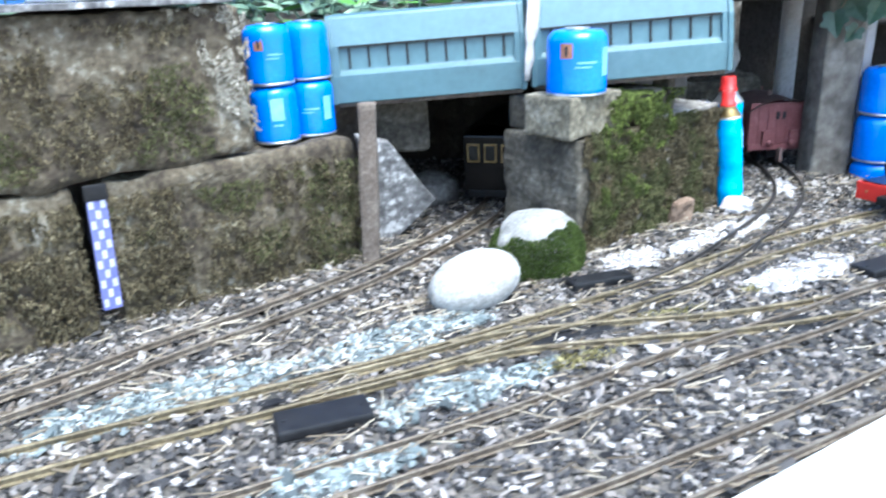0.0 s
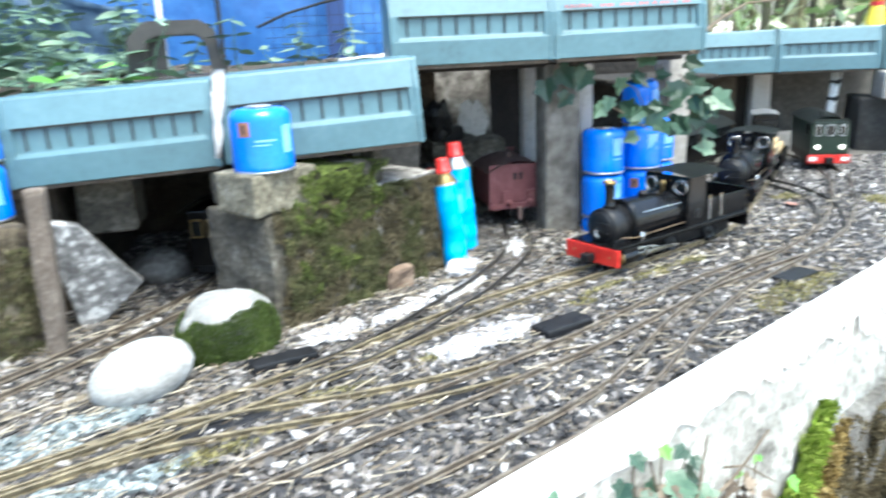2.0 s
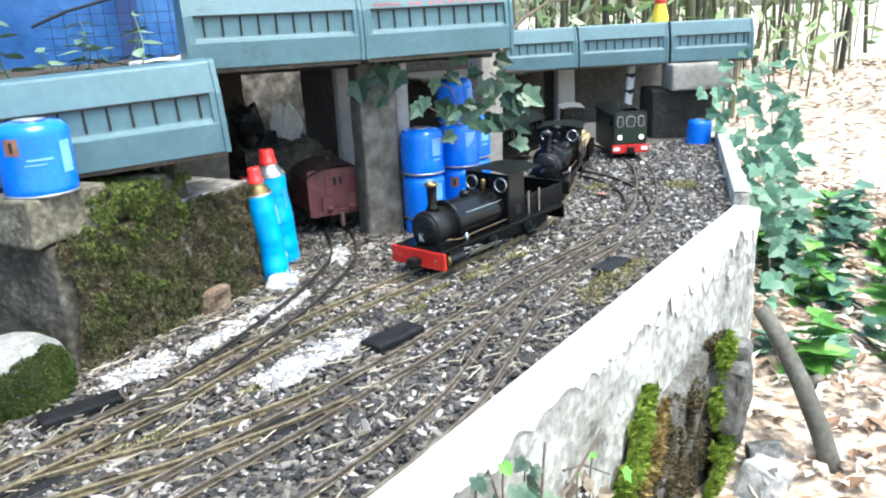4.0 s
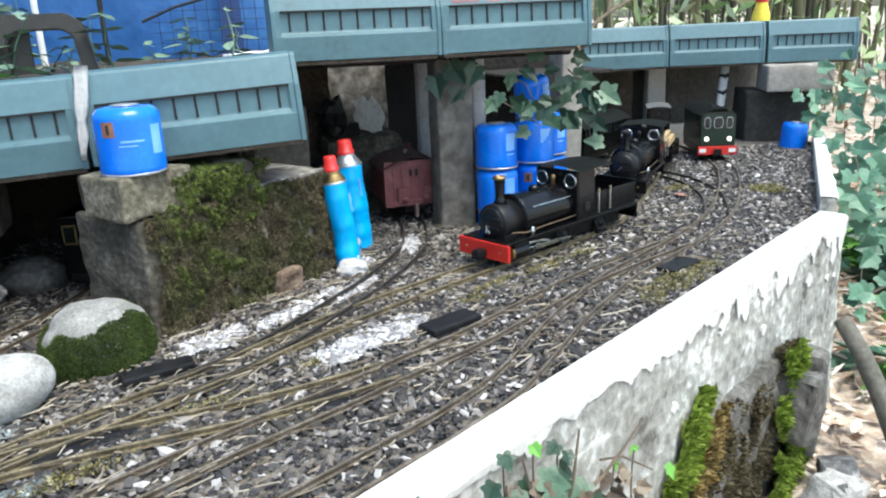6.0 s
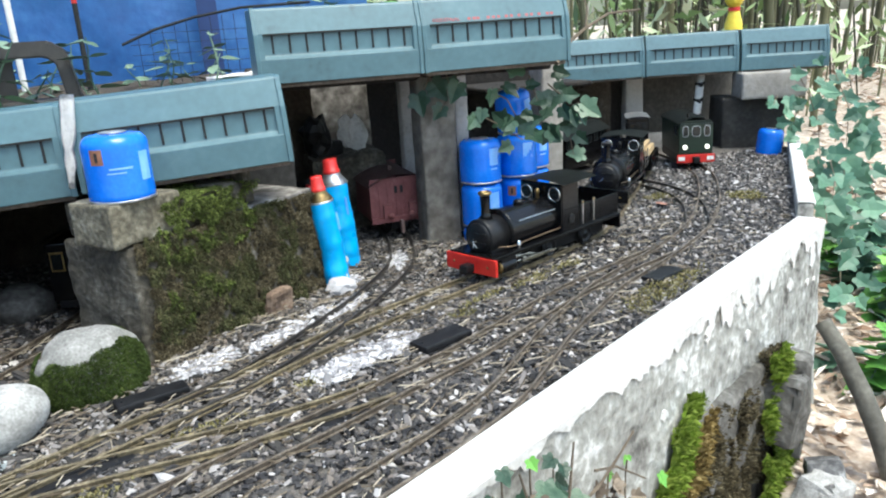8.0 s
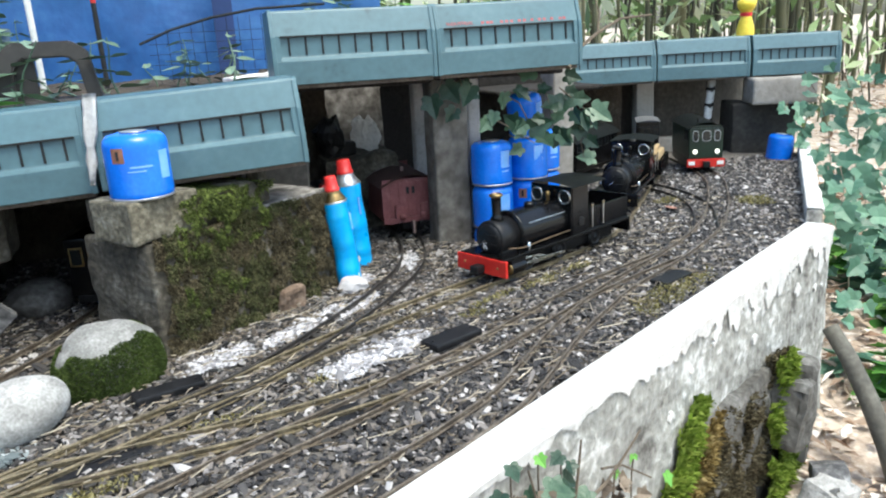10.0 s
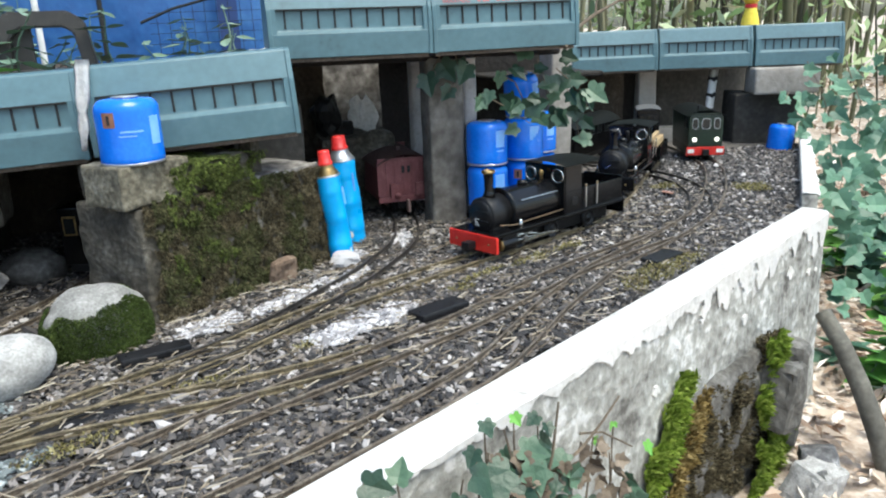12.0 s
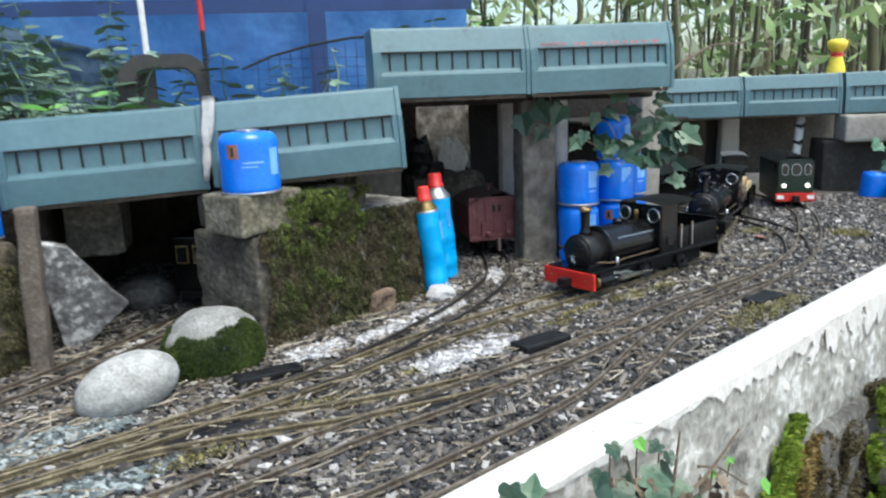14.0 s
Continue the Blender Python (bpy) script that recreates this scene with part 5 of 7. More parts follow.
def ring(r, rr, m):
    bm = bmesh.new()
    n, k = 24, 8
    vs = [[bm.verts.new(((r + rr * math.cos(b)) * math.cos(a), (r + rr * math.cos(b)) * math.sin(a), rr * math.sin(b))) for b in [2 * math.pi * j / k for j in range(k)]] for a in [2 * math.pi * i / n for i in range(n)]]
    for i in range(n):
        for j in range(k):
            bm.faces.new((vs[i][j], vs[(i + 1) % n][j], vs[(i + 1) % n][(j + 1) % k], vs[i][(j + 1) % k]))
    return turned(bm, m)


RY = Matrix.Rotation(radians(90), 4, "Y")


def tank_engine(label, m, long=True):
    """A narrow-gauge saddle-tank engine; front at x 0, running back along +x."""
    t = thing("steam_locomotive", label, "steam locomotive", m, group="model locomotives")
    L = 0.368 if long else 0.24
    part("buffer_beam", box(-0.003, 0.003, -0.056, 0.056, 0.022, 0.050, 0.001), "buffer_red" if long else "black", t, "red painted buffer beam" if long else "")
    for s in (-1, 1):
        part("rivet", turned(lathe([(0.0022, 0), (0.0018, 0.0012), (0.0006, 0.0018)], 8), Matrix.Translation((-0.003, s * 0.038, 0.036)) @ Matrix.Rotation(radians(-90), 4, "Y")), "gold", t)
    part("coupling", box(-0.022, -0.002, -0.009, 0.009, 0.024, 0.038, 0.003), "soot", t)
    part("footplate", box(0.0, L, -0.05, 0.05, 0.046, 0.052, 0.001), "black", t)
    part("frame", box(0.012, L - 0.01, -0.017, 0.017, 0.014, 0.047, 0.001), "soot", t)
    cz = 0.076
    part("smokebox", turned(lathe([(0.030, 0.0), (0.031, 0.002), (0.031, 0.045), (0.029, 0.046)], 36), Matrix.Translation((0.020, 0, cz)) @ RY), "soot", t, "grey sooty smokebox", True)
    part("smokebox_door", turned(lathe([(0.003, -0.0045), (0.012, -0.004), (0.022, -0.0022), (0.0255, 0.0), (0.026, 0.002)], 32), Matrix.Translation((0.019, 0, cz)) @ RY), "soot", t, "grey domed door", True)
    for zz in (-0.008, 0.008):
        part("hinge", box(0.0135, 0.0175, -0.02, 0.006, cz + zz - 0.0015, cz + zz + 0.0015, 0.0004), "soot", t)
    part("handle", rod((0.010, 0.0, cz), (0.0095, 0.010, cz - 0.008), 0.0009), "chrome", t)
    part("smokebox_saddle", box(0.024, 0.062, -0.024, 0.024, 0.051, 0.060, 0.002), "soot", t)
    for zz in (0.062,):
        part("oil_pipe", tube([(0.03, -0.034, zz), (0.06, -0.040, zz - 0.004), (0.10, -0.041, zz - 0.002), (0.19, -0.043, zz)], 0.0009, 6), "copper", t, "dull copper pipe")
    for sx in (-1, 1):
        part("lubricator", turned(lathe([(0.004, 0), (0.004, 0.009), (0.0025, 0.011), (0.0025, 0.014)], 12), Matrix.Translation((0.072, sx * 0.043, 0.052))), "chrome", t, "bright lubricator", True)
        part("valve_chest", box(0.022, 0.058, sx * 0.040 - 0.008, sx * 0.040 + 0.008, 0.0385, 0.046, 0.001), "soot", t)
        part("crosshead", box(0.082, 0.092, sx * 0.039 - 0.003, sx * 0.039 + 0.003, 0.024, 0.034, 0.0008), "chrome", t, "bright crosshead")
        part("valve_rod", rod((0.058, sx * 0.041, 0.042), (0.118, sx * 0.039, 0.032), 0.0014), "chrome", t)
    part("boiler", turned(lathe([(0.027, 0), (0.027, 0.14)], 32), Matrix.Translation((0.062, 0, cz)) @ RY), "black", t, smooth=True)
    # saddle tank: arched over the boiler
    bm = bmesh.new()
    x0, x1 = 0.066, 0.187
    arch = [(0.038 * math.cos(a), cz + 0.002 + 0.036 * math.sin(a)) for a in [radians(-38 + 256 * i / 28) for i in range(29)]]
    inn = [(0.0275 * math.cos(a), cz + 0.0275 * math.sin(a)) for a in [radians(218 - 256 * i / 28) for i in range(29)]]
    poly = arch + inn
    A = [bm.verts.new((x0, a, b)) for a, b in poly]
    B = [bm.verts.new((x1, a, b)) for a, b in poly]
    n = len(poly)
    for i in range(n):
        bm.faces.new((A[i], B[i], B[(i + 1) % n], A[(i + 1) % n]))
    for i in range(28):
        bm.faces.new((A[i], A[i + 1], A[n - 2 - i], A[n - 1 - i]))
        bm.faces.new((B[i + 1], B[i], B[n - 1 - i], B[n - 2 - i]))
    bmesh.ops.recalc_face_normals(bm, faces=bm.faces[:])
    part("saddle_tank", bm, "black", t, "glossy black saddle tank")
    part("tank_ring", turned(lathe([(0.0385, 0), (0.0395, 0.001), (0.0395, 0.004), (0.0385, 0.005)], 36), Matrix.Translation((x0 - 0.001, 0, cz + 0.001)) @ RY), "black", t, smooth=True)
    part("chimney", turned(lathe([(0.0125, 0), (0.0085, 0.007), (0.0075, 0.012), (0.0085, 0.040), (0.0088, 0.041)], 24), Matrix.Translation((0.040, 0, cz + 0.029))), "black", t, smooth=True)
    gold = "gold" if long else "soot"
    part("chimney_cap", turned(lathe([(0.0088, 0), (0.0112, 0.0015), (0.0118, 0.004), (0.010, 0.006), (0.0072, 0.0062), (0.007, 0.003)], 24), Matrix.Translation((0.040, 0, cz + 0.069))), gold, t, "brass chimney cap", True)
    part("filler", turned(lathe([(0.009, 0), (0.009, 0.006), (0.007, 0.009), (0.002, 0.0095)], 20), Matrix.Translation((0.125, 0, cz + 0.036))), "black", t, smooth=True)
    part("safety_valve", turned(lathe([(0.004, 0), (0.003, 0.008), (0.0042, 0.010), (0.0042, 0.016), (0.002, 0.018)], 14), Matrix.Translation((0.178, 0, cz + 0.037))), gold, t, "brass safety valve", True)
    for s in (-1, 1):
        part("handrail", rod((0.080, s * 0.0375, cz + 0.021), (0.178, s * 0.0375, cz + 0.021), 0.0010), "chrome", t, "bright handrail")
        part("cylinder", turned(lathe([(0.011, 0), (0.0115, 0.002), (0.0115, 0.034), (0.011, 0.036)], 20), Matrix.Translation((0.022, s * 0.040, 0.030)) @ RY), "black", t, smooth=True)
        part("cylinder_cover", turned(lathe([(0.004, -0.002), (0.0105, -0.001), (0.0105, 0.001)], 20), Matrix.Translation((0.0215, s * 0.040, 0.030)) @ RY), gold, t, "brass cylinder cover", True)
        part("piston_rod", rod((0.056, s * 0.040, 0.030), (0.085, s * 0.038, 0.029), 0.0013), "chrome", t)
        part("connecting_rod", turned(box(0, 0.085, -0.001, 0.001, -0.002, 0.002, 0.0004), Matrix.Translation((0.08, s * 0.037, 0.028)) @ Matrix.Rotation(radians(2), 4, "Y")), "chrome", t, "bright steel rod")
        part("coupling_rod", box(0.085, 0.185, s * 0.033 - 0.001, s * 0.033 + 0.001, 0.0195, 0.0235, 0.0004), "chrome", t)
        part("slide_bar", box(0.055, 0.105, s * 0.041 - 0.001, s * 0.041 + 0.001, 0.036, 0.0385, 0.0004), "chrome", t)
        part("step", box(0.245, 0.275, s * 0.045 - 0.004, s * 0.045 + 0.004, 0.016, 0.019, 0.0006), "black", t)
    for x in (0.09, 0.18, 0.29) if long else (0.09, 0.18):
        wheelset(t, x, 0.0165)
    # cab
    c0, c1, ch = 0.187, 0.236, 0.140
    bm = box(c0, c0 + 0.003, -0.046, 0.046, 0.052, ch, 0.0006)
    part("cab_front", bm, "black", t)
    for s in (-1, 1):
        part("spectacle", ring(0.0122, 0.0015, Matrix.Translation((c0 - 0.001, s * 0.0315, 0.121)) @ RY), "chrome", t, "bright window ring", True)
        part("window", turned(lathe([(0.0108, 0), (0.0108, 0.001)], 20), Matrix.Translation((c0 - 0.0012, s * 0.0315, 0.121)) @ RY), "glass", t)
        bm = box(c0 + 0.003, c1, s * 0.046 - 0.0012, s * 0.046 + 0.0012, 0.052, 0.092, 0.0006)
        box(c0 + 0.003, c1, s * 0.046 - 0.0012, s * 0.046 + 0.0012, 0.0921, ch, 0.0006, bm)
        part("cab_side", bm, "black", t)
        part("number_plate", turned(lathe([(0.0085, 0), (0.0085, 0.0012), (0.0078, 0.0016)], 20), Matrix.Translation((c0 + 0.028, s * 0.0472, 0.073)) @ Matrix.Rotation(radians(-90 * s), 4, "X")), "soot", t, "worn round plate")
        for x in (c1 + 0.012, c1 + 0.046):
            part("grab_rail", rod((x, s * 0.0485, 0.056), (x, s * 0.0485, 0.100), 0.0014), "chrome", t, "bright grab rail")
            part("knob", turned(lathe([(0.0006, 0), (0.002, 0.001), (0.002, 0.003), (0.0006, 0.004)], 8), Matrix.Translation((x, s * 0.0485, 0.095))), gold, t)
    bm = bmesh.new()
    k = 10
    rows_ = []
    for xx in (c0 - 0.003, c1 + 0.050):
        rows_.append([bm.verts.new((xx, -0.053 + 0.106 * i / k, ch + 0.006 * (1 - ((i / k - 0.5) * 2) ** 2))) for i in range(k + 1)])
    for i in range(k):
        bm.faces.new((rows_[0][i], rows_[1][i], rows_[1][i + 1], rows_[0][i + 1]))
    bmesh.ops.solidify(bm, geom=bm.faces[:], thickness=0.0018)
    part("cab_roof", bm, "roof_dark", t, "dull dark green roof")
    bm = bmesh.new()
    for s in (-1, 1):
        box(c1 + 0.004, L, s * 0.044 - 0.0012, s * 0.044 + 0.0012, 0.052, 0.092, 0.0006, bm)
    box(L - 0.003, L, -0.044, 0.044, 0.0521, 0.096, 0.0006, bm)
    box(c1 + 0.004, L - 0.003, -0.0425, 0.0425, 0.0521, 0.07, 0.0006, bm)
    part("bunker", bm, "black", t)
    part("rear_beam", box(L, L + 0.005, -0.048, 0.048, 0.022, 0.05, 0.001), "black", t)
    return t


LOCO_ANG = 26.0
loco = tank_engine("black saddle-tank steam locomotive with red buffer beam", pose(0.768, 1.227, 0.0, 0, 0, LOCO_ANG))
# a plain white initial on the smokebox door
for a, b in (((0.0145, 0.008, 0.071), (0.0145, 0.008, 0.059)), ((0.0145, 0.0075, 0.065), (0.0145, 0.0015, 0.071)), ((0.0145, 0.0062, 0.0665), (0.0145, 0.0005, 0.059))):
    part("door_mark", rod(a, b, 0.0007), "white", loco, "small white letter")
tank_engine("small black steam locomotive with bright steel fittings", pose(1.20, 1.545, 0.0, 0, 0, 47), False)


def goods_van(m):
    t = thing("goods_van", "weathered maroon goods van on the siding", "railway wagon", m)
    L, W, z0, z1 = 0.23, 0.122, 0.052, 0.118
    part("floor", box(0, L, -W / 2, W / 2, z0 - 0.006, z0, 0.001), "maroon", t)
    for xe in (0.002, L - 0.006):
        part("end_wall", box(xe, xe + 0.004, -W / 2 + 0.002, W / 2 - 0.002, z0, z1 + 0.014, 0.0005), "maroon", t)
    for s in (-1, 1):
        part("side_wall", box(0.006, L - 0.006, s * (W / 2 - 0.003) - 0.002, s * (W / 2 - 0.003) + 0.002, z0, z1, 0.0005), "maroon", t)
    for k in range(7):
        y = -W / 2 + 0.006 + k * (W - 0.012) / 6
        part("board", box(0.0006, 0.0022, y - 0.0062, y + 0.0062, z0 + 0.002, z1 + 0.006, 0.0004, seg=1), "maroon", t)
    for s in (-1, 1):
        part("strap", box(-0.006, 0.001, s * 0.027 - 0.0085, s * 0.027 + 0.0085, z0 - 0.004, z0 + 0.026, 0.0008), "maroon", t)
        part("vent", box(-0.0005, 0.0018, s * 0.006 - 0.003, s * 0.006 + 0.003, z1 - 0.018, z1 - 0.004, 0.0004), "slot", t)
        part("buffer", turned(lathe([(0.003, 0), (0.003, 0.008), (0.007, 0.009), (0.007, 0.011)], 14), Matrix.Translation((0.0, s * 0.022, z0 + 0.002)) @ Matrix.Rotation(radians(-90), 4, "Y")), "maroon", t, smooth=True)
    bm = bmesh.new()
    k = 12
    rr = [[bm.verts.new((xx, (-0.5 + i / k) * (W + 0.010), z1 - 0.001 + 0.022 * (1 - ((i / k - 0.5) * 2) ** 2))) for i in range(k + 1)] for xx in (-0.008, L + 0.008)]
    for i in range(k):
        bm.faces.new((rr[0][i], rr[1][i], rr[1][i + 1], rr[0][i + 1]))
    bmesh.ops.solidify(bm, geom=bm.faces[:], thickness=0.002)
    part("roof", bm, "maroon_roof", t, "dull brown arched roof")
    part("chimney_stub", rod((0.06, 0.0, z1 + 0.014), (0.06, 0.0, z1 + 0.03), 0.004), "maroon_roof", t)
    part("beam", box(-0.003, 0.0, -W / 2, W / 2, z0 - 0.012, z0 - 0.001, 0.0008), "maroon", t)
    part("hook", box(-0.016, 0.0, -0.003, 0.003, 0.018, 0.044, 0.001), "maroon_roof", t)
    part("underframe", box(0.01, L - 0.01, -0.018, 0.018, 0.022, 0.047, 0.001), "soot", t)
    for x in (0.045, 0.155):
        wheelset(t, x, 0.014)
    return t


goods_van(pose(0.740, 1.568, 0.0, 0, 0, 91) )


def arched(x0, x1, y, w, z0, z1):
    """A thin plate across x with a rounded head and foot."""
    bm = bmesh.new()
    ring_ = [(y + w * math.copysign(abs(math.cos(a)) ** 0.55, math.cos(a)), (z0 + z1) / 2 + (z1 - z0) / 2 * math.copysign(abs(math.sin(a)) ** 0.7, math.sin(a))) for a in [2 * math.pi * i / 24 for i in range(24)]]
    f = [bm.verts.new((x0, a, b)) for a, b in ring_]
    g = [bm.verts.new((x1, a, b)) for a, b in ring_]
    for i in range(24):
        bm.faces.new((f[i], g[i], g[(i + 1) % 24], f[(i + 1) % 24]))
    bm.faces.new(f)
    bm.faces.new(g[::-1])
    bmesh.ops.recalc_face_normals(bm, faces=bm.faces[:])
    return bm


def diesel(m):
    t = thing("diesel_locomotive", "dark green diesel locomotive with red buffer beam and lit lamps", "diesel locomotive", m, group="model locomotives")
    part("buffer_beam", box(-0.004, 0.002, -0.058, 0.058, 0.022, 0.046, 0.001), "buffer_red", t, "bright red buffer beam")
    part("coupling", box(-0.018, -0.004, -0.010, 0.010, 0.022, 0.040, 0.002), "soot", t)
    for s in (-1, 1):
        part("plate", box(-0.006, -0.004, s * 0.044 - 0.010, s * 0.044 + 0.010, 0.029, 0.040, 0.0004), "white", t, "small white plate")
    part("cab", box(0.0, 0.24, -0.052, 0.052, 0.046, 0.138, 0.003), "green", t)
    for y, w in ((-0.033, 0.008), (0.0, 0.0125), (0.033, 0.008)):
        fr = part("window_frame", arched(-0.0018, 0.0005, y, w + 0.0018, 0.098, 0.131), "tin", t, "pale window surround")
        part("pane", arched(-0.0024, -0.0015, y, w, 0.1000, 0.1290), "glass", fr)
    for s in (-1, 1):
        part("headlamp", turned(lathe([(0.0065, 0), (0.0065, 0.004), (0.0055, 0.006), (0.002, 0.0072)], 18), Matrix.Translation((-0.0005, s * 0.034, 0.068)) @ Matrix.Rotation(radians(-90), 4, "Y")), "lamp_white", t, "white round lamp", True)
        part("window", box(0.02, 0.06, s * 0.0525 - 0.0008, s * 0.0525 + 0.0008, 0.100, 0.130, 0.0005), "glass", t)
    bm = bmesh.new()
    k = 12
    rr = [[bm.verts.new((xx, (-0.5 + i / k) * 0.116, 0.137 + 0.018 * (1 - ((i / k - 0.5) * 2) ** 2))) for i in range(k + 1)] for xx in (-0.006, 0.246)]
    for i in range(k):
        bm.faces.new((rr[0][i], rr[1][i], rr[1][i + 1], rr[0][i + 1]))
    bmesh.ops.solidify(bm, geom=bm.faces[:], thickness=0.002)
    part("roof", bm, "roof_dark", t)
    part("cab_top", box(0.0, 0.004, -0.045, 0.045, 0.138, 0.146, 0.001), "green", t)
    part("horn", rod((0.03, 0.02, 0.15), (0.03, 0.02, 0.165), 0.003), "soot", t)
    part("frame", box(0.0, 0.24, -0.05, 0.05, 0.020, 0.046, 0.001), "soot", t)
    for x in (0.05, 0.19):
        wheelset(t, x, 0.013)
    return t


diesel(pose(1.66, 1.838, 0.0, 0, 0, 68) @ Matrix.Diagonal((0.9, 0.88, 0.93, 1)))


def coach(label, m, L=0.26, H=0.125, roofm="roof_dark", rim="gold", camber=0.024):
    t = thing("passenger_coach", label, "railway coach", m, group="model coaches")
    part("body", box(0, L, -0.048, 0.048, 0.032, H, 0.002), "black", t)
    for k, y in enumerate((-0.03, 0.0, 0.03)):
        f = part("window_frame", box(-0.0015, 0.001, y - 0.011, y + 0.011, 0.082, 0.114, 0.0005), rim, t, "window frame")
        part("pane", box(-0.0022, -0.001, y - 0.0085, y + 0.0085, 0.085, 0.111, 0.0003), "glass", f)
    n = int(L / 0.043)
    for s in (-1, 1):
        for k in range(n):
            x = 0.02 + k * 0.042
            f = part("window_frame", box(x - 0.013, x + 0.013, s * 0.0485 - 0.001, s * 0.0485 + 0.001, 0.082, 0.114, 0.0005), rim, t, "window frame")
            part("pane", box(x - 0.010, x + 0.010, s * 0.0492 - 0.0009, s * 0.0492 + 0.0009, 0.085, 0.111, 0.0003), "glass", f)
    bm = bmesh.new()
    k = 12
    rr = [[bm.verts.new((xx, (-0.5 + i / k) * 0.112, H - 0.001 + camber * (1 - ((i / k - 0.5) * 2) ** 2))) for i in range(k + 1)] for xx in (-0.012, L + 0.012)]
    for i in range(k):
        bm.faces.new((rr[0][i], rr[1][i], rr[1][i + 1], rr[0][i + 1]))
    bmesh.ops.solidify(bm, geom=bm.faces[:], thickness=0.002)
    part("roof", bm, roofm, t)
    for x in (0.05, L - 0.05):
        wheelset(t, x, 0.012)
    part("frame", box(0.0, L, -0.04, 0.04, 0.020, 0.032, 0.001), "soot", t)
    return t


coach("dark coach with gilt window frames inside the tunnel", pose(0.155, 1.375, 0.0, 0, 0, 74), 0.24, 0.128)
# stands for a locomotive cab, made from the coach shape
coach("black locomotive cab with a flat pale roof under the far viaduct", pose(1.60, 2.03, 0.005, 0, 0, 62) @ Matrix.Diagonal((0.7, 0.62, 1.0, 1)), 0.16, 0.128, "roof_grey", "soot", 0.005)
coach("dark coach standing in the shade of the far bay", pose(1.27, 1.95, 0.0, 0, 0, 35), 0.26, 0.11, "roof_dark", "soot")


def open_wagon(label, m, load):
    t = thing("open_wagon", label, "railway wagon", m)
    L, W = 0.15, 0.09
    part("floor", box(0, L, -W / 2, W / 2, 0.03, 0.036, 0.001), "black", t)
    for s in (-1, 1):
        part("side_wall", box(0, L, s * W / 2 - 0.0015, s * W / 2 + 0.0015, 0.036, 0.07, 0.0006), "black", t)
        part("end_wall", box((0 if s < 0 else L - 0.003), (0.003 if s < 0 else L), -W / 2 + 0.002, W / 2 - 0.002, 0.036, 0.07, 0.0006), "black", t)
    if load:
        for i in range(6):
            for j in range(3 if i % 2 else 2):
                part("timber", box(0.008, L - 0.008 - 0.006 * ((i * 7 + j) % 3), -0.036 + i * 0.0122, -0.0258 + i * 0.0122, 0.066 + j * 0.009, 0.0742 + j * 0.009, 0.0006, seg=1), "wood", t, "sawn timber load")
    for x in (0.035, L - 0.035):
        wheelset(t, x, 0.011)
    part("frame", box(0.0, L, -0.018, 0.018, 0.018, 0.030, 0.001), "soot", t)
    return t


open_wagon("dark open wagon loaded with sawn timber", pose(1.43, 1.785, 0.0, 0, 0, 50), True)

# ---- things behind the viaduct ----
tb = thing("tool_tray", "dark grey plastic carry tray with arched handle", "tool tray", pose(0.115, 1.50, 0.325, 0, 0, 4))
bm = bmesh.new()
arc = [(-0.083, 0.0), (-0.075, 0.085), (-0.045, 0.112), (0.045, 0.112), (0.068, 0.095), (0.083, 0.0)]
ina = [(0.060, 0.0), (0.050, 0.075), (0.036, 0.086), (-0.030, 0.086), (-0.046, 0.07), (-0.050, 0.0)]
poly = arc + ina
F = [bm.verts.new((a, -0.02, c)) for a, c in poly]
B = [bm.verts.new((a, 0.02, c)) for a, c in poly]
n = len(poly)
for i in range(5):
    bm.faces.new((F[i], F[i + 1], F[n - 2 - i], F[n - 1 - i]))
    bm.faces.new((B[i + 1], B[i], B[n - 1 - i], B[n - 2 - i]))
for i in range(n):
    bm.faces.new((F[i], B[i], B[(i + 1) % n], F[(i + 1) % n]))
bmesh.ops.recalc_face_normals(bm, faces=bm.faces[:])
bmesh.ops.bevel(bm, geom=bm.edges[:], offset=0.003, segments=2, affect="EDGES")
part("handle", bm, "toolbox", tb)
part("tray", box(-0.09, 0.09, -0.05, 0.06, -0.005, 0.02, 0.004), "toolbox", tb)
part("divider", box(-0.052, -0.016, 0.004, 0.018, 0.018, 0.087, 0.002), "toolbox", tb)

for i, (x, y, w, d, a, m, lab) in enumerate([(0.30, 1.52, 0.16, 0.035, 9, "plank", "thin terracotta board lying behind the planters"), (0.34, 1.60, 0.2, 0.05, 5, "plank", "weathered red board lying on the bank"), (0.37, 1.45, 0.15, 0.05, 8, "cloth", "crumpled white sheeting behind the planters"), (0.42, 1.56, 0.13, 0.07, 18, "cloth", "dirty white sheet lying on the bank")]):
    b = thing("board" if m == "plank" else "sheeting", lab, "board" if m == "plank" else "sheeting", pose(x, y, 0.330 + 0.006 * i, 0, -3, a))
    part("board" if m == "plank" else "sheet", rough_block(w, d, 0.007, 0.016, 0.002 if m == "plank" else 0.006, 18, i, 0.001), m, b)

for x0, z0, z1, r, m1, m2, lab in [(-0.035, 0.32, 1.6, 0.008, "white", "white", "white plastic pole standing before the tarpaulin"), (0.118, 0.32, 1.6, 0.0065, "slot", "buffer_red", "black pole with a red top")]:
    pl_ = thing("garden_pole", lab, "pole", pose(x0, 2.3, 0))
    part("lower", rod((0, 0, z0), (0.0, 0, z0 + 0.22), r), m1, pl_)
    part("upper", rod((0, 0, z0 + 0.22), (-0.01, 0, z1), r * 1.05), m2, pl_)

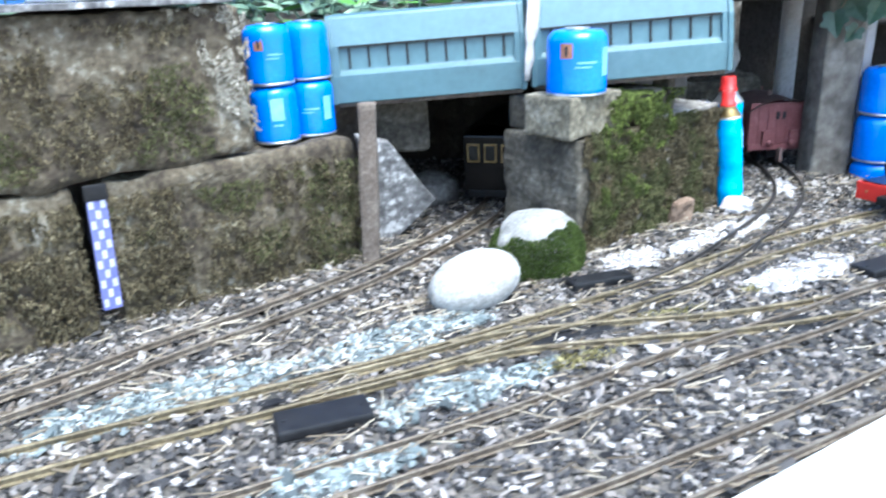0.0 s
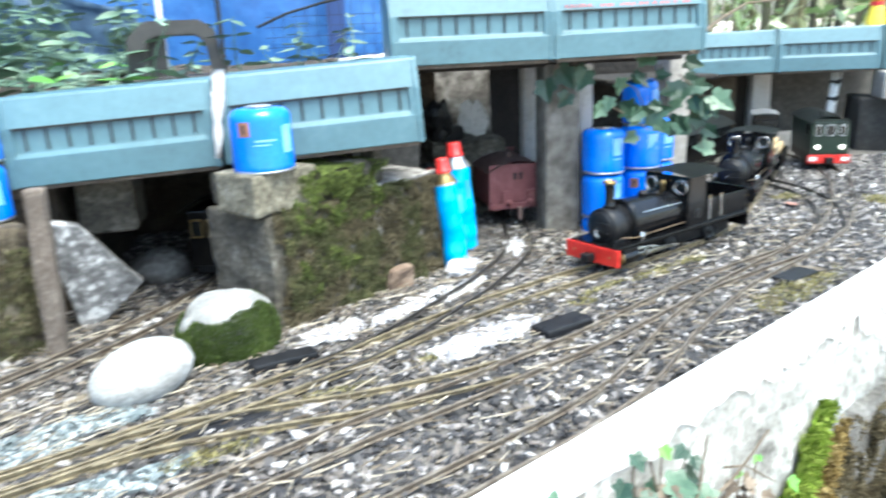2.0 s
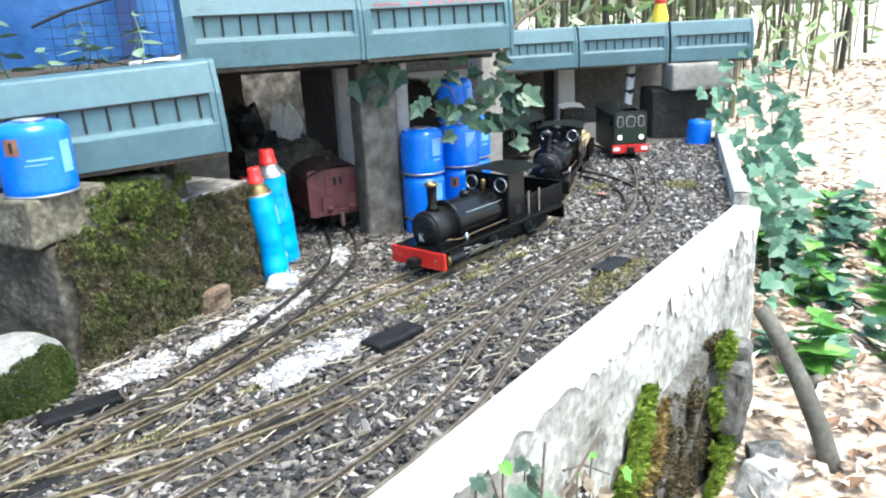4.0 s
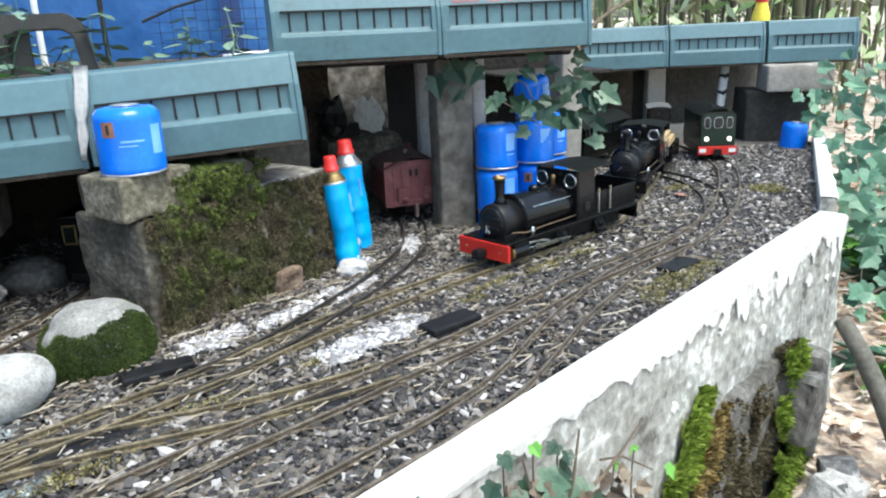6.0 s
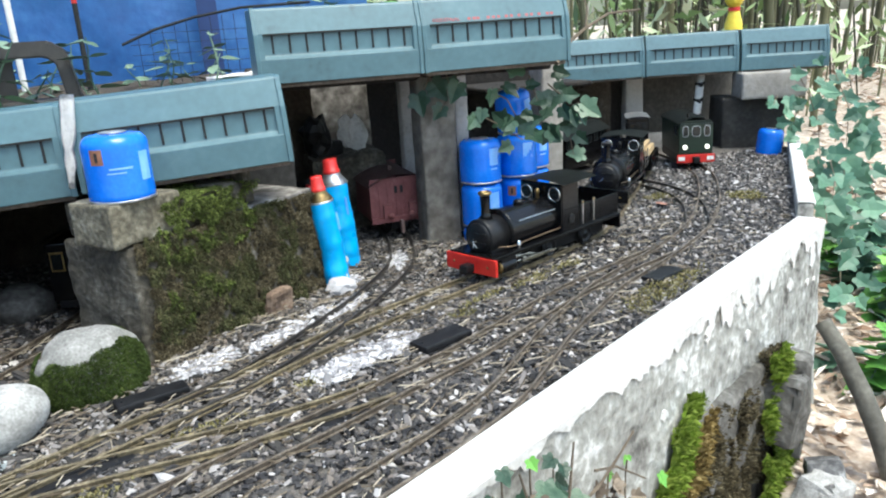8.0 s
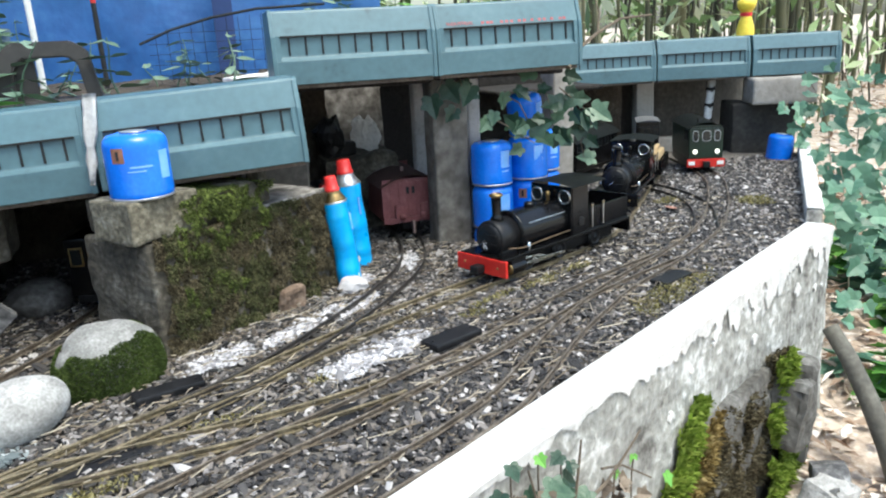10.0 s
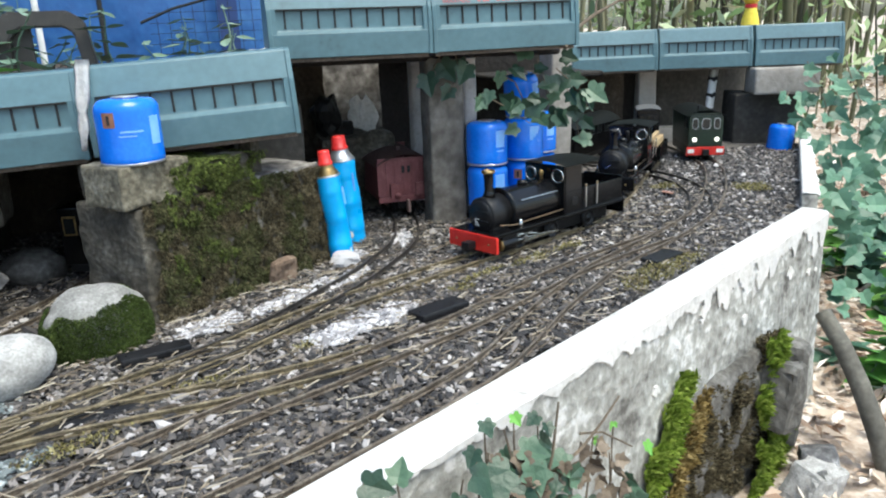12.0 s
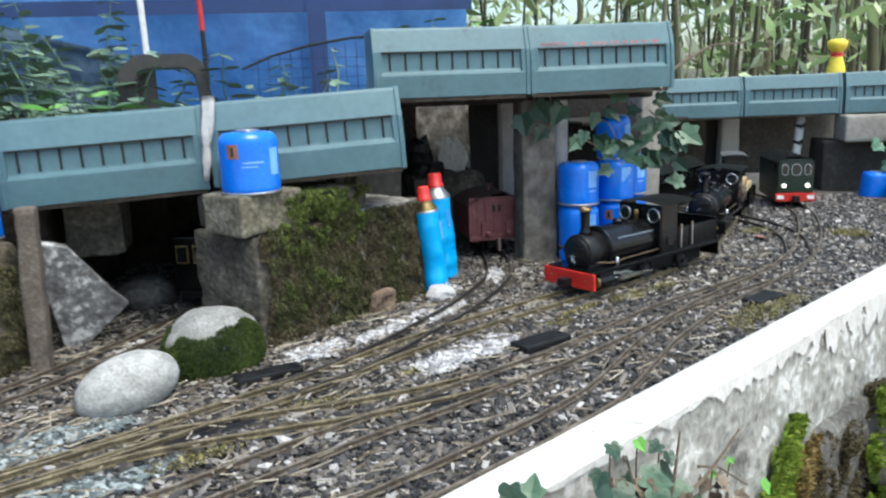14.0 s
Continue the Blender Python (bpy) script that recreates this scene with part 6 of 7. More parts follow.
# blue tarpaulin hung behind the bank
bm = bmesh.new()
cols = []
for i in range(90):
    x = -3.2 + i * 0.047
    cols.append([bm.verts.new((x, 2.75 + 0.05 * noise.noise(Vector((x * 3.0, k * 0.12, 1))) + 0.02 * noise.noise(Vector((x * 11.0, k * 0.3, 3))), 0.2 + k * 0.05 + 0.0)) for k in range(40)])
for a, b in zip(cols, cols[1:]):
    for k in range(39):
        bm.faces.new((a[k], b[k], b[k + 1], a[k + 1]))
tp = thing("tarpaulin", "blue tarpaulin sheet with folds and navy bands", "tarpaulin")
part("sheet", bm, "tarp", tp, smooth=True)
for z in (0.62, 1.05):
    part("band", box(-3.2, 0.98, 2.655, 2.66, z, z + 0.045), "tarp_dark", tp, "navy band")
for x in (-0.62, 0.42):
    part("band", box(x, x + 0.06, 2.648, 2.653, 0.2, 2.1), "tarp_dark", tp, "navy band")

# slack grey-blue groundsheet hanging in front of the tarpaulin
bm = bmesh.new()
cols = []
for i in range(41):
    f = i / 40
    x = -0.75 + 0.64 * f
    top = 0.684 - 0.195 * f - 0.012 * math.sin(math.pi * f)
    cols.append([bm.verts.new((x - 0.04 * (k / 12) * f, 2.42 + 0.03 * noise.noise(Vector((x * 6, k * 0.3, 7))) + 0.012 * noise.noise(Vector((x * 22, k * 0.5, 8))), top - (top - 0.33) * k / 12)) for k in range(13)])
for a, b in zip(cols, cols[1:]):
    for k in range(12):
        bm.faces.new((a[k], b[k], b[k + 1], a[k + 1]))
bmesh.ops.solidify(bm, geom=bm.faces[:], thickness=0.002)
gs = thing("groundsheet", "slack faded grey-blue sheet hanging before the tarpaulin", "sheet")
part("sheet", bm, "faded_sheet", gs, smooth=True)

# wire mesh with an arched top cable
wf = thing("wire_fence", "sagging dark wire mesh with a curved cable", "wire fence")
part("cable", tube([(0.22, 2.2, 0.43), (0.30, 2.2, 0.462), (0.40, 2.2, 0.487), (0.52, 2.2, 0.505), (0.70, 2.2, 0.51)], 0.004), "slot", wf)
for i in range(14):
    x = 0.26 + i * 0.03
    part("wire", rod((x, 2.21, 0.33), (x, 2.21, 0.452 + 0.05 * (i / 13) ** 0.5), 0.0008, 5), "slot", wf)
for k in range(5):
    part("wire", rod((0.24, 2.212, 0.35 + k * 0.026), (0.68, 2.212, 0.35 + k * 0.026), 0.0007, 5), "slot", wf)

# yellow bottle standing behind the far viaduct
yb = thing("plastic_bottle", "yellow plastic bottle with red band", "bottle", pose(2.40, 2.62, 0.22))
part("body", lathe([(0.03, 0), (0.033, 0.01), (0.033, 0.15), (0.022, 0.19), (0.02, 0.20)], 20), "yellow", yb, smooth=True)
part("band", lathe([(0.0225, 0.198), (0.0225, 0.212)], 20), "red", yb, "red band")
part("cap", lathe([(0.02, 0.212), (0.034, 0.235), (0.036, 0.255), (0.02, 0.262)], 20), "yellow", yb, smooth=True)

# clutter at the back of the bay
jk = thing("scrap_pile", "dark scrap casting lying on rubble in the bay", "scrap", pose(0.612, 1.74, 0.163, 0, 0, 15))
part("casting", turned(pebble(0.03, 0.03, 0.045, 7.0, 0.5, 3), Matrix.Translation((0, 0, 0.045))), "soot", jk)
part("block", rough_block(0.06, 0.05, 0.03, 0.012, 0.004, 20, 5.0, 0.004), "soot", jk)
hp = thing("rubble_heap", "dark rubble heaped against the stained back wall", "rubble", pose(0.585, 1.70, -0.02))
part("body", rough_block(0.165, 0.15, 0.188, 0.014, 0.014, 18, 9.0, 0.012), "block_grey", hp)
rb_ = thing("rubble_ledge", "pale rubble and litter ledge behind the aerosol cans", "rubble", pose(0.50, 1.56, -0.02, 0, 0, 10))
part("body", rough_block(0.15, 0.26, 0.105, 0.014, 0.018, 16, 6.0, 0.01), "block_grey", rb_)
for k, (x, y, z, m, w) in enumerate([(0.56, 1.60, 0.118, "red", 0.022), (0.60, 1.58, 0.112, "pad", 0.05), (0.64, 1.66, 0.11, "cloth", 0.04), (0.58, 1.68, 0.115, "pad", 0.03)]):
    o = thing("litter_scrap", ["small red plastic scrap on the rubble", "black plastic scrap on the rubble", "crumpled white wrapper on the rubble", "dark scrap lying on the rubble"][k], "scrap", pose(x, y, z, 5, 8, 20 + 40 * k))
    part("scrap", rough_block(w, w * 0.5, 0.014, 0.008, 0.006, 30, k, 0.003), m, o)
o = thing("crumpled_plastic", "crumpled white plastic hanging at the back wall", "plastic", pose(0.70, 1.79, 0.195))
part("sheet", pebble(0.028, 0.012, 0.05, 4.0, 0.6, 4), "cloth", o)
o = thing("dry_branch", "thin dry branch leaning past the viaduct end", "branch")
part("stick", tube([(1.02, 1.40, 0.34), (1.06, 1.43, 0.375), (1.12, 1.47, 0.40), (1.2, 1.52, 0.425), (1.3, 1.56, 0.43)], 0.004, 6, 0.6), "stem", o)
part("stick", tube([(1.12, 1.47, 0.40), (1.14, 1.5, 0.44), (1.13, 1.52, 0.49)], 0.0025, 5, 0.5), "stem", o)
o = thing("dead_leaf", "orange dead leaf lying on the ballast", "leaf", pose(1.335, 1.52, 0.008, 8, 10, 40))
part("blade", turned(pebble(0.024, 0.011, 0.0016, 3.0, 0.4, 3), Matrix.Identity(4)), "plank", o)

# ---- plants ----


def leaf_mesh(name, m, lobes=None, fold=0.12):
    """One leaf along +y from the origin, one unit long."""
    bm = bmesh.new()
    if lobes is None:
        half = [(0.0, 0.0), (0.17, 0.18), (0.24, 0.38), (0.19, 0.62), (0.09, 0.84), (0.0, 1.0)]
    else:
        half = lobes
    mid = [bm.verts.new((0, y, -fold * math.sin(math.pi * min(1, y)) * 0.3)) for y in (0.0, 0.25, 0.5, 0.75, 1.0)]
    mid_y = [0.0, 0.25, 0.5, 0.75, 1.0]
    for s in (-1, 1):
        edge = [bm.verts.new((s * a, y, abs(a) * fold - 0.15 * max(0, y - 0.5) ** 2)) for a, y in half[1:-1]]
        loop = [mid[0], *edge, *reversed(mid[1:])]
        f = bm.faces.new(loop if s > 0 else loop[::-1])
    bmesh.ops.triangulate(bm, faces=bm.faces[:])
    me = bpy.data.meshes.new(name)
    bm.normal_update()
    bm.to_mesh(me)
    bm.free()
    me.materials.append(M[m])
    return me


IVY = [(0.0, 0.0), (0.10, -0.10), (0.26, -0.13), (0.40, -0.04), (0.40, 0.10), (0.37, 0.17), (0.50, 0.30), (0.54, 0.42), (0.40, 0.48), (0.29, 0.53), (0.22, 0.68), (0.11, 0.86), (0.0, 1.0)]
ME = {"nettle": leaf_mesh("leaf", "leaf"), "ivy": leaf_mesh("leaf", "ivy", IVY, 0.2), "pale_ivy": leaf_mesh("leaf", "pale_ivy", IVY, 0.25), "bright": leaf_mesh("leaf", "bright_leaf"), "bright_ivy": leaf_mesh("leaf", "bright_leaf", IVY, 0.2), "dead": leaf_mesh("leaf", "brown_leaf", IVY, 0.5)}


def put_leaf(parent, me, p, direction, size, roll=0.0, up=(0, 0, 1)):
    o = new("leaf", ME[me])
    o.parent = parent
    d = Vector(direction).normalized()
    q = d.to_track_quat("Y", "Z").to_matrix().to_4x4()
    o.matrix_basis = Matrix.Translation(p) @ q @ Matrix.Rotation(roll, 4, "Y") @ Matrix.Diagonal((size, size, size, 1))
    return o


def nettle(x, y, z, h, seed, me="nettle", label="green nettle plant growing before the blue tarpaulin", size=0.058):
    r = random.Random(seed)
    t = thing("nettle_plant", label, "plant", pose(x, y, z), group="weeds on the bank")
    lean = Vector((r.uniform(-0.25, 0.25), r.uniform(-0.35, 0.05), 1)).normalized()
    pts = [lean * (h * k / 5) + Vector((0.008 * math.sin(k + seed), 0, -0.02 * (k / 5) ** 2)) for k in range(6)]
    part("stem", tube(pts, 0.0022, 5, 0.5), "leaf", t)
    n = int(h / 0.026)
    for k in range(n):
        f = 0.12 + 0.88 * k / n
        p = lean * (h * f)
        a0 = r.uniform(0, 3.14)
        for s in (0, 1):
            a = a0 + s * math.pi
            put_leaf(t, me, p, (math.cos(a), math.sin(a), r.uniform(-0.35, 0.25)), size * r.uniform(0.6, 1.15) * (1.15 - 0.55 * f), r.uniform(-0.5, 0.5))
    return t


r0 = random.Random(3)
for k in range(112):
    x = r0.uniform(-0.75, -0.02) if k < 96 else r0.uniform(0.0, 0.5)
    y = r0.uniform(1.38, 2.2)
    nettle(x, y, 0.315, r0.uniform(0.12, 0.27) if x < -0.02 else r0.uniform(0.08, 0.16), k)
for k in range(14):
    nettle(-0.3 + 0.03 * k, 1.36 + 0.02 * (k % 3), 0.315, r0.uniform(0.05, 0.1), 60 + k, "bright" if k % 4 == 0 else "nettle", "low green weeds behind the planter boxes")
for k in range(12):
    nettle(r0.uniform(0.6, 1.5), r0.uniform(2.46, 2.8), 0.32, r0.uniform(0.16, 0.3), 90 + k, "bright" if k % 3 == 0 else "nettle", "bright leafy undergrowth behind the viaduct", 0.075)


def ivy(label, stems, seed, size, me="ivy", every=0.018, spread=0.6, facing=(-0.3, -1, 0.3), group="ivy", jitter=0.012):
    r = random.Random(seed)
    t = thing("ivy_plant", label, "ivy", group=group)
    for st_ in stems:
        part("stem", tube(st_, 0.0016, 5, 0.6), "stem", t, "thin woody stem")
        for a, b in zip(st_, st_[1:]):
            a, b = Vector(a), Vector(b)
            for k in range(max(1, int((b - a).length / every))):
                p = a.lerp(b, r.random()) + Vector((r.uniform(-1, 1), r.uniform(-1, 0.3), r.uniform(-1, 1))) * jitter
                d = Vector((r.uniform(-1, 1), r.uniform(-0.7, 0.1), r.uniform(-1.1, 0.3)))
                o = put_leaf(t, me, p, d, size * r.uniform(0.55, 1.15))
                nrm = Vector(facing) + Vector((r.uniform(-1, 1), r.uniform(-1, 1), r.uniform(-1, 1))) * spread
                d = (d - nrm * d.dot(nrm) / nrm.length_squared).normalized()
                xx = d.cross(nrm).normalized()
                o.matrix_basis = Matrix.Translation(p) @ Matrix((xx, d, xx.cross(d))).transposed().to_4x4() @ Matrix.Diagonal((*[o.scale[0]] * 3, 1))
    return t


ivy("large-leaved green ivy hanging over the blue canisters", [[(0.90, 1.45, 0.30), (0.93, 1.43, 0.28), (0.95, 1.43, 0.24), (0.98, 1.44, 0.215)], [(0.99, 1.46, 0.32), (1.0, 1.45, 0.28), (1.01, 1.45, 0.23), (1.03, 1.45, 0.185)], [(1.06, 1.47, 0.325), (1.05, 1.46, 0.27), (1.07, 1.46, 0.22), (1.085, 1.46, 0.15)], [(0.87, 1.45, 0.26), (0.91, 1.43, 0.235), (0.96, 1.43, 0.20)], [(1.03, 1.46, 0.30), (1.08, 1.45, 0.255), (1.10, 1.46, 0.22)]], 5, 0.046, every=0.019, jitter=0.02)
ivy("shaded ivy leaves hanging at the pillar top", [[(0.80, 1.485, 0.335), (0.78, 1.47, 0.31), (0.765, 1.465, 0.285)], [(0.83, 1.485, 0.335), (0.835, 1.475, 0.30), (0.81, 1.475, 0.265)], [(0.85, 1.485, 0.33), (0.85, 1.48, 0.29)]], 25, 0.042, every=0.022, jitter=0.008)
ivy("ivy spilling over the far end of the wall", [[(2.08, 1.95, 0.25), (2.1, 1.9, 0.16), (2.1, 1.86, 0.08), (2.06, 1.8, -0.02)], [(2.2, 1.93, 0.25), (2.2, 1.85, 0.12), (2.15, 1.8, 0.0), (2.1, 1.75, -0.15)], [(2.28, 1.95, 0.25), (2.28, 1.9, 0.1), (2.2, 1.8, -0.1), (2.1, 1.7, -0.3)], [(2.0, 1.75, 0.0), (1.9, 1.62, -0.06), (1.8, 1.5, -0.12)], [(2.05, 1.7, -0.1), (1.9, 1.55, -0.2), (1.75, 1.4, -0.28)], [(1.95, 1.66, 0.02), (1.85, 1.54, 0.0), (1.72, 1.42, -0.03)]], 6, 0.052, "pale_ivy", every=0.020, facing=(-0.3, -0.8, 0.6), jitter=0.06)
ivy("ivy sprigs growing up against the whitewashed wall", [[(0.50, 0.60, -0.10), (0.535, 0.615, -0.05), (0.55, 0.635, -0.01)], [(0.58, 0.635, -0.1), (0.60, 0.65, -0.05), (0.60, 0.66, -0.005)], [(0.52, 0.60, -0.06), (0.58, 0.63, -0.035), (0.64, 0.665, -0.02)], [(0.66, 0.67, -0.1), (0.64, 0.67, -0.05), (0.63, 0.675, -0.01)]], 8, 0.028, every=0.011, facing=(0.2, -0.8, 0.8), jitter=0.02)
ivy("pale ivy hanging before the shaded canister", [[(2.03, 1.90, 0.16), (2.0, 1.885, 0.12), (1.985, 1.88, 0.085)], [(2.06, 1.90, 0.14), (2.03, 1.88, 0.09), (2.01, 1.875, 0.05)], [(2.0, 1.92, 0.17), (1.97, 1.90, 0.145)]], 31, 0.040, "pale_ivy", every=0.016, facing=(-0.5, -0.8, 0.4), jitter=0.014)
ivy("bright young ivy sprig on the grey render", [[(0.70, 0.70, -0.03), (0.74, 0.725, -0.05), (0.79, 0.745, -0.09)]], 10, 0.018, "bright_ivy", 0.03, facing=(0.4, -0.9, 0.3))
for k in range(46):
    a = random.Random(200 + k)
    x, y = a.uniform(1.62, 2.9), a.uniform(1.05, 2.0)
    if (x - 1.495) * 0.753 - (y - 1.285) * 0.658 < 0.1:
        x += 0.5
    nettle(x, y, -0.42, a.uniform(0.08, 0.24), 300 + k, "bright_ivy" if k % 3 == 0 else "pale_ivy", "broad-leaved seedling in the leaf litter", 0.1)

ivy("curled dead ivy and twigs along the wall foot", [[(0.60, 0.60, -0.16), (0.635, 0.635, -0.09), (0.66, 0.665, -0.04)], [(0.66, 0.63, -0.16), (0.69, 0.665, -0.08), (0.71, 0.69, -0.03)], [(0.72, 0.665, -0.18), (0.73, 0.685, -0.11), (0.735, 0.70, -0.06)], [(0.58, 0.62, -0.03), (0.65, 0.66, -0.045), (0.72, 0.695, -0.05)], [(0.55, 0.60, -0.12), (0.57, 0.62, -0.05), (0.575, 0.635, 0.012)]], 14, 0.022, "dead", 0.010, facing=(0.1, -0.8, 0.5))
ivy("dark green ivy tangle against the render", [[(0.56, 0.58, -0.16), (0.60, 0.615, -0.09), (0.61, 0.64, -0.02)], [(0.63, 0.60, -0.18), (0.66, 0.64, -0.10), (0.67, 0.665, -0.03)], [(0.70, 0.645, -0.2), (0.73, 0.675, -0.13), (0.76, 0.70, -0.09)], [(0.80, 0.70, -0.24), (0.81, 0.715, -0.18), (0.83, 0.73, -0.15)]], 15, 0.026, "ivy", 0.010, facing=(0.1, -0.8, 0.6), jitter=0.016)
for k, st_ in enumerate([[(0.60, 0.63, -0.08), (0.605, 0.645, -0.02), (0.598, 0.655, 0.02)], [(0.63, 0.645, -0.07), (0.65, 0.66, -0.02), (0.662, 0.672, 0.028)], [(0.655, 0.66, -0.04), (0.69, 0.675, -0.03), (0.72, 0.69, -0.015), (0.745, 0.70, 0.005)], [(0.57, 0.615, -0.09), (0.575, 0.63, -0.02), (0.565, 0.64, 0.015)]]):
    o = thing("twig", "dry brown twig standing against the wall", "twig", group="twigs")
    part("twig", tube(st_, 0.0022, 6, 0.5), "stem", o)

# single broad leaves standing out against the wall
big = thing("ivy_plant", "broad veined ivy leaves and twigs before the whitewashed wall", "ivy", group="ivy")
for x, y, z, s_, turn, me in [(0.569, 0.622, 0.009, 0.049, 190, "ivy"), (0.447, 0.551, 0.062, 0.026, 110, "ivy"), (0.476, 0.568, 0.045, 0.022, 10, "ivy"), (0.487, 0.575, 0.020, 0.020, 175, "bright_ivy"), (0.475, 0.568, 0.018, 0.025, 200, "ivy"), (0.514, 0.590, -0.005, 0.021, 160, "ivy"), (0.567, 0.622, 0.052, 0.017, 170, "ivy"), (0.556, 0.615, 0.031, 0.018, 200, "ivy"), (0.603, 0.643, 0.041, 0.013, 150, "bright_ivy"), (0.635, 0.661, 0.024, 0.016, 230, "ivy"), (0.648, 0.669, 0.009, 0.015, 190, "ivy"), (0.688, 0.692, -0.063, 0.022, 150, "dead"), (0.663, 0.678, -0.081, 0.024, 200, "ivy"), (0.715, 0.708, -0.118, 0.024, 170, "ivy"), (0.593, 0.637, -0.046, 0.025, 160, "ivy"), (0.759, 0.734, -0.047, 0.007, 150, "bright_ivy"), (0.684, 0.690, -0.113, 0.026, 100, "dead"), (0.614, 0.649, -0.006, 0.022, 180, "dead")]:
    part("stem", tube([(x + 0.01, y + 0.02, z - 0.09), (x + 0.004, y + 0.01, z - 0.03), (x, y, z)], 0.0011, 5, 0.8), "stem", big, "thin woody stem")
    o = put_leaf(big, me, (x, y, z), (0, 1, 0), s_)
    nrm = Vector((-0.1 + 0.25 * math.sin(turn), -0.7, 0.75 + 0.2 * math.cos(3 * turn))).normalized()
    side = Vector((0, 0, 1)).cross(nrm).normalized()
    d = nrm.cross(side) * math.cos(radians(turn)) + side * math.sin(radians(turn))
    o.matrix_basis = Matrix.Translation((x, y, z)) @ Matrix((d.cross(nrm), d, nrm)).transposed().to_4x4() @ Matrix.Diagonal((s_, s_, s_, 1))

# ---- rocks, log and moss below the wall ----
def slab_rock(label, x, y, z, dx, dy, dz, rx, ry, rz, seed, m="rock"):
    t = thing("rock", label, "rock", pose(x, y, z, rx, ry, rz), group="rocks at the wall foot")
    part("stone", rough_block(dx, dy, dz, 0.014, 0.012, 11, seed, 0.014), m, t)
    return t


fp = WALL_A + WD * ((0.93 - WALL_A[0]) / WD[0]) + WN * 0.066
slab_rock("brown moss-hung rubble footing under the render", fp[0], fp[1], -0.43, 0.36, 0.06, 0.265, 0, 0, WALL_ANG, 1.0, "rock")
slab_rock("grey angular stone jutting under the flaking render", 1.235, 0.99, -0.31, 0.08, 0.07, 0.125, 4, 14, 34, 2.0)
slab_rock("tall dark stone at the wall end", 1.315, 1.05, -0.38, 0.06, 0.08, 0.19, 0, 8, 40, 3.0)
slab_rock("pale broken stone at the wall foot", 1.25, 0.93, -0.43, 0.09, 0.07, 0.075, 10, 14, 20, 4.0, "boulder_white")
slab_rock("pale split stone beside the log", 1.33, 0.95, -0.43, 0.06, 0.06, 0.09, -8, 20, 50, 5.0, "slate")
lg = thing("log", "smooth grey bent log leaning at the wall end", "log")
part("log", tube([(1.440, 1.145, -0.165), (1.446, 1.10, -0.212), (1.449, 1.05, -0.275), (1.450, 1.0, -0.350), (1.452, 0.95, -0.45)], 0.0155, 14, 1.25), "pipe", lg, smooth=True)


def wall_moss(u0, u1, z0, z1, n, keep, m, size, label, width=0.10, out=0.058, rise=0.75):
    """Fine upright strands rooted on the outer face of the edging wall."""
    u, z = RNG.uniform(u0, u1, n), RNG.uniform(z0, z1, n)
    ok = np.array([keep(a, b) for a, b in zip(u, z)])
    u, z = u[ok], z[ok]
    bulge = np.array([nz(a, b * 0.5, 38, 41.0) for a, b in zip(u, z)])
    p = WALL_A[None] + WD[None] * u[:, None] + WN[None] * (out + 0.010 * np.clip(bulge + 0.3, 0, 1) + RNG.uniform(0, 0.006, len(u)))[:, None]
    o = tufts("moss", np.c_[p, z], np.tile((WN[0] * 0.5, WN[1] * 0.5, rise), (len(u), 1)), size, m, None, label, 0.45, width)
    return tagged(o, label, "moss", kind="stuff")


def wu(x):
    return (x - WALL_A[0]) / WD[0]


def near(a, b, pts, half, seed):
    """Whether (u, z) lies within half of a line of (u, z) points, with a ragged edge."""
    pts = sorted(pts, key=lambda q: q[1])
    c = float(np.interp(b, [q[1] for q in pts], [q[0] for q in pts]))
    return pts[0][1] < b < pts[-1][1] + 0.02 * nz(a, b, 60, seed) and abs(a - c) < half * (1 + 0.9 * nz(a, b, 22, seed)) + RNG.uniform(-0.006, 0.006)


wall_moss(2.44, 2.66, -0.40, -0.09, 36000, lambda a, b: near(a, b, [(2.585, -0.112), (2.56, -0.16), (2.53, -0.22), (2.49, -0.30), (2.44, -0.40)], 0.026, 2.0), "bright_moss", 0.017, "bright green moss strands hanging on the wall face")
wall_moss(2.48, 2.72, -0.42, -0.15, 26000, lambda a, b: near(a, b, [(2.665, -0.17), (2.60, -0.25), (2.54, -0.34), (2.50, -0.42)], 0.022, 5.0), "rust_moss", 0.014, "orange-brown moss fringe on the wall")
wall_moss(2.56, 2.98, -0.43, -0.15, 52000, lambda a, b: a > 2.66 + 0.55 * (b + 0.2) and b < -0.17 + 0.05 * nz(a, b, 14, 7) and nz(a, b, 16, 9) > -0.12 + RNG.uniform(-0.2, 0.2), "dead_moss", 0.012, "brown moss hanging on the wall foot", 0.12)
wall_moss(2.82, 3.02, -0.42, -0.145, 30000, lambda a, b: near(a, b, [(2.895, -0.15), (2.905, -0.22), (2.925, -0.29), (2.965, -0.40)], 0.024, 8.0) or near(a, b, [(2.86, -0.24), (2.90, -0.31)], 0.03, 9.0), "bright_moss", 0.017, "green moss streaks on the wall foot", out=0.078)
wall_moss(2.76, 3.0, -0.44, -0.30, 20000, lambda a, b: near(a, b, [(2.90, -0.34), (2.86, -0.44)], 0.045, 11.0), "bright_moss", 0.016, "green moss cushions at the foot of the rubble", out=0.085)

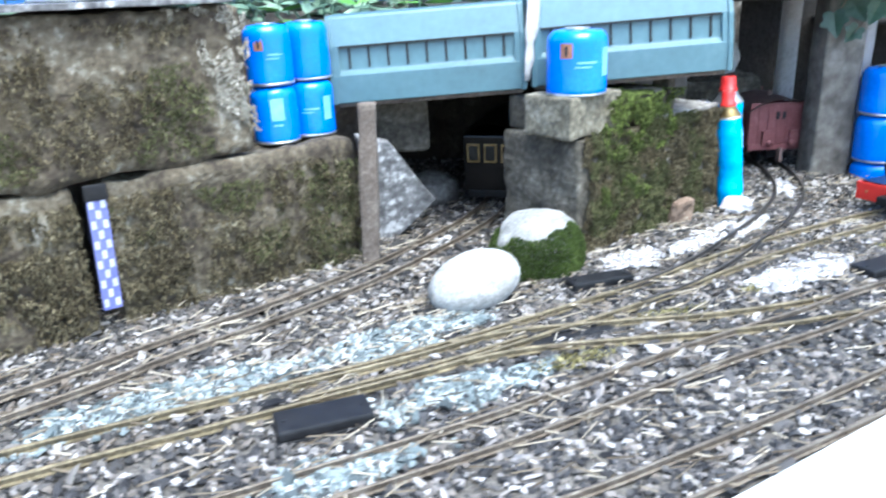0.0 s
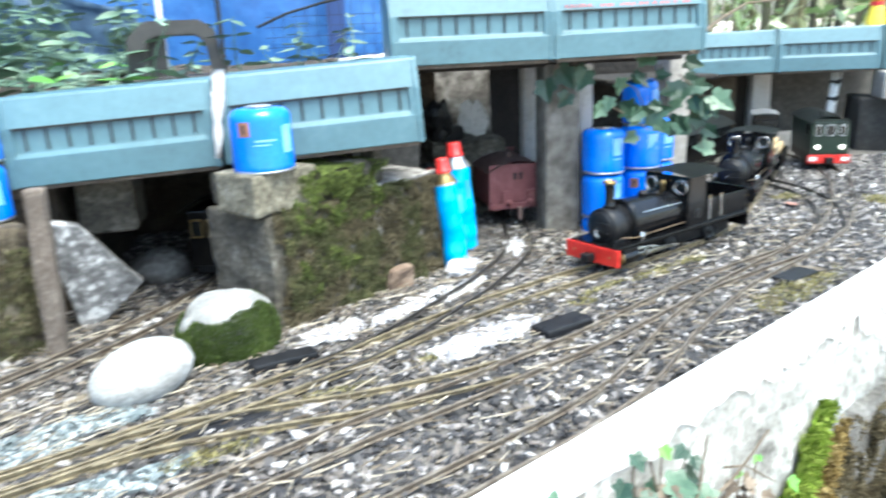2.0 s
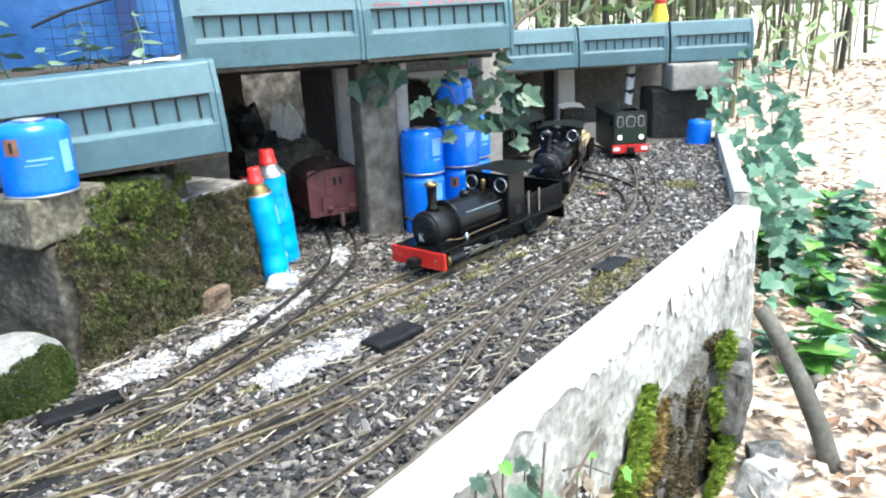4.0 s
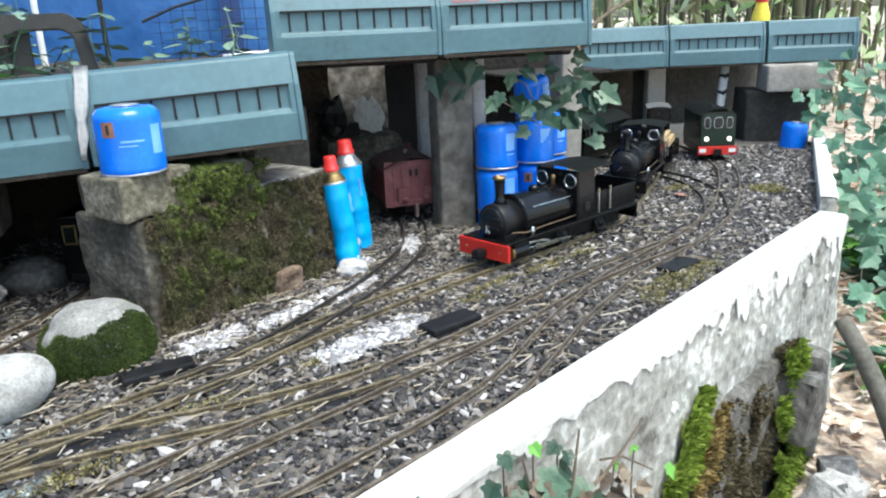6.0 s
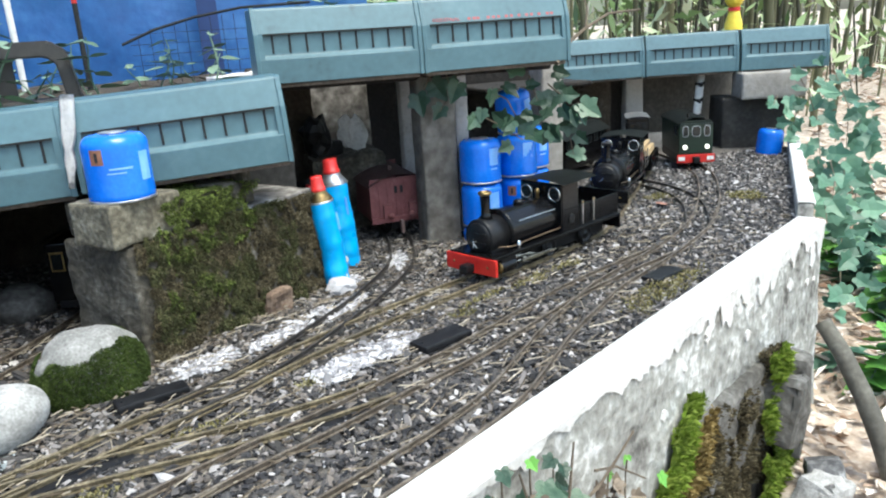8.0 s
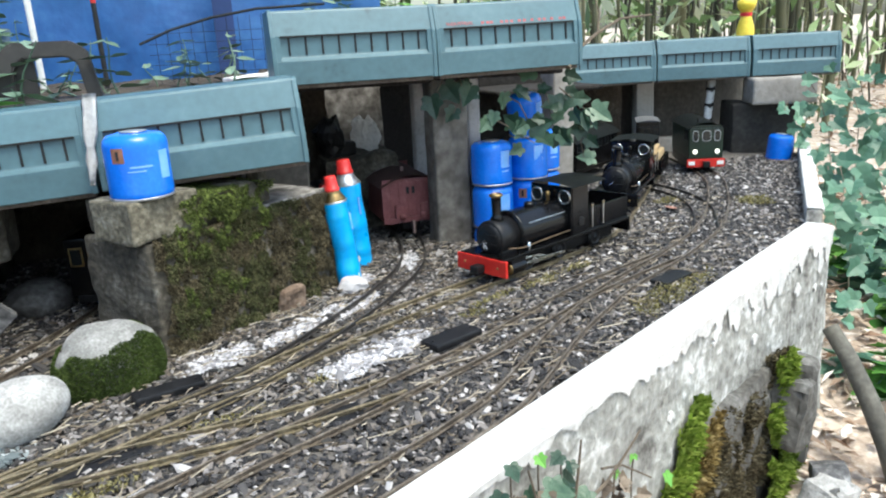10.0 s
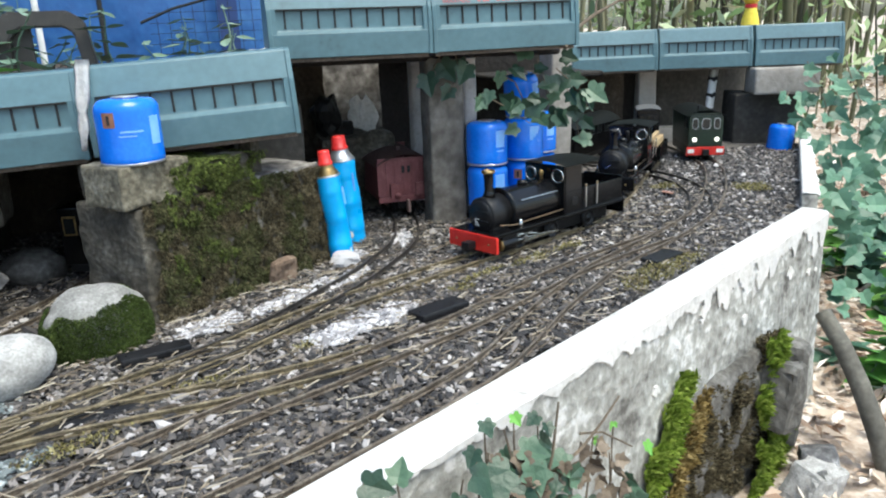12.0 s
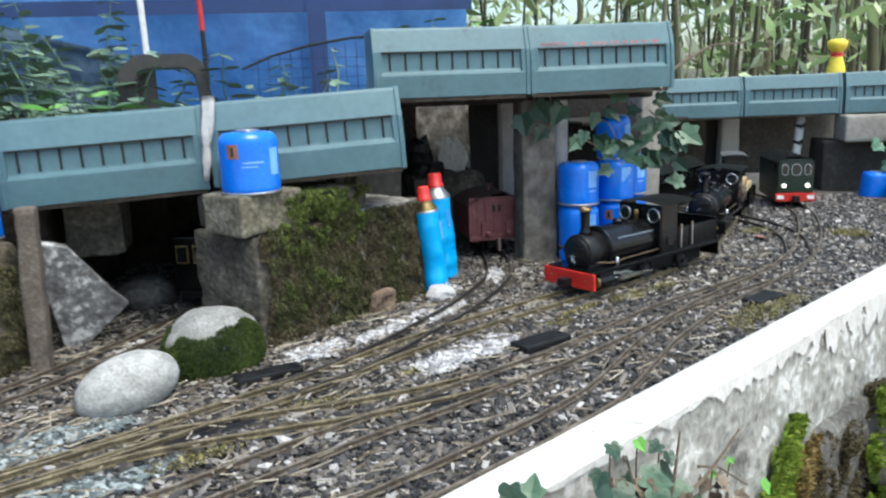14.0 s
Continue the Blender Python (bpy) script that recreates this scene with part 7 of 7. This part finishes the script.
# leaf litter
n = 15000
p = np.stack([RNG.uniform(1.2, 7.5, n) ** 1.0, RNG.uniform(-0.6, 6.5, n), np.zeros(n)], 1)
p[: n // 2, 0] = RNG.uniform(1.25, 3.2, n // 2)
p[: n // 2, 1] = RNG.uniform(0.2, 3.0, n // 2)
d1 = (p[:, :2] - WALL_A) @ WN
d2 = (p[:, :2] - WALL_B) @ np.array((e2[1], -e2[0]))
p = p[(d1 > 0.06) | (d2 > 0.05)]
n = len(p)
p[:, 2] = [-0.405 + 0.03 * snoise(a, b, 1.3, 2.0) + 0.012 * snoise(a, b, 6.0, 4.0) + 0.05 * max(0.0, min(b - 1.0, 4.0)) for a, b in p[:, :2]]
an = RNG.uniform(0, 6.28, n)
ln = RNG.uniform(0.010, 0.030, n) * (1 + 0.25 * np.clip(p[:, 0] - 2, 0, 4))
t1 = np.stack([np.cos(an), np.sin(an), RNG.normal(0, 0.3, n)], 1) * ln[:, None]
t2 = np.stack([-np.sin(an), np.cos(an), RNG.normal(0, 0.3, n)], 1) * (ln * RNG.uniform(0.25, 0.5, n))[:, None]
up = np.zeros((n, 3))
up[:, 2] = ln * 0.25
vv = np.stack([p - t1, p + t2 + up, p + t1 + up * 0.3, p - t2 + up, p + up * 0.1], 1).reshape(-1, 3)
ff = []
for i in range(n):
    b = 5 * i
    ff += [(b, b + 4, b + 1), (b + 1, b + 4, b + 2), (b + 2, b + 4, b + 3), (b + 3, b + 4, b)]
tagged(raw("dead_leaves", vv, ff, "dead_leaf"), "dry brown dead leaves on the woodland floor, paled for sunlight", "leaf litter", kind="stuff")

# ---- bamboo grove ----
cm = None
rb = random.Random(11)
for k in range(190):
    y = rb.uniform(3.2, 7.5)
    x = rb.uniform(0.9, 1.75) * y - 2.6 + rb.uniform(-0.3, 2.6)
    if x > 0.4 + 0.95 * y and rb.random() < 0.7:
        x -= rb.uniform(1.5, 3.0)
    big = rb.random()
    rr = 0.007 + 0.022 * big ** 3
    t = thing("bamboo", "slender bamboo culm rising behind the viaduct", "bamboo", pose(x, y, -0.3, rb.uniform(-5, 5), rb.uniform(-7, 7), rb.uniform(0, 360)), group="bamboo grove")
    if cm is None:
        prof = []
        for i in range(14):
            z = i * 0.26
            f = 1 - 0.03 * i
            prof += [(f, z), (f * 1.12, z + 0.01), (f, z + 0.02)]
        o = part("culm", lathe(prof, 8), "culm", t, smooth=True)
        cm = o.data
    else:
        o = new("culm", cm)
        o.parent = t
    o.matrix_basis = Matrix.Diagonal((rr, rr, 1, 1))
n = 34000
y = RNG.uniform(2.9, 8.0, n)
x = RNG.uniform(-1.0, 1.0, n) * (1.2 + 0.55 * y) + 0.62 * y + 0.9
z = RNG.uniform(-0.1, 2.6, n)
dens = np.array([noise.fractal(Vector((a * 1.6, b * 1.6, c * 2.0)), 0.9, 2, 3) for a, b, c in zip(x, y, z)])
ok = (dens > 0.02 + 0.45 * np.clip(x - 0.6 - 0.85 * y, 0, 1)) & (x > 0.62 + 0.0 * y)
p = np.stack([x, y, z], 1)[ok]
n = len(p)
t1 = RNG.normal(0, 1, (n, 3))
t1[:, 2] -= 0.5
t1 /= np.linalg.norm(t1, axis=1)[:, None]
t2 = np.cross(t1, RNG.normal(0, 1, (n, 3)))
t2 /= np.linalg.norm(t2, axis=1)[:, None]
ln = RNG.uniform(0.04, 0.09, n)[:, None]
vv = np.stack([p - t1 * ln, p + t2 * ln * 0.28, p + t1 * ln, p - t2 * ln * 0.28], 1).reshape(-1, 3)
ff = [(4 * i, 4 * i + 1, 4 * i + 2, 4 * i + 3) for i in range(n)]
tagged(raw("bamboo_foliage", vv, ff, "grove_leaf"), "dense bamboo foliage coloured as sunlit, with bright gaps", "foliage", kind="stuff")
